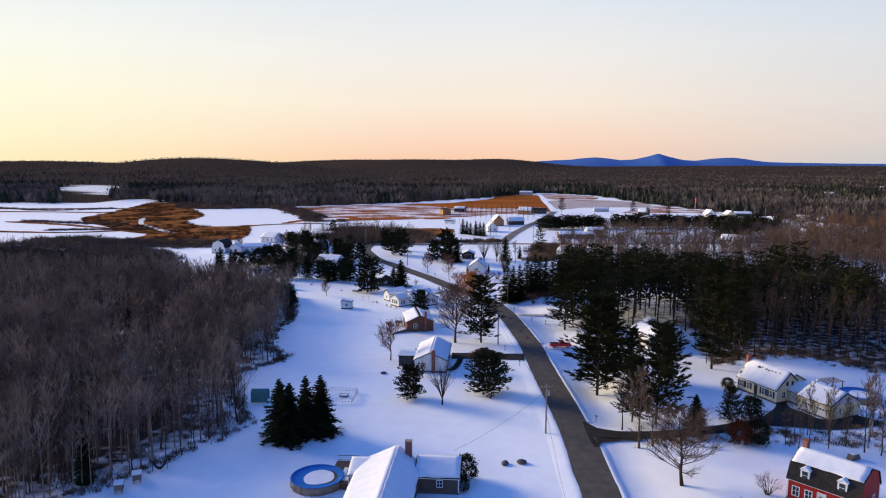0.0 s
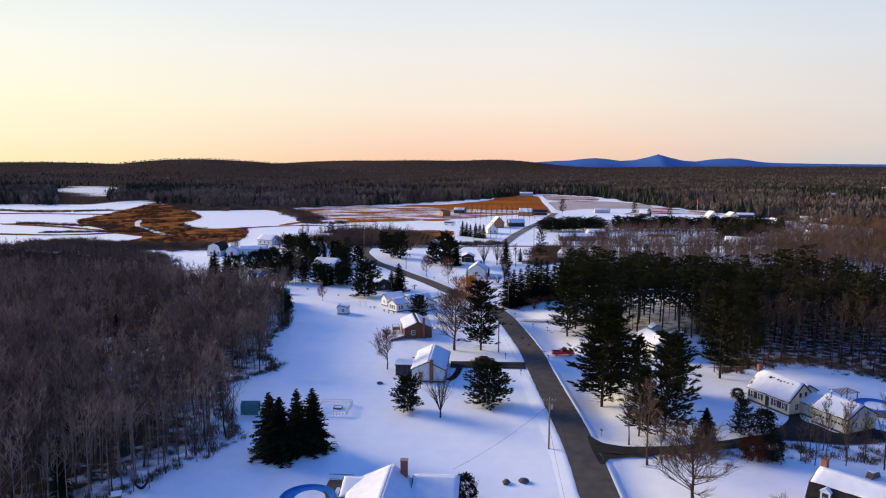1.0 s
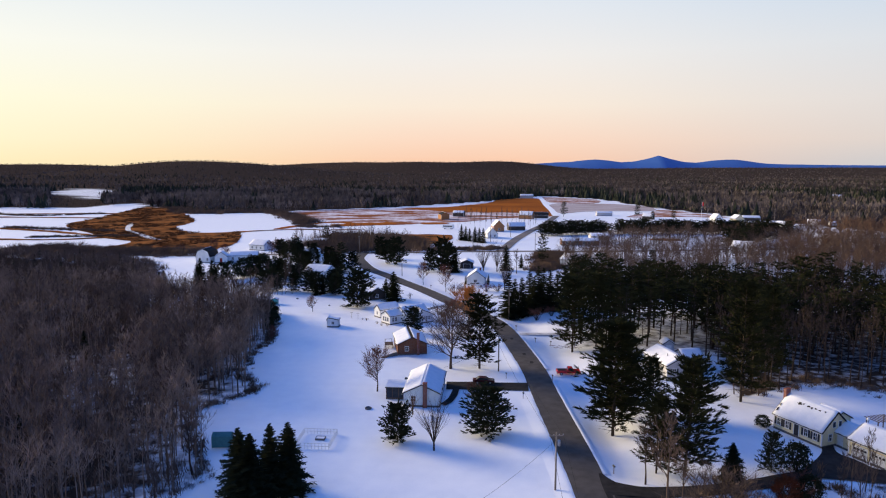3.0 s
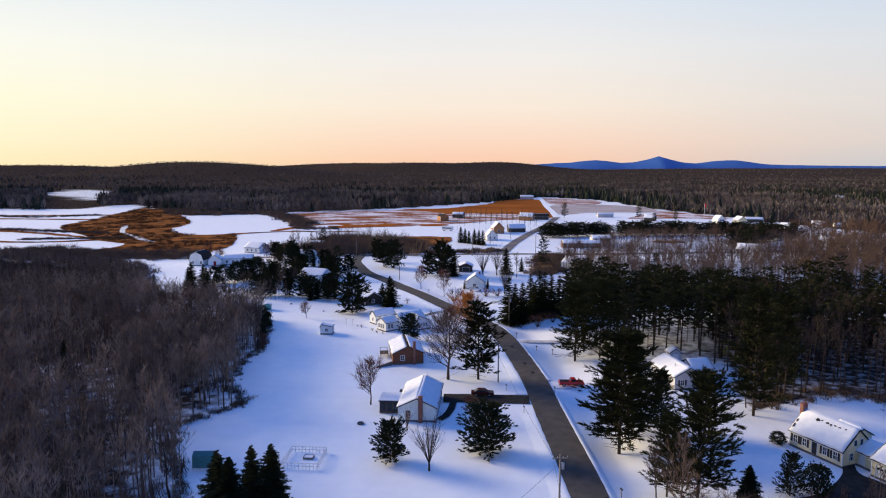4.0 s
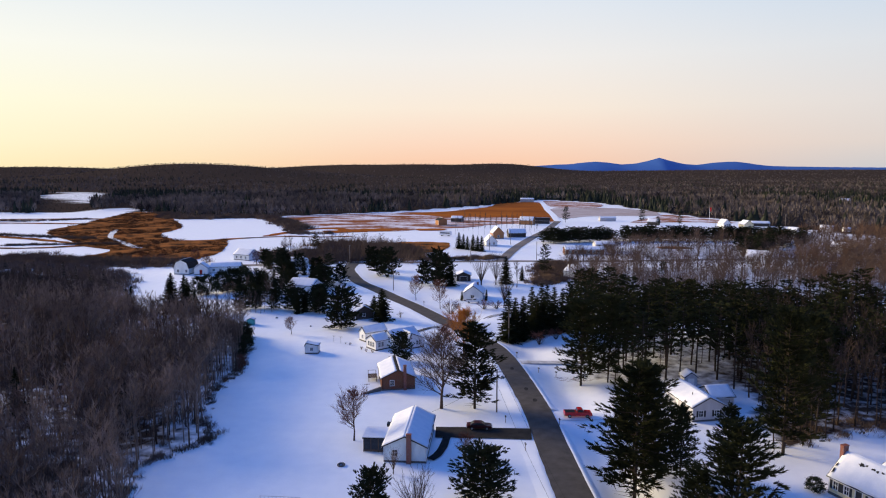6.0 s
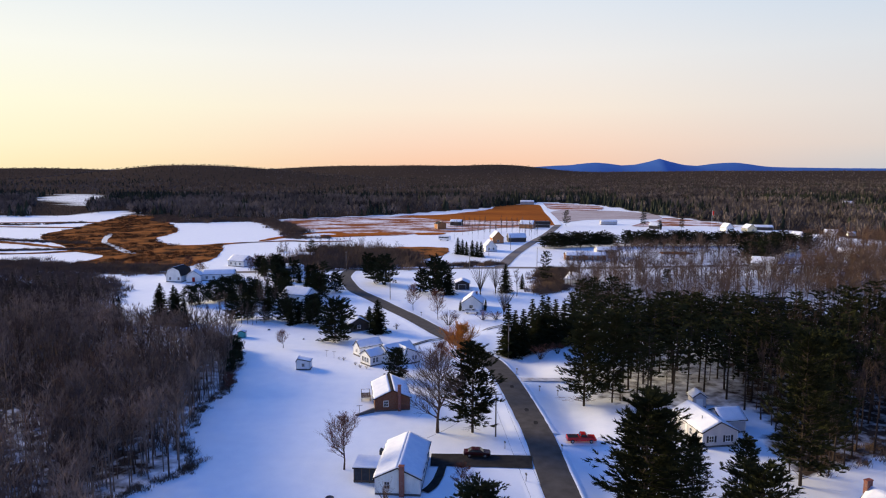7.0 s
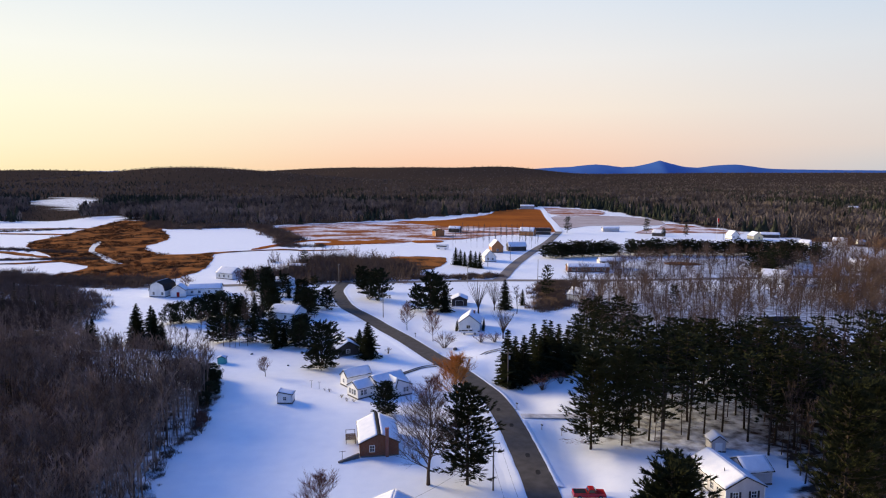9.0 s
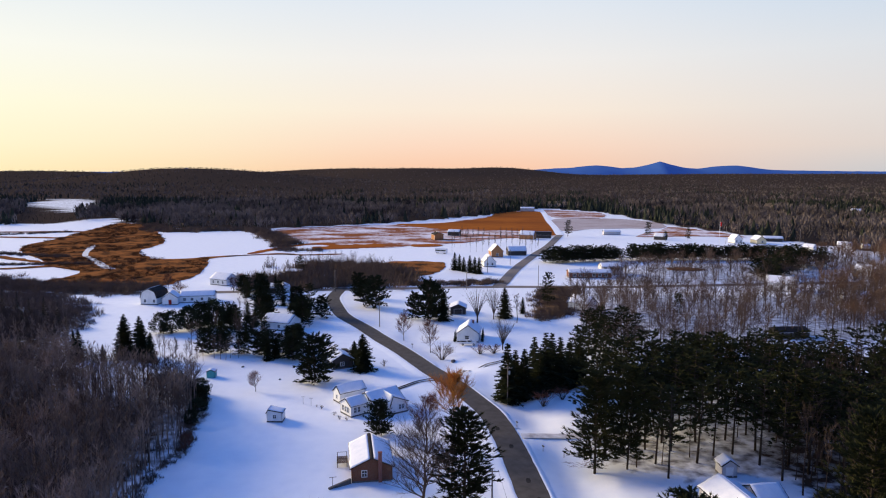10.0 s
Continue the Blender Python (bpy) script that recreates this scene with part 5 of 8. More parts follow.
for i, (x, y) in enumerate(scatter(SCREEN, 34, 3.6, (-104, 262, -56, 348), lambda x, y: abs(x + 74.4) > 8.5 or abs(y - 304) > 8)):
    if i % 4 == 3:
        WOODS.plant(x, y, rng.uniform(6, 9), "bare brown tree among evergreens", "bare trees by the hidden house", 1.15)
    else:
        (ROUND, FIRS, PINES)[i % 3].plant(x, y, rng.uniform(6.0, 8.6), "dark evergreen screening the half-hidden house", "evergreens round the hidden house", (1.0, 1.05, 1.1)[i % 3])
for x, y, h, w in ((-108.5, 262, 13.5, 1.2), (-105.0, 264, 12.5, 1.2), (-102.5, 261, 12, 1.1), (-112, 267, 11, 1.1), (-114, 259.5, 5, 1.0), (-121, 259, 9.5, 1.1), (-124.5, 262, 8, 1.1), (-99.0, 259, 9, 1.0)):
    FIRS.plant(x, y, h, "dark pointed fir at the wood's corner", "firs at the wood's corner", w)
for x, y, h in ((-113.5, 293.5, 7.0), (-109.8, 293.8, 7.5), (-106.0, 299, 8.0), (-103.5, 303, 8.5), (-100.5, 306.5, 9.0), (-98.0, 301, 8.0)):
    LEAFY.plant(x, y, h, "large dark clipped evergreen in the white farmhouse garden", "garden evergreens", 0.95)
for i in range(20):
    x, y = -76 - i * 1.7 + rng.uniform(-1, 1), 262 - 0.1 * i + rng.uniform(-3, 4)
    WOODS.plant(x, y, rng.uniform(5, 8.5), "thin bare sapling along the garden edge", "saplings along the garden edge", 0.9)
for x, y, h in ((-82, 283, 9), (-84.5, 288, 10), (-79, 289, 8.5), (-92, 275, 9), (-96, 279, 8)):
    WOODS.plant(x, y, h, "bare brown tree among evergreens", "bare trees by the hidden house", 1.1)
for x, y in ((-150.5, 374), (-137, 356), (-118, 371), (-118, 380)):
    LAWN.plant(x, y, 7, "small bare tree by the crossroad")
for x, y in ((-118, 428), (-122, 430), (-98, 422)):
    WOODS.plant(x, y, 9, "bare tree on the snowfield", wide=1.3)
PINES.plant(-101, 420, 11, "single dark pine beyond the crossroad")
for i, (x, y) in enumerate(((-100, 360), (-107, 359), (-104, 367), (-98, 370), (-111, 366))):
    (FIRS if i % 2 else ROUND).plant(x, y, 8 + 0.6 * (i % 3), "dark evergreen by the crossroad", "evergreens by the crossroad", 0.95)

# evergreen shelter belts beyond the crossroad
belt = [(31 + 47 * i / 33 + rng.uniform(-1, 1), 480 + 16 * i / 33 + rng.uniform(-4, 4)) for i in range(34)] + [(84 + 108 * i / 68 + rng.uniform(-1.5, 1.5), 499 + 6 * i / 68 + rng.uniform(-5, 5)) for i in range(69)]
for x, y in belt:
    BELT.plant(x, y, rng.uniform(7, 10), "dark evergreen in a dense shelter belt", "shelter belt", rng.uniform(1.25, 1.6))
for i in range(22):
    t = rng.random()
    BELT.plant(133 + 52 * t + rng.uniform(-7, 7), 425 + 55 * t + rng.uniform(-8, 8), rng.uniform(8, 11), "dark evergreen at the end of the shelter belt", "evergreens beyond the grove", rng.uniform(1.1, 1.4))
for x, y, h in ((-21.2, 447, 10), (-18.5, 446, 9), (-16.0, 443, 8), (-12.5, 439, 9.5), (-9.8, 437, 9), (-7.4, 435, 9)):
    FIRS.plant(x, y, h, "dark fir in a small group by the white farmhouse", "farmhouse firs", 1.2)
for x, y, h in ((61, 640, 14), (126, 640, 13), (152, 618, 10), (133, 610, 8)):
    PINES.plant(x, y, h, "single dark pine in the far fields", "field pines", 1.0)
for i in range(30):
    x = -28 + 58 * ((i * 7) % 15) / 14.0
    y = 530 + 28 * (i // 10) + rng.uniform(-2, 2)
    WOODS.plant(x, y, rng.uniform(11, 13.5), "slender bare poplar in a planted row", "row of bare poplars", 0.45)

# brush along the edges of woods and marsh
BRUSH_MODEL = []
for s in range(4):
    r2, b = random.Random(300 + s), Build()
    for _ in range(34):
        a, o = r2.uniform(0, 6.28), r2.uniform(0, 0.9)
        p = Vector((math.cos(a) * o, math.sin(a) * o, 0))
        q = p + Vector((r2.uniform(-.5, .5), r2.uniform(-.5, .5), r2.uniform(0.4, 1.0)))
        b.tri(p + Vector((-.035, 0, 0)), p + Vector((.035, 0.02, 0)), q)
    BRUSH_MODEL.append(tri_arrays(b))


def brush_along(name, line, n, wide, lo, hi, label, mat=BRUSH):
    line = smooth_line(line, 1.5)
    rows = []
    for i in range(n):
        p = line[rng.randrange(len(line))]
        x, y = p.x + rng.gauss(0, wide), p.y + rng.gauss(0, wide)
        rows.append((i % 4, x, y, land(x, y), rng.uniform(lo, hi), 1.2, rng.uniform(0, 6.28)))
    joined(name, BRUSH_MODEL, rows, mat, label, "brush")


brush_along("edge_brush", [(-63, 88), (-56, 95), (-52.5, 102), (-50, 108), (-46, 113), (-45.5, 119), (-50, 127), (-55, 136), (-58, 145), (-57, 150)], 170, 0.7, 0.4, 1.2, "dead brown brush at the wood's edge")
brush_along("edge_brush", [(-57, 150), (-53, 154), (-51.5, 159), (-54, 164), (-58, 170), (-62, 184), (-62, 200), (-66, 213), (-71, 229)], 280, 0.9, 0.4, 1.3, "dead brown brush at the wood's edge")
brush_along("marsh_brush", [(-265, 372), (-225, 356), (-190, 340), (-172, 326), (-160, 308)], 850, 6, 1.5, 3.4, "dark leafless brush between wood and marsh", TWIG)
brush_along("marsh_brush", [(-262, 338), (-205, 316), (-176, 304), (-156, 292)], 1000, 7, 1.5, 3.6, "dark leafless brush between wood and marsh", TWIG)
joined("marsh_tussocks", BRUSH_MODEL, [(i % 4, x, y, 0.1, rng.uniform(0.6, 1.7), rng.uniform(1.2, 2.2), rng.uniform(0, 6.28)) for i, (x, y) in enumerate(scatter(MARSH_BED, 1500, 2.0, (-380, 366, -156, 735), lambda x, y: noise.noise(Vector((x / 26, y / 34, 8))) > -0.08))], TUSSOCK, "dead brown reeds and brush standing in the marsh", "marsh plants")
brush_along("marsh_brush", [(-260, 384), (-220, 376), (-190, 372), (-165, 372)], 900, 7, 1.5, 3.5, "dark leafless brush between road and marsh")
brush_along("marsh_brush", [(-330, 712), (-290, 655), (-240, 668), (-216, 672)], 420, 5, 2, 5, "dark leafless brush at the snowfield's edge")
brush_along("marsh_brush", [(-214, 668), (-196, 640), (-174, 602), (-152, 562)], 420, 4, 2, 5, "dark leafless brush at the snowfield's edge")
brush_along("field_brush", [(-190, 640), (-168, 590), (-150, 545), (-138, 527), (-120, 528)], 330, 4, 1, 3, "dark brush line between snowy fields")
brush_along("field_brush", [(-500, 640), (-420, 612), (-372, 640)], 260, 2.5, 1, 2.5, "dark brush line between snowy fields")
brush_along("field_brush", [(-360, 500), (-320, 492), (-270, 480)], 260, 2.0, 1, 2.5, "dark brush line between snowy fields")
brush_along("field_brush", [(-300, 440), (-268, 448), (-236, 452)], 220, 1.5, 1, 2, "dark brush line between snowy fields")
brush_along("driveway_brush", [(30, 117), (38, 118.5), (46, 120), (54, 121), (62, 120.5), (72, 123)], 170, 1.7, 0.4, 1.3, "bare brush along the driveway")
brush_along("thicket_brush", [(-108, 400), (-92, 398), (-74, 400), (-58, 403), (-56, 425), (-80, 440), (-100, 448)], 700, 9, 3.0, 6.5, "dense leafless brush beyond the crossroad")
brush_along("junction_brush", [(-40, 398), (-10, 404), (0, 408)], 300, 3, 1, 2.4, "rust-brown brush along the crossroad")
brush_along("junction_brush", [(20, 330), (27, 345), (24, 370), (32, 388)], 500, 4, 1.2, 3, "bare brush at the grove's edge")
brush_along("wood_edge_brush", [(57, 167), (66, 173), (76, 173), (88, 163), (100, 153)], 170, 2.4, 0.5, 1.6, "bare brush before the eastern wood")

rows = [(i % 4, x, y, land(x, y), rng.uniform(1.2, 3.6), 0.8, rng.uniform(0, 6.28)) for i, (x, y) in enumerate(scatter(LEFT_WOOD, 900, 1.8, (-300, 60, -44, 400), THIN))]
joined("undergrowth", BRUSH_MODEL, rows, BRUSH, "dead brown undergrowth beneath the leafless trees", "brush")


# ---- far woods: bare trees and conifers too many to count ----
def far_thin(seed, blades=26, wide=1.0):
    """A bare tree of the far woods: a trunk and a narrow haze of upright twigs."""
    r2, b = random.Random(seed), Build()
    b.tri((-0.018, 0, 0), (0.018, 0, 0), (0, 0, 0.92))
    for _ in range(blades):
        a, f = r2.uniform(0, 6.28), r2.uniform(0.05, 1.5)
        q = Vector((math.cos(a) * 0.27 * math.sin(f), math.sin(a) * 0.27 * math.sin(f), 0.5 + 0.5 * math.cos(f) * r2.uniform(0.75, 1.0)))
        p = Vector((q.x * 0.45, q.y * 0.45, q.z - r2.uniform(0.16, 0.34)))
        c = r2.uniform(0, 6.28)
        w = Vector((math.cos(c), math.sin(c), 0)) * r2.uniform(0.018, 0.040) * wide
        b.tri(p - w, p + w, q)
    return tri_arrays(b)


def far_fir(seed):
    r2, b = random.Random(seed), Build()
    for z0, z1, rr in ((0.06, 0.5, 0.21), (0.25, 0.72, 0.17), (0.48, 1.0, 0.115)):
        n = 7
        ring = [(math.cos(6.2832 * k / n) * rr * r2.uniform(0.6, 1.25), math.sin(6.2832 * k / n) * rr * r2.uniform(0.6, 1.25), z0 + r2.uniform(-.05, .05)) for k in range(n)]
        for k in range(n):
            b.tri(ring[k], ring[(k + 1) % n], (r2.uniform(-.02, .02), 0, z1))
    return tri_arrays(b)


FAR_B, FAR_T, FAR_F = [far_thin(s, 15, 1.3) for s in range(6)], [far_thin(s) for s in range(20, 27)], [far_fir(s) for s in range(5)]
bare_rows, thin_rows, fir_rows = [], [], []
for lo, hi, step, grow in ((400, 1150, 8.6, 0.95), (1150, 1700, 15.5, 1.1), (1700, 2600, 22, 1.25), (2600, 4500, 42, 1.5)):
    y = lo
    while y < hi:
        x = -0.85 * y - 40
        while x < 0.75 * y + 60:
            px, py = x + rng.uniform(-.5, .5) * step, y + rng.uniform(-.5, .5) * step
            edge = py - far_line(px)
            if edge > 0 and not inside(px, py, FAR_CLEARING):
                patchy = noise.noise(Vector((px / 190, py / 330, 5))) + 0.5 * noise.noise(Vector((px / 50, py / 110, 9))) + (0.06 if px < 300 else -0.04)
                z = land(px, py)
                tall = rng.uniform(9, 14.5) * (1.0 if py < 1150 else 0.62 if py < 1700 else 0.45) * (0.16 if inside(px, py, CLEARING_SCRUB) else 1.0)
                if rng.random() < (0.78 if patchy > 0.12 else 0.06) * (1.0 if py < 1150 else 0.85 if py < 1700 else 0.5):
                    fir_rows.append((rng.randrange(5), px, py, z - 0.3, tall * (rng.uniform(0.85, 1.2) if py < 1150 else rng.uniform(0.7, 0.95)), 1.25 * grow, rng.uniform(0, 6.28)))
                elif py < 1150:
                    thin_rows.append((rng.randrange(7), px, py, z - 0.3, tall, rng.uniform(1.0, 1.5), rng.uniform(0, 6.28)))
                else:
                    bare_rows.append((rng.randrange(6), px, py, z - 0.3, tall, 1.3 * grow * grow, rng.uniform(0, 6.28)))
            x += step
        y += step
joined("bare_woods_beyond_fields", FAR_T, thin_rows, FAR_TWIG, "grey-brown leafless woods beyond the snowy fields", "woods")
joined("far_bare_woods", FAR_B, bare_rows, FAR_TWIG, "endless grey-brown leafless woods to the horizon", "woods")
joined("far_conifer_woods", FAR_F, fir_rows, FAR_FIR, "dark conifers scattered through the far woods", "woods")


# ---- houses ----
def wall_side(b, side, w, l, h, holes, thick=0.2, z0=-0.15):
    """One wall with its openings cut out: holes are rows of middle along the wall, bottom, width, height."""
    length = w if side in "fb" else l

    def at(u, d, z):
        if side == "f":
            return (-w / 2 + u, -l / 2 + d, z)
        if side == "b":
            return (w / 2 - u, l / 2 - d, z)
        if side == "l":
            return (-w / 2 + d, l / 2 - u, z)
        return (w / 2 - d, -l / 2 + u, z)

    us = sorted({0.0, length, *[max(0, c - ww / 2) for c, _, ww, _ in holes], *[min(length, c + ww / 2) for c, _, ww, _ in holes]})
    zs = sorted({z0, h, *[z for _, z, _, _ in holes], *[min(h, z + hh) for _, z, _, hh in holes]})
    for u0, u1 in zip(us, us[1:]):
        for z, z1 in zip(zs, zs[1:]):
            cu, cz = (u0 + u1) / 2, (z + z1) / 2
            if any(abs(cu - c) < ww / 2 and zb < cz < zb + hh for c, zb, ww, hh in holes):
                continue
            b.hexa([at(u0, 0, z), at(u1, 0, z), at(u1, thick, z), at(u0, thick, z), at(u0, 0, z1), at(u1, 0, z1), at(u1, thick, z1), at(u0, thick, z1)])
    return at


def snow_slab(b, a, c, y0, y1, rng2, thick=0.16, inset=0.12, joined_top=True):
    """Snow lying on a roof slope, from a to c in x and z, thinner and uneven towards its edges."""
    nu, nv = 9, max(8, int((y1 - y0) / 0.8))
    d = Vector((c[0] - a[0], 0, c[1] - a[1]))
    up = Vector((-d.z, 0, d.x)).normalized()
    up = up if up.z > 0 else -up
    top, bot = [], []
    for j in range(nv + 1):
        lo, hi = inset * rng2.uniform(0.1, 1.6) / d.length, 1 - inset * rng2.uniform(0.0, 0.5) / d.length
        if joined_top:                      # closed over the ridge
            hi = 1 + 0.16 * abs(d.z / d.x) / d.length
        y = y0 + inset + (y1 - y0 - 2 * inset) * j / nv
        for i in range(nu + 1):
            t = lo + (hi - lo) * i / nu
            p = Vector((a[0], y + rng2.uniform(-.05, .05), a[1])) + d * t
            edge = min(1.0, 0.45 + 3.0 * min(i / nu, 1 if joined_top else 1 - i / nu), 0.45 + 3.0 * min(j / nv, 1 - j / nv))
            top.append(p + up * thick * edge * rng2.uniform(0.85, 1.1))
            bot.append(p + up * 0.006)
    o, n = len(b.v), nu + 1
    b.v += [tuple(p) for p in top] + [tuple(p) for p in bot]
    m = len(top)
    for j in range(nv):
        for i in range(nu):
            q = (o + j * n + i, o + j * n + i + 1, o + (j + 1) * n + i + 1, o + (j + 1) * n + i)
            b.f += [q, tuple(k + m for k in q[::-1])]
    rim = [o + i for i in range(n)] + [o + j * n + nu for j in range(1, nv + 1)] + [o + nv * n + i for i in range(nu - 1, -1, -1)] + [o + j * n for j in range(nv - 1, 0, -1)]
    for p, q in zip(rim, rim[1:] + rim[:1]):
        b.f.append((p, p + m, q + m, q))


SIDES = {"f": (0, -1), "b": (0, 1), "l": (-1, 0), "r": (1, 0)}


def window_part(house, at, side, c, z, ww, hh, shutters=False, panes=2, trim=TRIM):
    """A window: frame with glazing bars, its pane and, where there are any, shutters."""
    nx, ny = SIDES[side]
    p = Vector(at(c, 0, z))
    q = Vector(at(c + 1, 0, z)) - p
    inn = Vector(at(c, 1, z)) - p
    b = Build()

    def bar(u0, u1, v0, v1, d0, d1):
        pts = []
        for v in (v0, v1):
            for u, d in ((u0, d0), (u1, d0), (u1, d1), (u0, d1)):
                pts.append(p + q * u + inn * d + Vector((0, 0, v)))
        b.hexa(pts)

    t = 0.10
    # one closed ring round the opening
    outer = [(-ww / 2 - t, -t), (ww / 2 + t, -t), (ww / 2 + t, hh + t), (-ww / 2 - t, hh + t)]
    inner = [(-ww / 2, 0), (ww / 2, 0), (ww / 2, hh), (-ww / 2, hh)]
    b.v = [tuple(p + q * u + inn * d + Vector((0, 0, v))) for d in (-0.05, 0.12) for ring in (outer, inner) for u, v in ring]
    for k in range(4):
        m = (k + 1) % 4
        b.f += [(k, m, 4 + m, 4 + k), (8 + k, 12 + k, 12 + m, 8 + m), (k, 8 + k, 8 + m, m), (4 + k, 4 + m, 12 + m, 12 + k)]
    win = part("window", b, trim, house)
    g = Build()
    b = g
    bar(-ww / 2, ww / 2, 0, hh, 0.09, 0.11)
    part("pane", g, GLASS, win)
    for k in range(1, panes):
        b = Build()
        bar(-ww / 2 + ww * k / panes - 0.025, -ww / 2 + ww * k / panes + 0.025, 0, hh, 0.03, 0.08)
        part("glazing_bar", b, trim, win)
    b = Build()
    bar(-ww / 2, ww / 2, hh / 2 - 0.025, hh / 2 + 0.025, 0.025, 0.085)
    part("glazing_bar", b, trim, win)
    if shutters:
        for s in (-1, 1):
            b = Build()
            u = s * (ww / 2 + t + 0.22)
            bar(u - 0.2, u + 0.2, -0.05, hh + 0.05, -0.05, -0.01)
            part("shutter", b, SHUTTER, win, "dark shutter")


def door_part(house, at, c, z, ww, hh, mat, ribs=0, name="door"):
    p = Vector(at(c, 0, z))
    q = Vector(at(c + 1, 0, z)) - p
    inn = Vector(at(c, 1, z)) - p
    b = Build()

    def bar(u0, u1, v0, v1, d0, d1, bb):
        pts = []
        for v in (v0, v1):
            for u, d in ((u0, d0), (u1, d0), (u1, d1), (u0, d1)):
                pts.append(p + q * u + inn * d + Vector((0, 0, v)))
        bb.hexa(pts)

    bar(-ww / 2, ww / 2, 0, hh, 0.08, 0.14, b)
    for k in range(ribs):
        bar(-ww / 2 + 0.1, ww / 2 - 0.1, hh * (k + 0.15) / ribs, hh * (k + 0.85) / ribs, 0.05, 0.08, b)
    d = part(name, b, mat, house)
    f = Build()
    bar(-ww / 2 - 0.1, -ww / 2, 0, hh + 0.1, -0.03, 0.1, f)
    bar(ww / 2, ww / 2 + 0.1, 0, hh + 0.1, -0.03, 0.1, f)
    bar(-ww / 2, ww / 2, hh, hh + 0.1, -0.03, 0.1, f)
    part("door_frame", f, TRIM, d)
    if name == "garage_door":
        for k in range(4):
            g = Build()
            u = -ww / 2 + ww * (k + 0.5) / 4
            bar(u - 0.2, u + 0.2, hh * 0.68, hh * 0.84, 0.03, 0.05, g)
            part("pane", g, GLASS, d)
    else:
        h = Build()
        bar(ww / 2 - 0.14, ww / 2 - 0.08, 0.95, 1.05, 0.02, 0.08, h)
        part("door_handle", h, GALVANISED, d)


def chimney_part(house, x, y, top, mat, size=0.8, depth=0.6, base=-0.15, cap=True):
    b = Build()
    b.box(x, y, base, size, depth, top - base)
    b.box(x, y, top, size + 0.12, depth + 0.12, 0.12)
    c = part("chimney", b, mat, house)
    if cap:
        k = Build().box(x, y, top + 0.12, size * 0.45, depth * 0.45, 0.22)
        part("flue", k, DARK_METAL, c)
        part("snow_cap", Build().box(x - size * 0.2, y, top + 0.121, size * 0.45, depth * 0.9, 0.08), ROOF_SNOW, c)


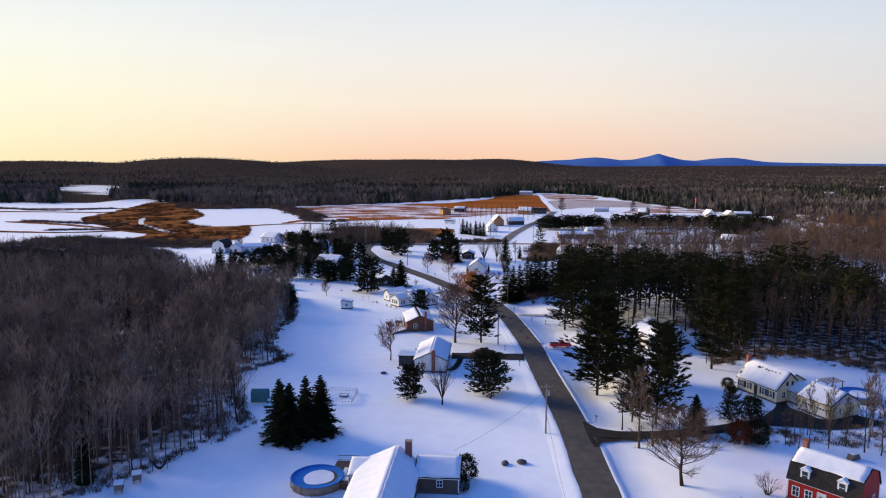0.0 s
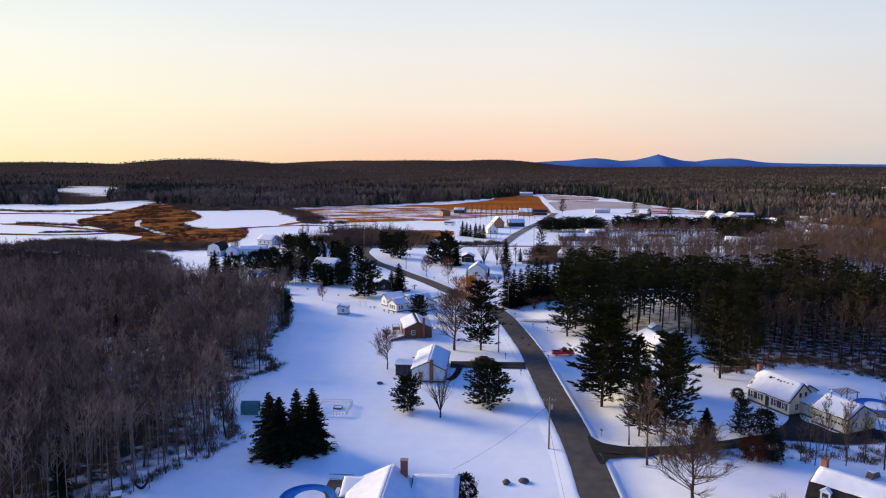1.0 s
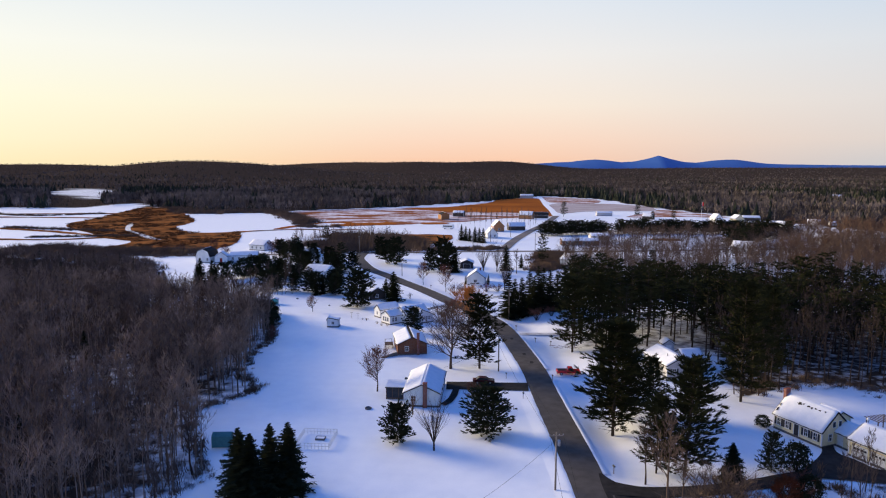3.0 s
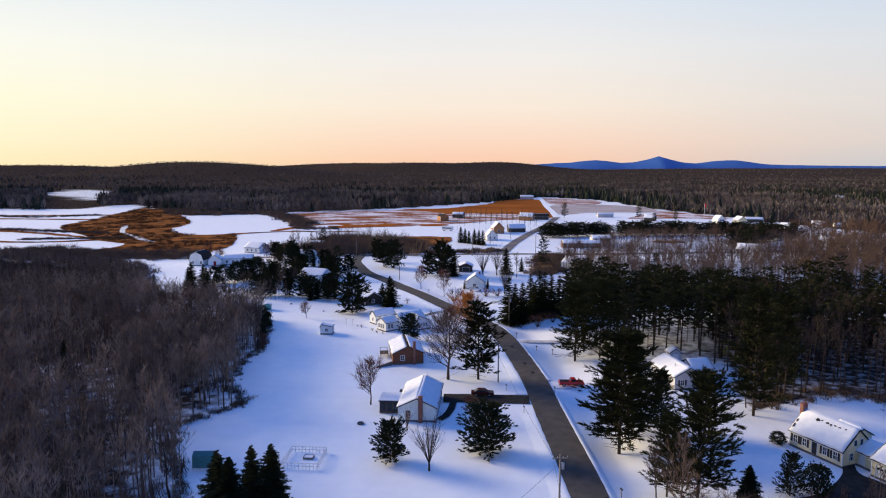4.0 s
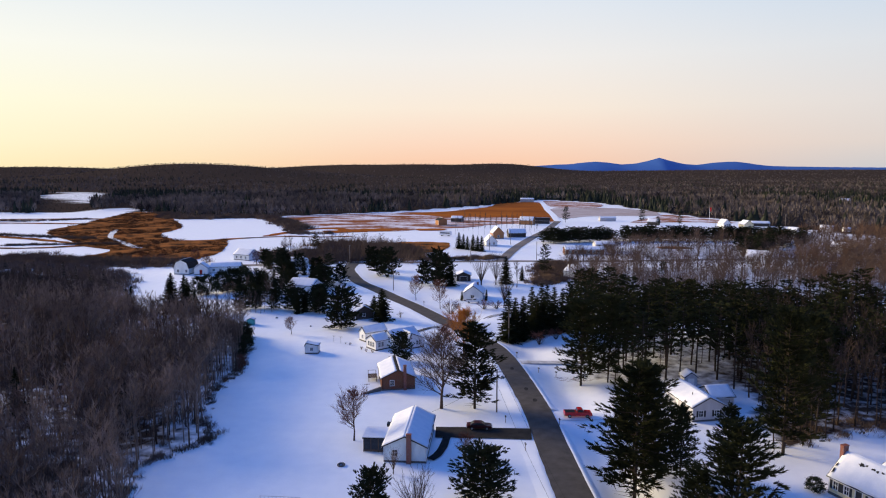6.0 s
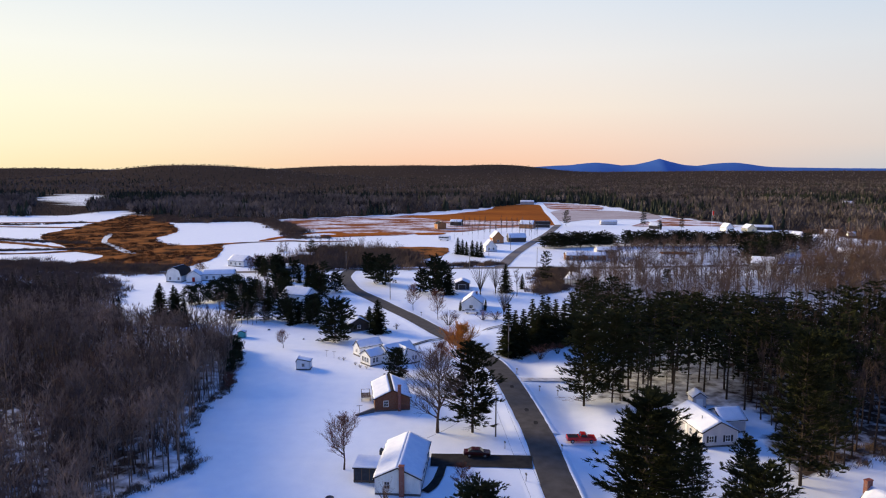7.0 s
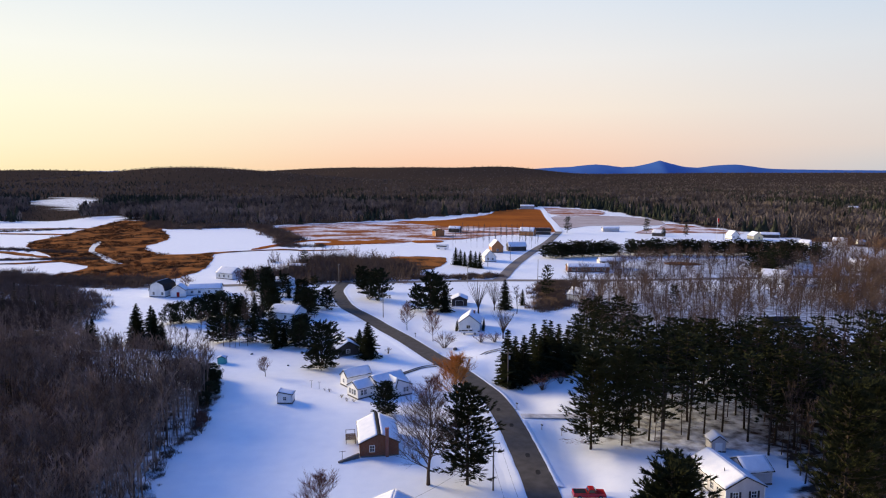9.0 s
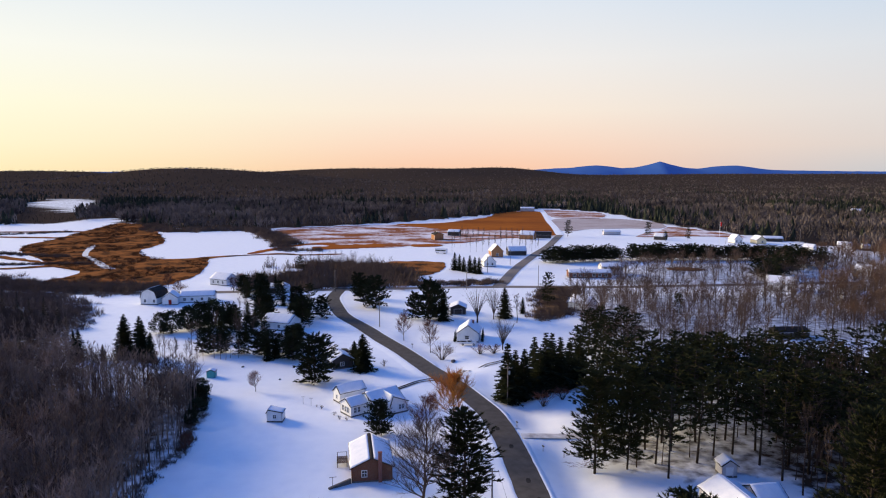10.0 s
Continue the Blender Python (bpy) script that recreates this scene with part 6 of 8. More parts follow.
def house(name, x, y, rz, w, l, eave, ridge, walls, label, category="house", ro=0.0, profile=None, roof=SHINGLE, snow=None, over=0.35, openings=(), z=0.0, base=True, corner=True, seed=0, thick=0.16, bare_ridge=0.0, gable_mat=None, vents=()):
    """A house whose ridge runs along its own y: walls, gables, roof slopes with their snow, windows and doors.
    openings: rows of kind, side, middle along the wall, bottom, width, height and what else the kind takes."""
    ob = thing(name, x, y, z + land(x, y), rz, label, category)
    rr = random.Random(seed + 900)
    prof = profile or [(-w / 2, eave), (ro, ridge), (w / 2, eave)]
    b = Build()
    ats = {}
    for s in "fblr":
        ats[s] = wall_side(b, s, w if s in "fb" else w, l, eave if s in "fb" else (prof[0][1] if s == "l" else prof[-1][1]), [tuple(o[2:6]) for o in openings if o[1] == s and o[3] < eave - 0.2])
    wall_mesh = b.mesh("wall", walls)
    bm = bmesh.new()
    bm.from_mesh(wall_mesh)
    bmesh.ops.remove_doubles(bm, verts=bm.verts[:], dist=0.001)
    bm.to_mesh(wall_mesh)
    bm.free()
    part("wall", wall_mesh, None, ob)
    for s in (-1, 1):
        g = Build()
        yy = s * l / 2
        poly = [(px, yy, pz - 0.02) for px, pz in prof]
        if min(prof[0][1], prof[-1][1]) > eave + 0.01:
            poly = [(-w / 2, yy, eave)] + poly + [(w / 2, yy, eave)]
        g.prism(poly if s < 0 else poly[::-1], (0, -s * 0.2, 0))
        part("gable", g, gable_mat or walls, ob)
    flags = snow or [True] * (len(prof) - 1)
    for i, (a, c) in enumerate(zip(prof, prof[1:])):
        d = Vector((c[0] - a[0], c[1] - a[1])).normalized()
        a2, c2 = Vector(a), Vector(c)
        if i == 0:
            a2 = a2 - d * over
        if i == len(prof) - 2:
            c2 = c2 + d * over
        up = Vector((-d.y, d.x))
        up = up if up.y > 0 else -up
        y0, y1 = -l / 2 - over * 0.8, l / 2 + over * 0.8
        t = 0.14
        quad = [(a2.x, a2.y), (c2.x, c2.y), (c2.x + up.x * t, c2.y + up.y * t), (a2.x + up.x * t, a2.y + up.y * t)]
        rb = Build().prism([(px, y0, pz) for px, pz in quad], (0, y1 - y0, 0))
        slope = part("roof_slope", rb, roof, ob)
        eb = Build()
        low = quad[0] if i == 0 else quad[1]
        if i in (0, len(prof) - 2):
            eb.prism([(low[0] - 0.02, y0 - 0.02, low[1] - 0.06), (low[0] + 0.02, y0 - 0.02, low[1] - 0.06), (low[0] + 0.02, y0 - 0.02, low[1] + 0.12), (low[0] - 0.02, y0 - 0.02, low[1] + 0.12)], (0, y1 - y0 + 0.04, 0))
            part("fascia", eb, TRIM, slope)
        if flags[i]:
            sb = Build()
            aa, cc = (a2.x + up.x * t, a2.y + up.y * t), (c2.x + up.x * t, c2.y + up.y * t)
            if bare_ridge:
                if c[1] > a[1]:
                    cc = (cc[0] - d.x * bare_ridge, cc[1] - d.y * bare_ridge)
                else:
                    aa = (aa[0] + d.x * bare_ridge, aa[1] + d.y * bare_ridge)
            low_first = aa[1] < cc[1]
            snow_slab(sb, aa if low_first else cc, cc if low_first else aa, y0, y1, rr, thick, joined_top=not bare_ridge and abs(max(a[1], c[1]) - ridge) < 0.05)
            part("roof_snow", sb, ROOF_SNOW, slope, "patchy layer of roof snow", True)
    if base:
        part("foundation", Build().box(0, 0, -0.2, w + 0.03, l + 0.03, 0.55), STONE, ob)
    if corner:
        for sx in (-1, 1):
            for sy in (-1, 1):
                part("corner_board", Build().box(sx * (w / 2 - 0.06), sy * (l / 2 - 0.06), 0.35, 0.18, 0.18, eave - 0.4), TRIM, ob)
    for k, s, c, zb, ww, hh, *more in openings:
        at = ats[s]
        if k == "window":
            window_part(ob, at, s, c, zb, ww, hh, *more)
        else:
            door_part(ob, at, c, zb, ww, hh, *more)
    for vx, vy, vz in vents:
        part("vent_pipe", Build().tube([(vx, vy, vz), (vx, vy, vz + 0.75)], [0.07, 0.07], 8), DARK_METAL, ob)
    return ob


def swing_set(x, y):
    """An A-framed wooden swing set with a snowy beam and two seats."""
    ob = thing("swing_set", x, y, land(x, y), 20, "grey wooden swing set with snow along its beam", "swing set")
    for u in (-1.9, 1.9):
        for v in (-1.1, 1.1):
            part("leg", Build().tube([(u, v, -0.1), (u, 0, 2.5)], [0.08, 0.07], 6), GREY_SIDING, ob)
        part("brace", Build().tube([(u, -0.62, 1.1), (u, 0.62, 1.1)], [0.05, 0.05], 6), GREY_SIDING, ob)
    part("beam", Build().tube([(-2.2, 0, 2.5), (2.2, 0, 2.5)], [0.09, 0.09], 6), GREY_SIDING, ob)
    part("snow_strip", Build().box(0, 0, 2.60, 4.2, 0.16, 0.08), ROOF_SNOW, ob, "snow lying along the beam")
    for u in (-0.8, 0.8):
        seat = part("seat", Build().box(u, 0, 0.55, 0.5, 0.2, 0.05), DARK_SIDING, ob)
        for d in (-0.22, 0.22):
            part("rope", Build().tube([(u + d, 0, 0.56), (u + d, 0, 2.45)], [0.015, 0.015], 4), DARK_METAL, seat)
    return ob


swing_set(-83.8, 242.6)


def near_house():
    ob = house("house", -15.5, 89.4, 0, 8.8, 18.8, 2.8, 5.3, BROWN_SIDING, "dark taupe house with a snowy cross-gabled roof and brick chimney", ro=1.1,
               openings=[("window", "r", 3.0, 1.0, 1.0, 1.2), ("window", "r", 6.0, 1.0, 1.0, 1.2), ("window", "l", 5, 1.0, 1.2, 1.2), ("window", "f", 2.5, 1.0, 1.4, 1.2), ("door", "r", 9.0, 0.35, 0.95, 2.05, BROWN_SIDING)], seed=1)
    chimney_part(ob, 2.8, 8.9, 6.4, CHIMNEY_BRICK, 0.95, 0.8, 2.0, False)
    # the wing whose ridge runs across
    wing = house("house_wing", -8.1, 98.3, 90, 6.8, 6.2, 2.6, 4.1, BROWN_SIDING, "dark taupe house wing with a snowy roof", "house wing",
                 openings=[("window", "l", 3.4 - 0.0, 1.1, 0.75, 0.95), ("window", "f", 3.2, 1.0, 1.1, 1.1)], seed=2)
    sun = house("sunroom", -19.3, 97.0, 90, 4.6, 3.6, 2.5, 3.5, BROWN_SIDING, "low sunroom with a snowy roof and white-framed windows", "house wing",
                openings=[("window", "l", 1.3, 0.8, 1.7, 1.5, False, 3)], seed=3, ro=1.2)
    # deck, steps and the round pool
    deck = thing("deck", -22.6, 98.8, land(-22.6, 98.8), 0, "weathered brown timber deck beside the pool", "deck")
    for i in range(26):
        part("plank", Build().box(-1.85 + i * 0.148, 0, 1.0, 0.138, 7.4, 0.04), DECK, deck)
    part("deck_frame", Build().box(0, 0, 0.85, 3.7, 7.3, 0.14), DECK, deck)
    for px in (-1.7, 0, 1.7):
        for py in (-3.5, 0, 3.5):
            part("post", Build().box(px, py, -0.1, 0.14, 0.14, 0.95), DECK, deck)
    for i in range(13):
        part("baluster", Build().box(-1.75 + i * 0.29, 3.6, 1.04, 0.05, 0.05, 0.9), TRIM, deck)
    part("handrail", Build().box(0, 3.6, 1.94, 3.7, 0.1, 0.06), DECK, deck)
    part("handrail", Build().box(0, 3.6, 1.2, 3.7, 0.06, 0.06), DECK, deck)
    part("skirt_board", Build().box(0, -3.72, 0.05, 3.7, 0.04, 0.95), DECK, deck)
    part("deck_snow", Build().box(0.7, -0.8, 1.045, 1.8, 4.2, 0.06), ROOF_SNOW, deck, "trodden patch of deck snow")
    round_pool("swimming_pool", -26.2, 96.6, 3.85, "round above-ground pool with a blue liner and snow on its cover")


def round_pool(name, x, y, r, label):
    ob = thing(name, x, y, land(x, y), 0, label, "pool")
    part("pool_wall", Build().lathe([(r - 0.06, 0.0), (r, 0.0), (r, 1.22), (r - 0.06, 1.22), (r - 0.06, 0.0)], 48), POOL_WALL, ob, "", True)
    part("pool_rim", Build().lathe([(r - 0.14, 1.22), (r + 0.08, 1.22), (r + 0.08, 1.28), (r - 0.14, 1.28), (r - 0.14, 1.22)], 48), POOL_LINER, ob, "blue rim")
    part("pool_cover", Build().lathe([(0.01, 0.92), (r * 0.6, 0.95), (r - 0.3, 1.12), (r - 0.07, 1.2)], 48), POOL_LINER, ob, "sagging blue pool cover", True)
    b = Build()
    ring = [(0.3 + math.cos(a) * r * 0.58 * (1 + 0.16 * noise.noise(Vector((math.cos(a), math.sin(a), 4)))), 0.1 + math.sin(a) * r * 0.62 * (1 + 0.2 * noise.noise(Vector((math.cos(a), math.sin(a), 8)))), 0.965) for a in [6.2832 * k / 40 for k in range(40)]]
    b.prism(ring, (0, 0, 0.10))
    part("snow_patch", b, ROOF_SNOW, ob, "patch of old snow on the cover")
    for k in range(16):
        a = 6.2832 * k / 16
        part("upright", Build().box(math.cos(a) * (r + 0.04), math.sin(a) * (r + 0.04), 0, 0.10, 0.16, 1.22, math.degrees(a)), POOL_WALL, ob)


near_house()


def red_house():
    # steep lower slopes and flat upper slopes
    prof = [(-4.0, 3.2), (-3.0, 5.2), (0.0, 6.4), (3.0, 5.2), (4.0, 3.2)]
    l = 9.2
    ops = [("window", "l", 1.2, 0.9, 0.85, 1.3), ("window", "l", 2.9, 0.9, 0.85, 1.3), ("door", "l", 4.6, 0.35, 1.0, 2.05, TRIM), ("window", "l", 6.3, 0.9, 0.85, 1.3), ("window", "l", 8.0, 0.9, 0.85, 1.3), ("window", "f", 2.4, 1.0, 0.9, 1.2), ("window", "f", 5.6, 1.0, 0.9, 1.2)]
    ob = house("house", 47.9, 97.4, 45, 8.0, l, 3.2, 6.4, RED_SIDING, "barn-red house with dark lower roof, snowy upper roof and white dormers", profile=prof, snow=[False, True, True, False], openings=ops, seed=4, over=0.2)
    chimney_part(ob, 0.9, l / 2 - 0.3, 7.4, CHIMNEY_BRICK, 0.9, 0.7, 4.0, False)
    for y in (2.4, -2.4):
        b = Build()
        b.box(-3.25, y, 3.3, 1.2, 1.2, 1.65)
        b.prism([(-3.85, y - 0.6, 4.95), (-3.85, y + 0.6, 4.95), (-3.85, y, 5.4)], (1.6, 0, 0))
        d = part("dormer", b, TRIM, ob, "white gabled dormer")
        part("dormer_pane", Build().box(-3.86, y, 3.55, 0.05, 0.74, 1.25), GLASS, d)
        bb = Build()
        for s in (-1, 1):
            bb.prism([(-3.95, y, 5.50), (-3.95, y + s * 0.7, 4.98), (-3.95, y + s * 0.7, 4.90), (-3.95, y, 5.4)], (1.75, 0, 0))
        part("dormer_roof", bb, ROOF_SNOW, d)
        for v in (3.53, 4.15, 4.78):
            part("glazing_bar", Build().box(-3.89, y, v, 0.04, 0.78, 0.05), TRIM, d)
    part("wreath", Build().lathe([(0.16, -0.04), (0.24, 0.0), (0.16, 0.04), (0.1, 0.0), (0.16, -0.04)], 14), NEEDLE, ob).matrix_basis = pose(-4.17, l / 2 - 4.6, 1.85, 0, 90, 0)


def yellow_house():
    l, rise = 10.0, 3.1 / 3.4
    ob = house("house", 56.6, 143.0, 26, 6.8, l, 2.8, 5.9, YELLOW_SIDING, "cream-yellow house with a snowy roof and dark shutters",
               openings=[("window", "l", c, 1.0, 0.75, 1.25, True) for c in (1.1, 2.9, 6.8, 8.7)] + [("door", "l", 4.85, 0.35, 1.0, 2.05, SHUTTER), ("window", "f", 2.0, 1.0, 0.8, 1.2), ("window", "f", 4.9, 1.0, 0.8, 1.2)], seed=5, thick=0.17)
    for u in (-0.7, 0.7):
        w = part("gable_window", Build().box(u, -l / 2 - 0.04, 3.3, 0.75, 0.06, 1.1), TRIM, ob)
        part("pane", Build().box(u, -l / 2 - 0.08, 3.38, 0.6, 0.03, 0.94), GLASS, w)
    chimney_part(ob, -0.2, l / 2 + 0.3, 6.9, CHIMNEY_BRICK, 1.1, 0.6, -0.1, False)
    # shingles showing where the snow has melted under the ridge and along the rake
    r3 = random.Random(77)
    for v, u, a, b in ((1.7, 1.05, 0.7, 0.32), (1.0, 0.9, 0.3, 0.18), (0.0, 1.0, 0.45, 0.2), (-0.8, 1.1, 0.3, 0.2), (-1.5, 0.95, 0.45, 0.14), (-2.4, 1.0, 0.35, 0.13), (-3.4, 0.9, 0.3, 0.16), (4.75, 3.0, 0.30, 0.5), (4.85, 2.1, 0.22, 0.5)):
        ring = []
        for k in range(13):
            g = 6.2832 * k / 13
            m = r3.uniform(0.35, 1.0)
            q = u + b * m * math.sin(g)
            ring.append((-q, v + a * m * math.cos(g), 5.9 - rise * q + 0.46))
        bb = Build()
        bb.v, bb.f = ring, [tuple(range(13))]
        part("bare_shingles", bb, SHINGLE, ob, "dark shingles bared by melted snow")
    gar = house("garage", 63.9, 133.2, 27, 7.6, 7.0, 2.9, 4.9, YELLOW_SIDING, "cream-yellow double garage with a snowy roof", "garage",
                openings=[("garage_door", "l", 2.0, 0.05, 2.5, 2.15, TRIM, 4, "garage_door"), ("garage_door", "l", 5.1, 0.05, 2.5, 2.15, TRIM, 4, "garage_door"), ("window", "f", 2.4, 1.1, 0.7, 1.0), ("window", "f", 5.2, 1.1, 0.7, 1.0)], seed=6, gable_mat=GREY_SIDING)
    house("breezeway", 61.3, 138.6, 25, 5.0, 3.6, 2.5, 3.9, YELLOW_SIDING, "low cream-yellow link between house and garage", "house wing", openings=[("door", "l", 1.8, 0.3, 0.95, 2.0, TRIM)], seed=7)
    house("porch", 62.0, 147.0, 22, 4.2, 4.4, 2.4, 3.6, YELLOW_SIDING, "small rear porch with a snow-laden roof", "house wing", openings=[("window", "f", 2.0, 0.9, 1.4, 1.2)], seed=8)
    lamp = thing("lamp_post", 65.8, 142.0, 0, 0, "slim garden lamp post with a round pale globe", "lamp")
    part("post", Build().tube([(0, 0, 0), (0, 0, 3.3)], [0.06, 0.05], 8), DARK_METAL, lamp)
    part("globe", Build().lathe([(0.01, 3.25), (0.2, 3.35), (0.32, 3.6), (0.2, 3.85), (0.01, 3.95)], 14), TRIM, lamp, "pale frosted globe", True)
    round_pool("swimming_pool", 74.0, 141.5, 3.8, "round above-ground pool behind the garage under snow")
    # a low wooden pergola
    per = thing("pergola", 70.2, 146.0, 0, 20, "dark timber pergola in the snowy back garden", "pergola")
    for px in (-2, 2):
        for py in (-1.2, 1.2):
            part("post", Build().box(px, py, -0.1, 0.14, 0.14, 2.4), DECK, per)
    for k in range(7):
        part("rafter", Build().box(-2.1 + 0.7 * k, 0, 2.3, 0.09, 3.2, 0.14), DECK, per)
    house("shed", 71.6, 112.6, 30, 3.0, 3.6, 2.3, 3.2, GREY_SIDING, "small grey garden shed with a snowy roof", "shed", openings=[("door", "f", 1.5, 0.1, 1.1, 1.9, DARK_SIDING)], seed=9, corner=False)


red_house()
yellow_house()


def white_house():
    ob = house("house", -14.5, 158.7, 0, 7.2, 14.6, 2.8, 4.5, PALE_BLUE_SIDING, "pale blue-white house with a snowy gable roof and brick chimney",
               openings=[("window", "f", 1.9, 1.1, 0.8, 1.1), ("window", "r", 2.5, 1.0, 1.0, 1.2), ("window", "r", 7.0, 1.0, 1.0, 1.2), ("door", "r", 10.5, 0.35, 0.95, 2.05, TRIM)], seed=10)
    chimney_part(ob, 0.7, -7.6, 5.0, CHIMNEY_BRICK, 0.8, 0.6, -0.1, False)
    por = thing("screen_porch", -20.3, 157.4, land(-20.3, 157.4), 0, "dark screened porch with a flat snowy roof", "porch")
    for px in (-1.9, -0.65, 0.65, 1.9):
        for py in (-2.2, 2.2):
            part("post", Build().box(px, py, -0.1, 0.14, 0.14, 2.55), DECK, por)
    for py in (-2.2, 2.2):
        part("screen", Build().box(0, py, 0.4, 3.7, 0.04, 2.0), NET, por)
    part("screen", Build().box(-1.92, 0, 0.4, 0.04, 4.4, 2.0), NET, por)
    part("floor_deck", Build().box(0, 0, 0.1, 4.0, 4.6, 0.3), DECK, por)
    part("roof", Build().box(0, 0, 2.45, 4.3, 5.0, 0.16), SHINGLE, por)
    part("roof_snow", Build().prism([(-2.1, -2.4, 2.61), (2.1, -2.4, 2.61), (2.1, 2.4, 2.61), (-2.1, 2.4, 2.61)], (0, 0, 0.16)), ROOF_SNOW, por)
    bx = thing("cellar_hatch", -18.9, 166.2, land(-18.9, 166.2), 0, "dark sloped cellar hatch clear of snow", "hatch")
    part("hatch", Build().prism([(-0.9, -0.6, -0.05), (0.9, -0.6, -0.05), (0.9, -0.6, 0.5), (-0.9, -0.6, 1.1)], (0, 1.3, 0)), DARK_METAL, bx)


def brick_house():
    ob = house("house", -22.2, 194.2, 13.2, 7.4, 11.6, 2.8, 4.5, BRICK, "red-brown brick house with a snowy roof and bare ridge",
               openings=[("window", "f", 2.3, 1.1, 0.85, 1.15), ("window", "r", 3, 1.0, 1.0, 1.1), ("window", "r", 7, 1.0, 1.0, 1.1), ("window", "l", 4, 1.0, 1.0, 1.1)], seed=11, bare_ridge=0.3, corner=False)
    chimney_part(ob, 1.45, -6.05, 5.6, CHIMNEY_BRICK, 0.65, 0.5, -0.1, False)
    part("snow_gap", Build().box(-1.9, -2.2, 3.84, 0.75, 0.7, 0.05), SHINGLE, ob, "bare patch melted through the roof snow").rotation_euler = (0, 0, 0.5)
    deck = thing("deck", -28.0, 195.6, land(-28, 195.6), 13.2, "small dark timber deck beside the brick house", "deck")
    for i in range(14):
        part("plank", Build().box(-0.95 + i * 0.148, 0, 0.9, 0.138, 3.2, 0.04), DECK, deck)
    for px in (-0.9, 0.9):
        for py in (-1.5, 1.5):
            part("post", Build().box(px, py, -0.1, 0.12, 0.12, 1.9), DECK, deck)
    for py in (-1.5, 1.5):
        part("handrail", Build().box(0, py, 1.76, 2.0, 0.08, 0.06), DECK, deck)
    ret = thing("retaining_wall", -26.6, 186.6, 0, 0, "low dark stone retaining wall at the house corner", "wall")
    part("wall", Build().prism([(-1.6, -1.4, -0.1), (1.8, 1.2, -0.1), (1.8, 1.2, 0.9), (-1.6, -1.4, 0.25)], (0.3, -0.3, 0)), STONE, ret)
    ant = thing("clothes_line_post", -27.4, 185.2, 0, 20, "rusty leaning clothes line post on the snow", "post")
    part("post", Build().tube([(0, 0, -0.1), (0.08, 0, 2.3)], [0.06, 0.05], 6), POLE_WOOD, ant)
    part("arm", Build().box(0.08, 0, 2.15, 1.3, 0.07, 0.07), POLE_WOOD, ant)


def bungalow():
    house("house", -25.7, 226.4, -48, 7.0, 8.4, 2.7, 4.7, WHITE_SIDING, "white bungalow with a broad snowy roof turned to the road",
          openings=[("window", "r", 2.2, 0.95, 1.3, 1.2), ("window", "f", 3.5, 1.0, 1.0, 1.1)], seed=12, over=0.3)
    house("house_wing", -22.7, 226.1, 38, 4.6, 6.2, 2.5, 4.2, WHITE_SIDING, "white bungalow wing with paired dark windows", "house wing", ro=-1.7, openings=[("window", "f", 2.4, 1.0, 0.55, 1.1), ("window", "f", 3.2, 1.0, 0.55, 1.1)], seed=13, over=0.25)
    house("house_wing", -31.0, 223.3, -46, 4.6, 5.6, 2.6, 3.9, WHITE_SIDING, "white bungalow front room with a snowy roof", "house wing",
          openings=[("window", "r", 1.2, 0.9, 0.7, 1.25), ("window", "r", 2.2, 0.9, 0.7, 1.25), ("window", "f", 1.2, 0.9, 0.7, 1.25), ("window", "f", 2.3, 0.9, 0.7, 1.25), ("window", "f", 3.4, 0.9, 0.7, 1.25)], seed=14, over=0.25)
    house("house_wing", -34.4, 232.2, -48, 3.4, 7.2, 2.5, 4.0, WHITE_SIDING, "narrow white rear gable heaped with snow", "house wing", openings=[("window", "f", 1.7, 1.0, 0.6, 0.9)], seed=15, over=0.2)
    for x, y, h in ((-33.8, 218.6, 1.0), (-32.0, 218.2, 0.8), (-39.6, 225.0, 0.9), (-41.0, 226.0, 0.7), (-16.0, 233.2, 1.1), (-35.6, 221.0, 0.9)):
        SHRUBS.plant(x, y, h, "low bare shrub in the bungalow's garden", "bungalow shrubs", 1.4)
    for x in (-42.6, -44.8):
        pst = thing("clothes_line_post", x, 226.8 - (x + 42.6) * 0.4, 0, 0, "thin garden line post in the snow", "post")
        part("post", Build().tube([(0, 0, -0.1), (0, 0, 1.9)], [0.05, 0.04], 6), POLE_WOOD, pst)
        part("arm", Build().box(0, 0, 1.8, 0.9, 0.06, 0.06), POLE_WOOD, pst)


def ranch():
    ob = house("house", 40.9, 180.5, 13.2, 7.0, 11.8, 2.9, 4.7, GREY_SIDING, "light grey ranch house with a snowy roof among pines",
               openings=[("window", "f", 1.8, 1.0, 0.9, 1.15, True), ("window", "f", 5.1, 1.0, 0.9, 1.15, True)] + [("window", "l", c, 1.0, 0.9, 1.2) for c in (1.4, 3.2, 7.6, 9.6)] + [("door", "l", 5.5, 0.35, 1.0, 2.05, TRIM)], seed=17, vents=[(-1.6, -2.2, 4.0)])
    house("house_wing", 46.4, 184.4, 103.2, 5.6, 5.0, 2.6, 4.1, GREY_SIDING, "rear wing of the grey ranch house", "house wing", seed=18)
    house("shed", 44.3, 196.6, 5, 2.8, 3.0, 2.3, 3.3, GREY_SIDING, "small pale shed with a cross-braced white door", "shed", openings=[("door", "f", 1.4, 0.1, 1.2, 1.8, TRIM)], seed=19, corner=False)
    for x, y in ((36.6, 172.8), (37.4, 176.4), (36.2, 179.0), (35.6, 182.2)):
        LEAFY.plant(x, y, 1.1, "small snow-dusted foundation bush", "foundation bushes", 1.0)


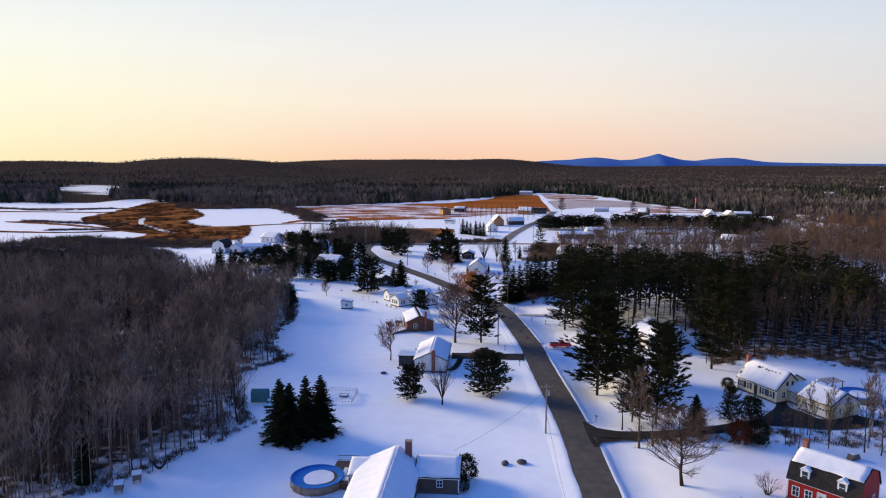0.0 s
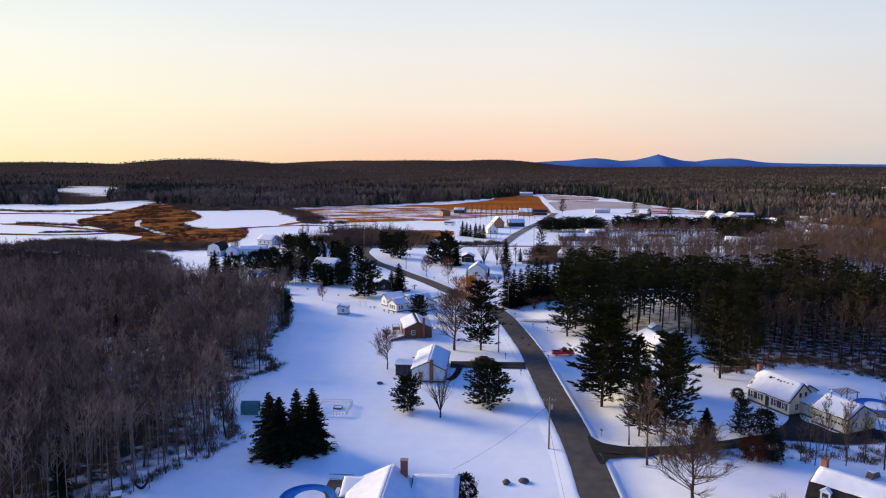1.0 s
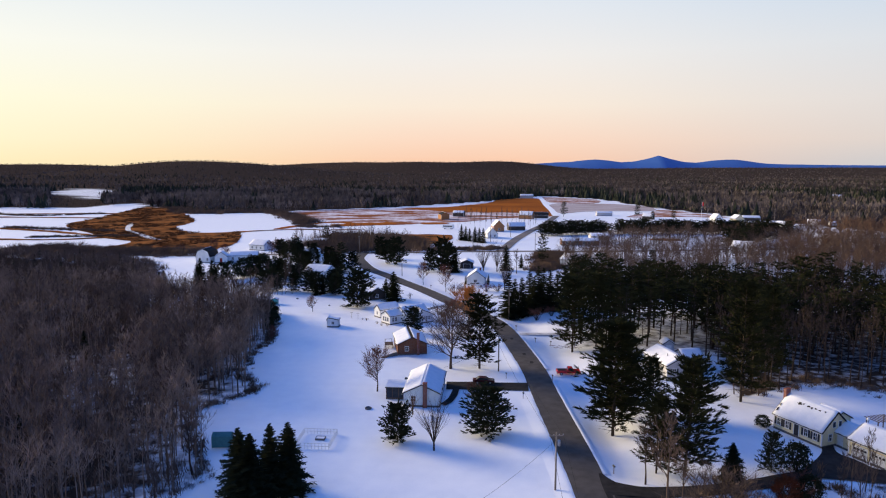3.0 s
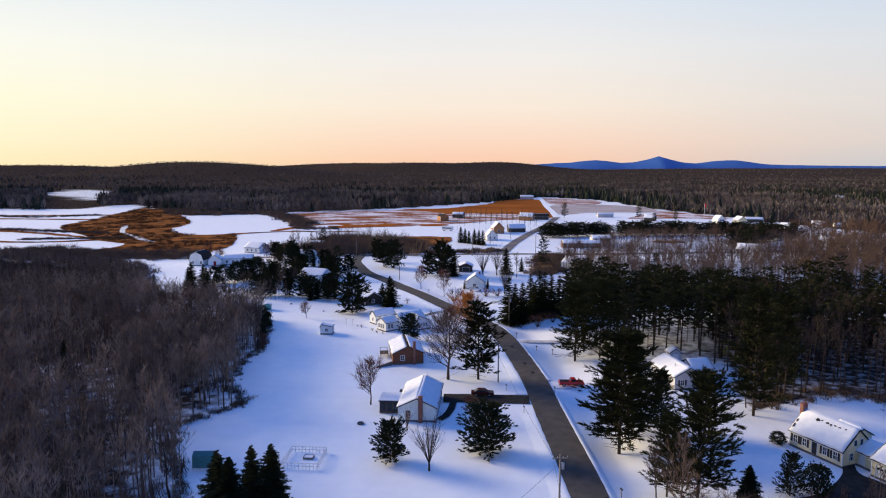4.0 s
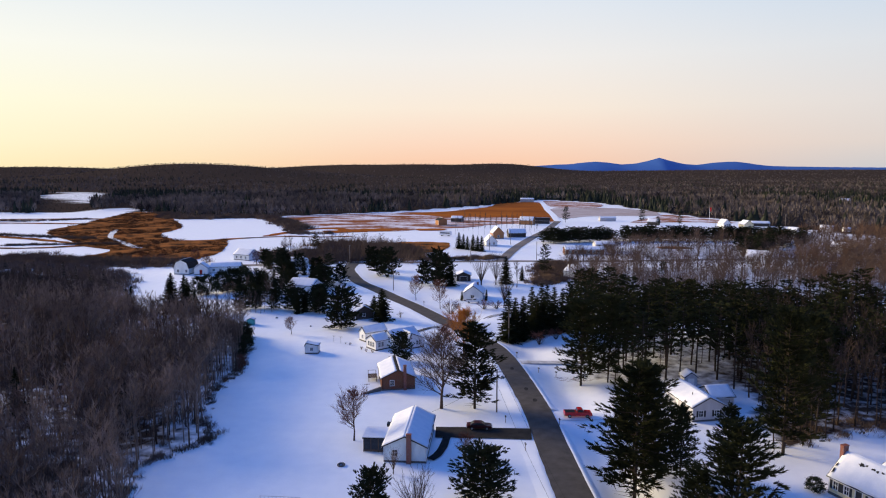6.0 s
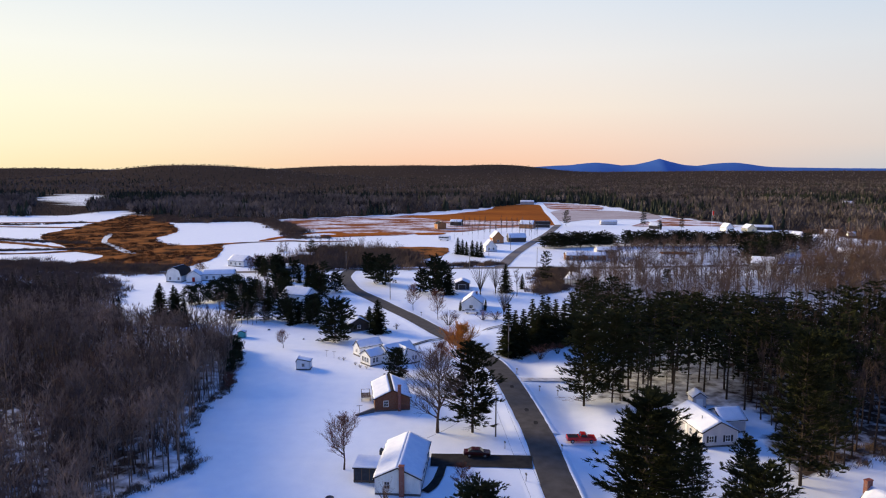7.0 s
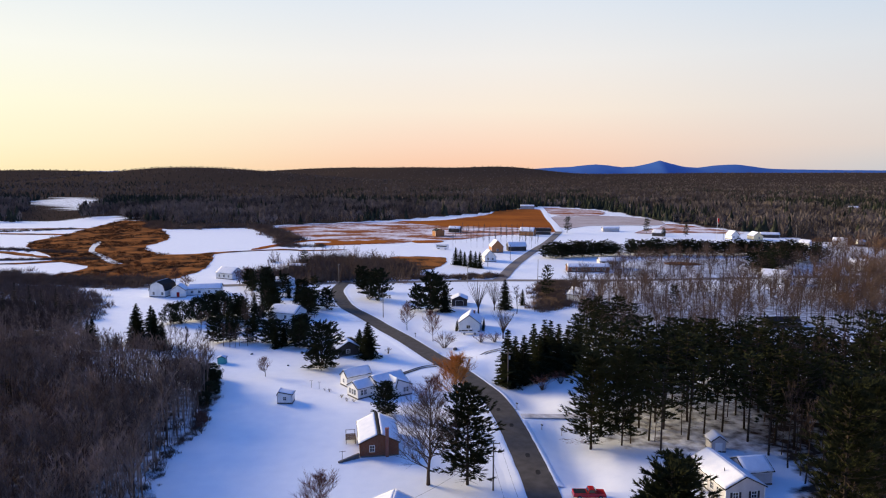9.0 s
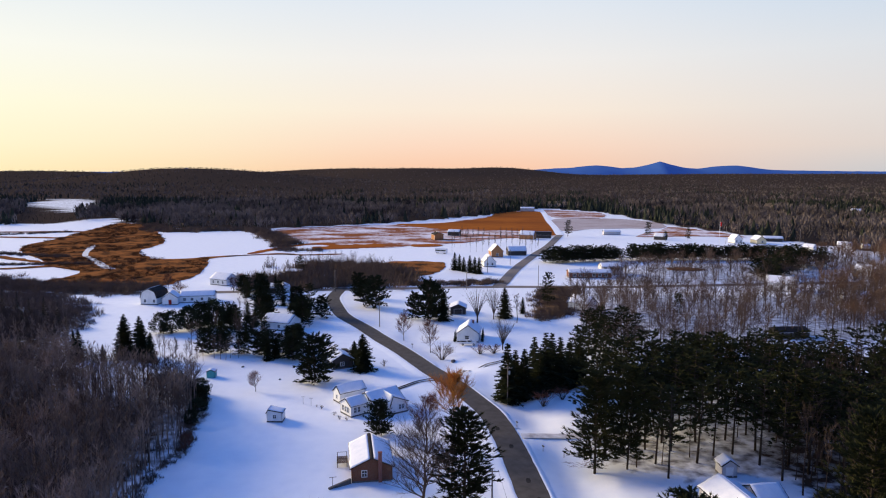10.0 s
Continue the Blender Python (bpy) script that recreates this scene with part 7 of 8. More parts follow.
white_house()
brick_house()
bungalow()
ranch()

house("house", -44.0, 261.5, 30, 6.4, 9.0, 2.4, 4.2, DARK_SIDING, "low dark weathered house half hidden by spruces", openings=[("window", "f", 3.0, 0.9, 1.0, 1.0)], seed=20)
wf = house("house", -7.3, 294.9, -3, 7.0, 10.0, 2.9, 5.5, WHITE_SIDING, "small white house with a snowy gable roof and white pickup", openings=[("window", "f", 3.2, 1.0, 1.2, 1.1), ("window", "l", 3, 1.0, 1.0, 1.1), ("window", "r", 3, 1.0, 1.0, 1.1)], seed=21, thick=0.2)
chimney_part(wf, 1.2, 1.0, 5.9, CHIMNEY_BRICK, 0.6, 0.6, 4.4, False)
for x, y in ((-11.9, 290.5), (-11.7, 293.0), (-2.9, 291.0), (-2.9, 293.6), (-2.7, 296.2)):
    SLIM.plant(x, y, 3.4, "small dark arborvitae against the white house wall", "arborvitae by the white house", 1.3)
house("garage", -13.2, 335.5, 2, 6.0, 7.5, 2.6, 3.9, DARK_SIDING, "low dark garage with a flat snowy roof", "garage", openings=[("garage_door", "f", 3.0, 0.05, 3.0, 2.1, DARK_SIDING, 3, "garage_door")], seed=22, corner=False)
house("house", -74.4, 304.0, 75, 8.0, 11.0, 2.9, 5.0, WHITE_SIDING, "white house with a snowy roof hidden among evergreens", openings=[("window", "l", 3, 1, 1, 1.1), ("window", "l", 7, 1, 1, 1.1)], seed=23)
# the white farmhouse: a barn with a two-pitched roof, a link and a long low house
house("barn", -141.5, 344.0, -4, 7.2, 9.0, 3.0, 6.6, WHITE_SIDING, "white barn with a two-pitched roof, snowy on one side", "barn", profile=[(-3.6, 3.0), (-2.8, 5.3), (0, 6.6), (2.8, 5.3), (3.6, 3.0)], snow=[True, True, False, False],
      openings=[("window", "f", 2.0, 1.0, 0.9, 1.2), ("window", "f", 6.0, 1.0, 0.9, 1.2)], seed=24)
house("house_wing", -133.6, 343.0, 15, 6.0, 7.0, 3.0, 5.2, WHITE_SIDING, "white gabled link of the farmhouse with a red door", "house wing", openings=[("door", "f", 3.0, 0.2, 1.2, 2.1, RED_SIDING)], seed=25)
house("house", -125.0, 349.4, 105, 6.6, 14.0, 2.9, 4.4, WHITE_SIDING, "long low white farmhouse with a snowy roof", openings=[("window", "r", c, 1.0, 1.0, 1.1) for c in (2, 5, 9, 12)] + [("window", "l", c, 1.0, 1.0, 1.1) for c in (2, 5, 9, 12)], seed=26)
house("house", -130.6, 391.5, 68, 8.0, 10.5, 2.9, 5.4, WHITE_SIDING, "white house with a two-toned roof on the snowfield", openings=[("window", "l", c, 1.0, 1.0, 1.1) for c in (2, 5, 8)] + [("window", "r", c, 1.0, 1.0, 1.1) for c in (2, 5, 8)] + [("window", "b", 3, 1, 1, 1.1), ("window", "f", 3, 1, 1, 1.1)], seed=27, snow=[True, False])
house("shed", -95.3, 373.7, 20, 5.0, 7.0, 2.6, 3.8, WHITE_SIDING, "small pale garage beyond the evergreens", "shed", seed=28)
house("shed", -104.3, 420.7, 85, 4.0, 9.0, 2.6, 3.4, DARK_SIDING, "dark open shed on the snowfield", "shed", seed=29, corner=False)
house("house", -100.5, 372.0, 80, 6.0, 8.0, 2.6, 4.0, DARK_SIDING, "small dark house by the crossroad with a snowy roof", seed=30)
# farm buildings along the side road
house("house", -2.6, 465.0, 12, 6.8, 8.5, 2.9, 6.6, WHITE_SIDING, "white farmhouse with a steep snowy roof", openings=[("window", "f", 2.0, 1.0, 0.9, 1.3), ("window", "f", 4.8, 1.0, 0.9, 1.3), ("window", "l", 3, 1, 0.9, 1.3), ("window", "r", 5, 1, 0.9, 1.3)], seed=31)
house("barn", 1.6, 508.0, 12, 7.6, 9.5, 3.8, 7.8, TAN_SIDING, "tan wooden barn with a steep snowy roof", "barn", openings=[("window", "f", 3.8, 1.0, 1.4, 1.4)], seed=32)
house("shed", 15.0, 517.0, 100, 7.0, 12.0, 3.0, 5.5, DARK_SIDING, "dark farm shed patched with snow", "shed", seed=33, corner=False)
house("barn", -44.4, 606.0, 25, 7.5, 8.0, 4.4, 6.0, TAN_SIDING, "square tan wooden hay barn in the field", "barn", seed=34, snow=[False, True])
house("barn", -33.0, 640.0, 80, 7.0, 10.0, 3.4, 5.0, DARK_SIDING, "low dark farm building in the field", "barn", seed=35)
house("barn", 27.0, 618.0, 70, 7.0, 12.0, 3.6, 6.4, TAN_SIDING, "brown farm building with a snow-streaked dark roof", "barn", seed=36, snow=[True, False])
house("barn", 40.0, 628.0, 85, 7.0, 13.0, 2.8, 5.0, DARK_SIDING, "dark farm building with snow-streaked roof", "barn", seed=37, snow=[False, True])
house("barn", 43.0, 972.0, 88, 8.0, 18.0, 4.0, 5.6, GREY_SIDING, "long pale barn at the end of the farm track", "barn", seed=38)
house("barn", 50.0, 428.5, 94, 7.0, 22.0, 2.8, 4.0, BRICK, "long low brick building with a snowy roof", "building", openings=[("window", "l", c, 0.8, 1.6, 1.4) for c in (3, 6, 9, 13, 16, 19)], seed=39)
house("house", 63.0, 440.0, 94, 8.0, 11.5, 4.4, 5.8, GREY_SIDING, "grey two-storey building with a wide snowy roof", openings=[("window", "l", c, 3.0, 1.8, 1.4) for c in (2, 5.5, 9)], seed=40)
house("barn", 100.0, 660.0, 92, 6.0, 14.0, 2.6, 3.8, GREY_SIDING, "long pale greenhouse-like barn in the far field", "barn", seed=41)
house("barn", 132.0, 622.0, 60, 6.0, 9.0, 2.8, 5.0, DARK_SIDING, "dark red-brown shed in the far field", "barn", seed=42)
house("house", 183.5, 604.0, 20, 7.0, 7.5, 3.2, 6.4, WHITE_SIDING, "tall white farmhouse with a steep snowy roof", openings=[("window", "f", c, z, 1.0, 1.4) for c in (1.9, 5.7) for z in (1.0,)], seed=43)
house("house", 199.0, 600.0, 10, 7.5, 9.0, 3.0, 6.0, YELLOW_SIDING, "pale yellow house beside the white farmhouse", openings=[("window", "f", 4.5, 1.0, 1.2, 1.3)], seed=44)
house("barn", 216.0, 617.0, 80, 6.0, 14.0, 2.6, 4.0, DARK_SIDING, "low dark farm building under snow", "barn", seed=45)
house("house", 217.5, 556.0, 40, 6.5, 7.5, 2.6, 4.6, WHITE_SIDING, "pale house with a snowy roof among trees", seed=46)
house("house", 247.0, 570.0, 60, 7.5, 9.0, 2.8, 5.0, WHITE_SIDING, "pale house with a snowy roof at the wood's edge", seed=47)
house("shed", 262.0, 572.0, 80, 4.5, 5.0, 2.2, 3.4, WHITE_SIDING, "small white shed at the wood's edge", "shed", seed=48)
house("house", 135.0, 398.0, 60, 9.0, 13.0, 3.6, 6.4, WHITE_SIDING, "white house screened by bare trees", openings=[("window", "l", c, 1, 1, 1.3) for c in (3, 7, 10)], seed=49)
house("house", 152.0, 366.0, 70, 8.0, 10.0, 3.0, 5.4, WHITE_SIDING, "white house deep among bare trees", seed=50)
house("house", 197.0, 443.0, 40, 9.0, 11.0, 3.4, 6.0, WHITE_SIDING, "white house beyond the bare grove", seed=51)
house("house", 100.5, 306.0, 100, 6.0, 11.0, 2.3, 3.4, DARK_SIDING, "low dark house with a bare roof among leafless trees", seed=52, snow=[False, False], corner=False)
house("house", 178.0, 480.0, 60, 8.0, 10.0, 3.2, 5.4, WHITE_SIDING, "white house beyond the shelter belt", seed=53)
house("house", 36.5, 345.0, 50, 7.0, 9.0, 3.0, 5.4, WHITE_SIDING, "white house behind the roadside pine", seed=54)
for x, y, r in ((420, 900, 80), (620, 1160, 70), (560, 860, 75)):
    house("house", x, y, r, 8, 11, 4, 6.5, WHITE_SIDING, "distant white house deep in the woods", seed=int(x), z=3)


# ---- small buildings and garden things ----
house("shed", -48.0, 217.0, 4, 3.5, 2.8, 2.2, 2.8, WHITE_SIDING, "small white shed alone on the snowy field", "shed", openings=[("window", "f", 1.75, 0.9, 0.7, 0.8)], seed=60, corner=False, ro=-1.4, over=0.2, thick=0.1)
house("shed", -75.7, 247.0, 8, 2.2, 2.0, 1.7, 2.2, TEAL, "small turquoise shed with a snowy roof", "shed", seed=61, corner=False, base=False, over=0.12, thick=0.1)


def playset(x, y):
    ob = thing("playset", x, y, 0, 15, "wooden climbing frame with a snowy peaked roof", "playset")
    for px in (-0.8, 0.8):
        for py in (-0.8, 0.8):
            part("post", Build().box(px, py, -0.1, 0.12, 0.12, 2.7), DECK, ob)
    part("platform", Build().box(0, 0, 1.3, 1.8, 1.8, 0.1), DECK, ob)
    for s in (-1, 1):
        part("roof_slope", Build().prism([(0, -1.0, 3.4), (s * 1.1, -1.0, 2.5), (s * 1.1, -1.0, 2.58), (0, -1.0, 3.5)], (0, 2.0, 0)), ROOF_SNOW, ob)
    part("swing_beam", Build().box(2.6, 0, 2.2, 3.6, 0.12, 0.12), DECK, ob)
    for py in (-0.8, 0.8):
        part("swing_leg", Build().tube([(4.3, py, -0.1), (4.3, 0, 2.3)], [0.06, 0.06], 5), DECK, ob)
    part("slide", Build().prism([(-0.9, -0.3, 1.35), (-2.8, -0.3, 0.15), (-2.8, -0.3, 0.23), (-0.9, -0.3, 1.43)], (0, 0.6, 0)), TEAL, ob)


playset(-82.2, 240.5)


def garden_fence():
    ob = thing("garden_fence", -31.1, 133.2, land(-31, 133), 0, "low pale wire fence round a snowed vegetable bed", "fence")
    for s in range(4):
        for k in range(11):
            u = -3.0 + k * 0.6
            px, py = ((u, -3.2), (3.0, u * 1.06), (-u, 3.2), (-3.0, -u * 1.06))[s]
            part("post", Build().box(px, py, -0.1, 0.08, 0.08, 1.15), TRIM, ob)
    for zz in (0.45, 0.95):
        for x0, y0, sx, sy in ((0, -3.2, 6, 0.05), (0, 3.2, 6, 0.05), (3, 0, 0.05, 6.4), (-3, 0, 0.05, 6.4)):
            part("rail", Build().box(x0, y0, zz, sx, sy, 0.10), TRIM, ob)
    bed = thing("raised_bed", -30.6, 134.2, land(-31, 134), 0, "raised timber garden bed filled with snow", "garden bed")
    for x0, y0, sx, sy in ((0, -0.6, 1.6, 0.06), (0, 0.6, 1.6, 0.06), (0.8, 0, 0.06, 1.2), (-0.8, 0, 0.06, 1.2)):
        part("board", Build().box(x0, y0, -0.05, sx, sy, 0.4), POLE_WOOD, bed)
    part("bed_snow", Build().box(0, 0, -0.05, 1.5, 1.1, 0.34), ROOF_SNOW, bed)


garden_fence()


def stand(x, y, rz):
    ob = thing("hutch", x, y, land(x, y), rz, "small wooden hutch on legs with a snowy lid", "hutch")
    for px in (-0.45, 0.45):
        for py in (-0.35, 0.35):
            part("leg", Build().box(px, py, -0.05, 0.1, 0.1, 0.6), POLE_WOOD, ob)
    part("box", Build().box(0, 0, 0.5, 1.2, 0.9, 0.8), POLE_WOOD, ob)
    part("lid", Build().prism([(-0.75, -0.6, 1.3), (0.75, -0.6, 1.3), (0.75, -0.6, 1.38), (-0.75, -0.6, 1.38)], (0, 1.2, 0.2)), POLE_WOOD, ob)
    part("lid_snow", Build().prism([(-0.7, -0.55, 1.4), (0.7, -0.55, 1.4), (0.66, -0.55, 1.54), (-0.66, -0.55, 1.54)], (0, 1.1, 0.18)), ROOF_SNOW, ob)


stand(-54.0, 91.4, 20)
stand(-53.0, 94.6, 25)


def sofa_swing(x, y):
    ob = thing("garden_swing", x, y, land(x, y), 30, "dark curved garden swing seat at the wood's edge", "swing")
    arc = [(-1.0 + 0.25 * k, -0.2, 0.25 + 1.1 * ((k - 4) / 4) ** 2) for k in range(9)]
    part("seat", Build().prism(arc + [(p[0] * 0.9, p[1], p[2] + 0.16) for p in arc[::-1]], (0, 0.7, 0)), RUBBER, ob)
    for s in (-1, 1):
        part("post", Build().tube([(s * 1.05, 0.1, -0.1), (s * 1.05, 0.1, 1.9)], [0.06, 0.05], 6), POLE_WOOD, ob)


sofa_swing(-51.5, 98.6)
rk = solo("fire_pit", Build().lathe([(0.3, 0.0), (0.65, 0.02), (0.7, 0.3), (0.55, 0.42), (0.45, 0.3), (0.3, 0.12)], 12), STONE, "dark round fire pit ring in the snow", "fire pit")
rk.matrix_basis = pose(-24.9, 149.4, 0.02)
for x, y, s, lab in ((1.8, 105.8, 0.75, "dark boulder half capped with snow"), (4.4, 106.3, 0.85, "dark flat boulder on the snowy lawn"), (-11.2, 271.0, 1.0, "dark round shrub-like boulder by the drive"), (-70.6, 256.6, 0.5, "small dark stump on the snow"), (-56.5, 246.2, 0.4, "small dark stump on the snow"), (-32.6, 108.3, 0.6, "low dark timber box beneath the firs")):
    b = Build().lathe([(0.02, -0.1), (s * 0.9, -0.05), (s, s * 0.3), (s * 0.7, s * 0.62), (s * 0.25, s * 0.75), (0.01, s * 0.76)], 11)
    b.v = [(px * (1 + 0.5 * noise.noise(Vector((px, py, pz)) * 2)), py * 0.7 * (1 + 0.4 * noise.noise(Vector((px, py, pz + 9)) * 2)), pz) for px, py, pz in b.v]
    o = solo("boulder", b, STONE, lab, "boulder", "", "", True)
    o.matrix_basis = pose(x, y, land(x, y), 0, 0, x * 40)


def batting_net(x, y):
    ob = thing("garden_shelter", x, y, land(x, y), 6, "teal canvas shelter at the wood's edge", "shelter")
    for px in (-1.6, 1.6):
        for py in (-0.9, 0.9):
            part("pole", Build().tube([(px, py, -0.05), (px, py, 2.3)], [0.04, 0.04], 6), GALVANISED, ob)
    part("canvas", Build().prism([(-1.65, -0.95, 2.25), (-1.65, 0.0, 2.75), (-1.65, 0.95, 2.25), (-1.65, 0.95, 0.3), (-1.65, 0.91, 0.3), (-1.65, 0.9, 2.2), (-1.65, 0.0, 2.68), (-1.65, -0.9, 2.2), (-1.65, -0.91, 0.3), (-1.65, -0.95, 0.3)], (3.3, 0, 0)), CANVAS, ob)


batting_net(-46.4, 129.6)


# ---- poles, wires, mailboxes ----
def utility_pole(x, y, h, rz=0, drum=True):
    ob = thing("utility_pole", x, y, land(x, y), rz, "weathered wooden utility pole with a crossarm", "utility pole", "utility poles")
    part("pole", Build().tube([(0, 0, -0.2), (0, 0, h)], [0.16, 0.11], 9), POLE_WOOD, ob, "", True)
    part("crossarm", Build().box(0, 0, h - 0.6, 2.2, 0.11, 0.13), POLE_WOOD, ob)
    for px in (-1.0, -0.4, 0.4, 1.0):
        part("insulator", Build().lathe([(0.03, h - 0.47), (0.06, h - 0.42), (0.05, h - 0.3), (0.01, h - 0.26)], 8, px, 0), GALVANISED, ob)
    if drum:
        part("transformer", Build().lathe([(0.02, h - 2.1), (0.24, h - 2.1), (0.24, h - 1.25), (0.02, h - 1.15)], 12, 0.38, 0), GALVANISED, ob, "grey drum transformer", True)


POLES = [(9.6, 60.0, 9.0), (9.1, 118.3, 9.0), (0.9, 176.2, 8.9), (4.4, 233.9, 9.8), (-40.0, 309.0, 9.5)]
for i, (x, y, h) in enumerate(POLES):
    utility_pole(x, y, h, 10 if i else 0, i % 2 == 1)
for x, y, h in ((-114, 366, 10), (-72, 376, 10), (-12, 386, 10), (10, 470, 9), (22, 399, 10), (70, 410, 10), (174, 596, 13), (225, 590, 12), (-3, 440, 9)):
    utility_pole(x, y, h, 80, False)


def wire(p, q, sag, r=0.018):
    b = Build()
    pts = [Vector(p).lerp(Vector(q), k / 12) - Vector((0, 0, sag * 4 * (k / 12) * (1 - k / 12))) for k in range(13)]
    b.tube(pts, [r] * 13, 4)
    solo("power_line", b, RUBBER, "thin dark overhead power line between poles", "power line", "power lines")


for (x0, y0, h0), (x1, y1, h1) in zip(POLES[:2], POLES[1:3]):
    for off in (-1.0, 1.0):
        wire((x0 + off, y0, h0 - 0.3), (x1 + off, y1, h1 - 0.3), 0.8)
wire((9.1, 118.3, 7.9), (-6.0, 100.5, 4.2), 0.7)
wire((0.9, 176.2, 7.9), (-11.2, 165.0, 4.0), 0.6)


def mailbox(x, y, rz):
    ob = thing("mailbox", x, y, land(x, y) + 0.1, rz, "dark mailbox on a short wooden post", "mailbox", "mailboxes")
    part("post", Build().box(0, 0, -0.2, 0.1, 0.1, 1.3), POLE_WOOD, ob)
    arch = [(-0.12, -0.28, 1.1), (0.12, -0.28, 1.1), (0.12, -0.28, 1.25), (0.07, -0.28, 1.33), (-0.07, -0.28, 1.33), (-0.12, -0.28, 1.25)]
    part("box", Build().prism(arch, (0, 0.56, 0)), DARK_METAL, ob)


for x, y, r in ((18.9, 125.5, 20), (15.3, 205.0, 30), (6.2, 217.4, 40), (11.2, 206.5, 30), (2.6, 170.6, 10), (-25.0, 282.6, 60), (12.9, 170.0, 10), (5.9, 158.0, 10)):
    mailbox(x, y, r)


# ---- vehicles ----
def vehicle(name, x, y, rz, paint, label, kind="pickup"):
    ob = thing(name, x, y, land(x, y) + 0.12, rz, label, "car" if kind == "car" else "pickup truck")
    l = 5.4 if kind == "pickup" else 4.7
    w = 1.9 if kind == "pickup" else 1.8
    if kind == "pickup":
        low = [(-l / 2, 0.45), (l / 2, 0.45), (l / 2, 0.85), (l / 2 - 0.1, 1.02), (l / 2 - 1.5, 1.1), (-0.35, 1.1), (-0.35, 1.12), (-l / 2, 1.12)]
        cab = [(1.35, 1.08), (0.75, 1.72), (-0.15, 1.76), (-0.40, 1.10)]
    else:
        low = [(-l / 2, 0.4), (l / 2, 0.4), (l / 2, 0.72), (l / 2 - 0.2, 0.85), (l / 2 - 1.3, 0.95), (-l / 2 + 0.7, 0.98), (-l / 2, 0.9)]
        cab = [(1.2, 0.92), (0.45, 1.44), (-0.95, 1.46), (-1.75, 0.95)]

    def body_of(outline, half, inset=0.0):
        b = Build()
        n = len(outline)
        for s in (-1, 1):
            b.v += [(px, s * (half - (inset if pz > 1.2 else 0) - (0.05 if pz < 0.5 else 0)), pz) for px, pz in outline]
        b.f = [tuple(range(n)), tuple(range(n, 2 * n))[::-1]] + [(i, n + i, n + (i + 1) % n, (i + 1) % n) for i in range(n)]
        return b

    def smoothed(b, nm, mat, parent, lab=""):
        me = b.mesh(nm, mat)
        bm = bmesh.new()
        bm.from_mesh(me)
        bmesh.ops.recalc_face_normals(bm, faces=bm.faces[:])
        bmesh.ops.bevel(bm, geom=bm.edges[:], offset=0.05, segments=2, affect="EDGES", clamp_overlap=True)
        bm.to_mesh(me)
        bm.free()
        return part(nm, me, None, parent, lab)

    body = smoothed(body_of(low, w / 2), "body", paint, ob)
    cabin = smoothed(body_of(cab, w / 2 - 0.08, 0.14), "cabin", paint, ob)
    for s in (-1, 1):
        side = [(cab[0][0] - 0.22, cab[0][1] + 0.06), (cab[1][0] - 0.04, cab[1][1] - 0.1), (cab[2][0] + 0.1, cab[2][1] - 0.1), (cab[3][0] + 0.16, cab[3][1] + 0.08)]
        b = Build().prism([(px, s * (w / 2 - 0.085 - 0.13 * (pz - cab[0][1]) / 0.7), pz) for px, pz in side], (0, s * 0.012, 0))
        part("side_window", b, GLASS, cabin)
    for (x0, z0), (x1, z1), nm in ((cab[0], cab[1], "windscreen"), (cab[3], cab[2], "rear_window")):
        dx = 0.015 if nm == "windscreen" else -0.015
        a, c = Vector((x0, z0)).lerp(Vector((x1, z1)), 0.12), Vector((x0, z0)).lerp(Vector((x1, z1)), 0.86)
        b = Build().prism([(a.x, -w / 2 + 0.2, a.y), (a.x, w / 2 - 0.2, a.y), (c.x, w / 2 - 0.28, c.y), (c.x, -w / 2 + 0.28, c.y)], (dx, 0, 0.012))
        part(nm, b, GLASS, cabin)
    if kind == "pickup":
        part("bed", Build().box(-1.55, 0, 1.121, 2.0, w - 0.25, 0.012), RUBBER, body, "dark open load bed")
    for px in (-l / 2 + 0.95, l / 2 - 0.95):
        for s in (-1, 1):
            r = 0.37 if kind == "pickup" else 0.33
            prof = [(0.02, -0.1), (r - 0.05, -0.11), (r, -0.07), (r, 0.07), (r - 0.05, 0.11), (0.02, 0.1)]
            t = part("wheel", Build().lathe(prof, 16), RUBBER, ob, "", True)
            t.matrix_basis = pose(px, s * (w / 2 - 0.08), r, 90, 0, 0)
            part("rim", Build().lathe([(0.02, 0.125), (0.2, 0.12), (0.2, -0.12), (0.02, -0.125)], 12), GALVANISED, t)
    for s in (-1, 1):
        part("headlight", Build().box(l / 2 - 0.02, s * (w / 2 - 0.28), 0.68, 0.06, 0.34, 0.14), TRIM, ob)
        part("tail_light", Build().box(-l / 2 + 0.0, s * (w / 2 - 0.14), 0.75, 0.05, 0.14, 0.26), RED_PAINT, ob)
    part("bumper", Build().box(l / 2 + 0.03, 0, 0.42, 0.14, w - 0.1, 0.18), GALVANISED, ob)
    part("bumper", Build().box(-l / 2 - 0.03, 0, 0.42, 0.14, w - 0.1, 0.18), GALVANISED, ob)
    return ob


vehicle("pickup_truck", 16.9, 174.7, 4, RED_PAINT, "bright red pickup parked in a snowy driveway")
vehicle("car", -2.4, 167.0, 2, MAROON_PAINT, "dark maroon car in the cleared driveway", "car")
vehicle("pickup_truck", -7.3, 286.2, 3, WHITE_PAINT, "white pickup parked before the white house")
vehicle("car", -44.6, 273.0, 10, MAROON_PAINT, "dark maroon car behind the low dark house", "car")


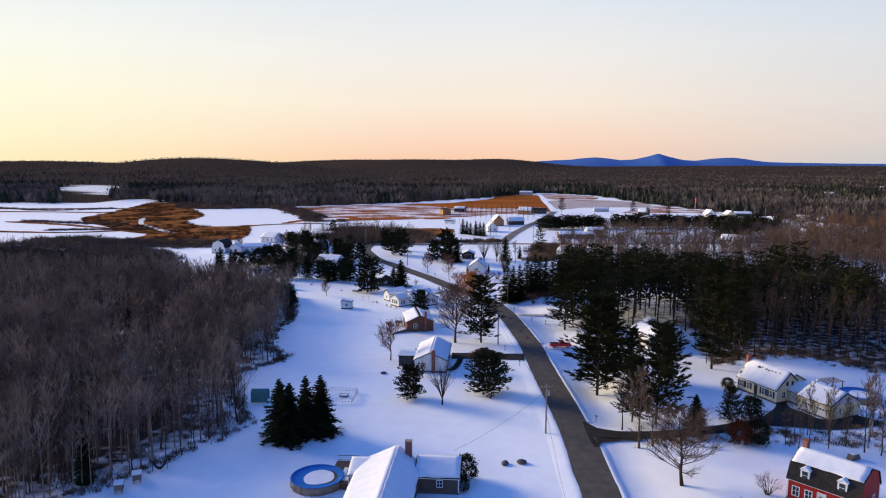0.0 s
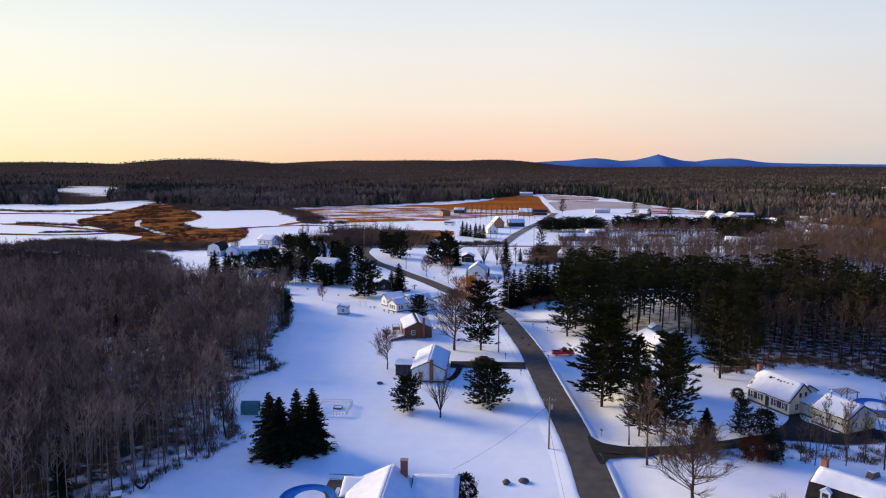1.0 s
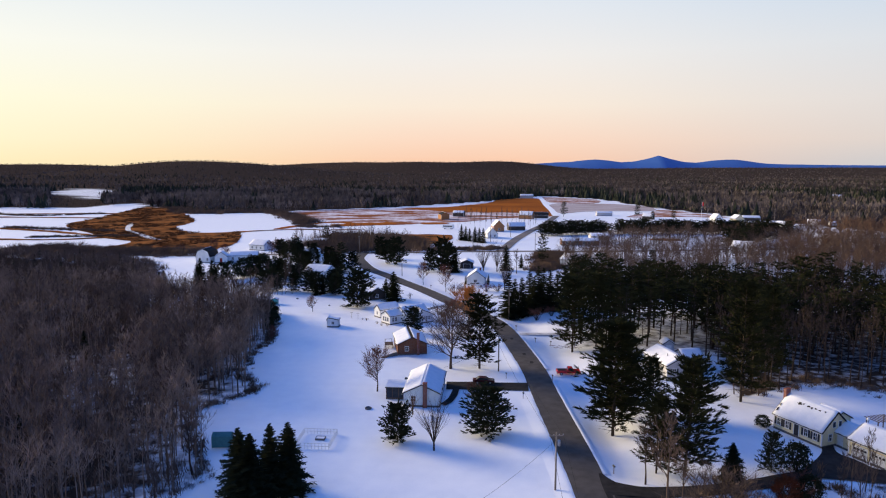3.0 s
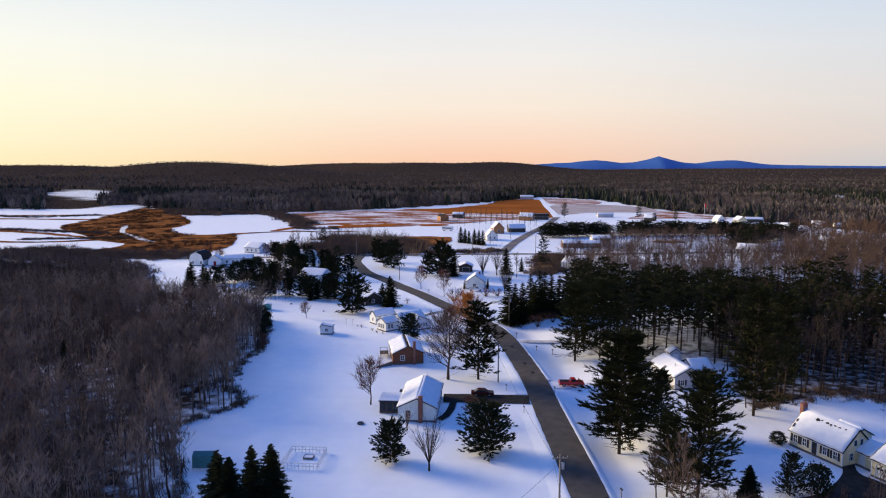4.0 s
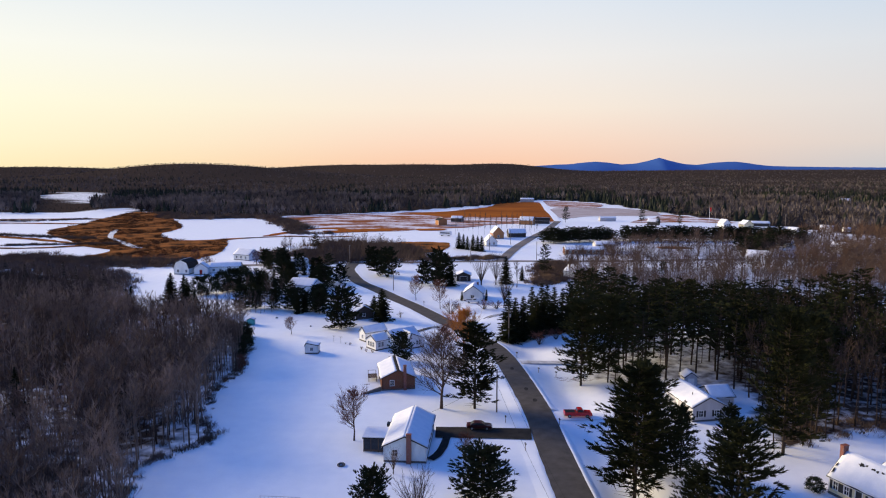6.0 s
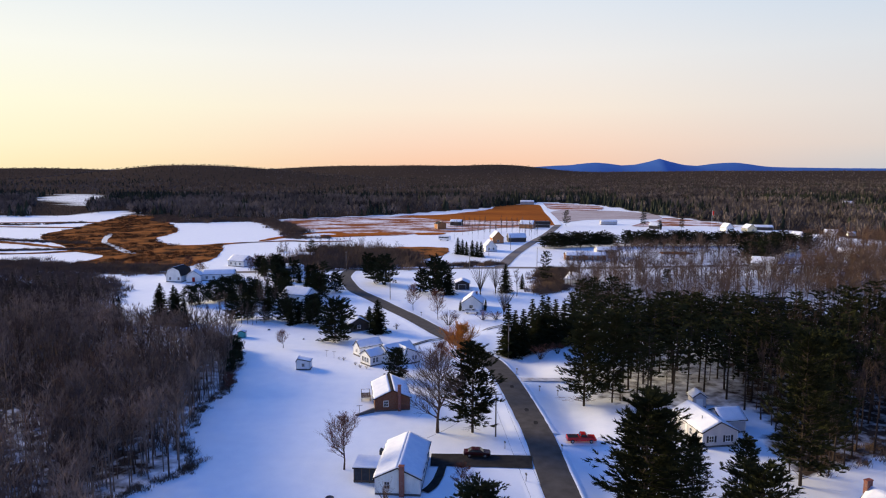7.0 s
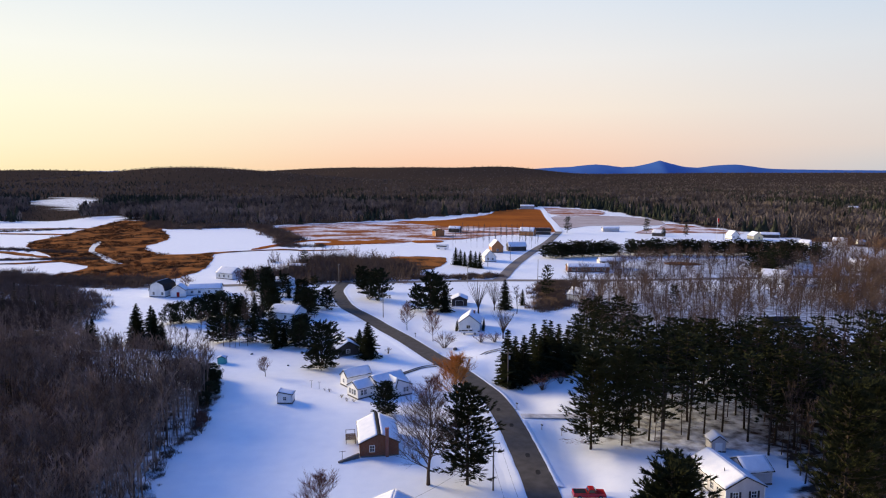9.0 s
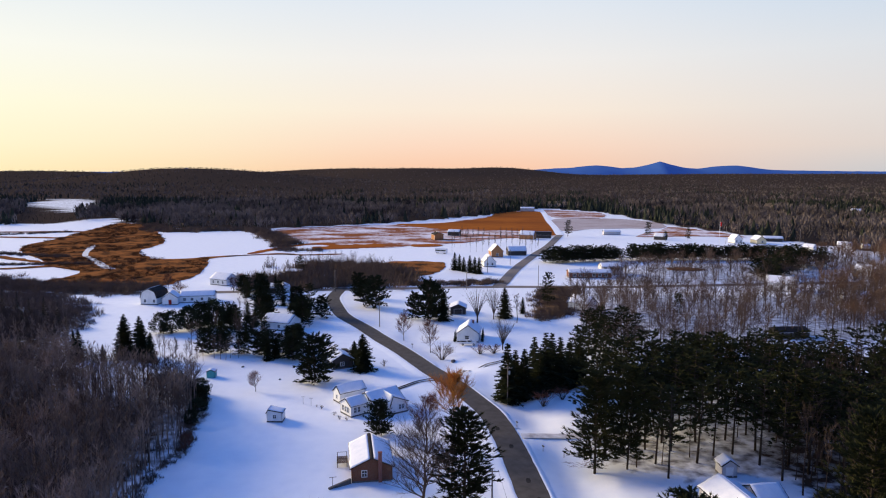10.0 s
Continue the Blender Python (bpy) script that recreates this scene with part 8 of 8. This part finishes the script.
def coach(x, y):
    ob = thing("camper", x, y, 0.05, -20, "white camper parked in the snowy field", "camper")
    part("body", Build().prism([(-4.2, -1.2, 0.6), (4.2, -1.2, 0.6), (4.2, -1.2, 2.6), (3.8, -1.2, 3.3), (-4.2, -1.2, 3.3)], (0, 2.4, 0)), WHITE_PAINT, ob)
    part("window_band", Build().box(0, -1.215, 1.7, 7.4, 0.03, 0.8), GLASS, ob)
    part("roof_snow", Build().box(0, 0, 3.301, 7.8, 2.3, 0.15), ROOF_SNOW, ob)
    for px in (-2.6, 2.6):
        for s in (-1, 1):
            part("wheel", Build().lathe([(0.02, -0.12), (0.45, -0.1), (0.45, 0.1), (0.02, 0.12)], 14), RUBBER, ob).matrix_basis = pose(px, s * 1.08, 0.45, 90, 0, 0)


coach(-34.5, 519.5)
fl = thing("flagpole", 168.7, 594.6, 0, 0, "tall white flagpole with a hanging flag", "flagpole")
part("pole", Build().tube([(0, 0, 0), (0, 0, 17)], [0.16, 0.08], 8), TRIM, fl)
part("flag", Build().prism([(0.1, 0, 16.6), (1.5, 0.3, 16.3), (1.4, 0.3, 13.2), (0.1, 0, 13.6)], (0, 0.05, 0)), RED_PAINT, fl, "limp red and pale flag")
bp = thing("brush_pile", 18.6, 198.2, 0, 0, "reddish pile of cut branches under the pines", "brush pile")
r3 = random.Random(77)
for _ in range(60):
    a, o = r3.uniform(0, 6.28), r3.uniform(0, 3.0)
    p = Vector((math.cos(a) * o * 1.4, math.sin(a) * o * 0.5, r3.uniform(0, 0.5)))
    d = Vector((r3.uniform(-1, 1), r3.uniform(-.5, .5), r3.uniform(0, 0.3))) * 1.4
    part("branch", Build().tube([p, p + d], [0.03, 0.01], 3), RED_TWIG, bp)


def wood_pile(x, y, rz):
    ob = thing("wood_pile", x, y, land(x, y), rz, "stacked firewood half covered by snow", "wood pile")
    for row in range(4):
        for k in range(8 - row):
            u = -1.1 + 0.3 * k + 0.15 * row
            part("log", Build().tube([(u, -0.5, 0.14 + 0.26 * row), (u + 0.02, 0.5, 0.14 + 0.26 * row)], [0.14, 0.13], 7), POLE_WOOD, ob)
    part("snow_cover", Build().prism([(-0.9, -0.55, 1.03), (0.95, -0.55, 1.03), (0.75, -0.55, 1.2), (-0.7, -0.55, 1.18)], (0, 1.1, 0)), ROOF_SNOW, ob)


wood_pile(58.2, 112.2, 30)
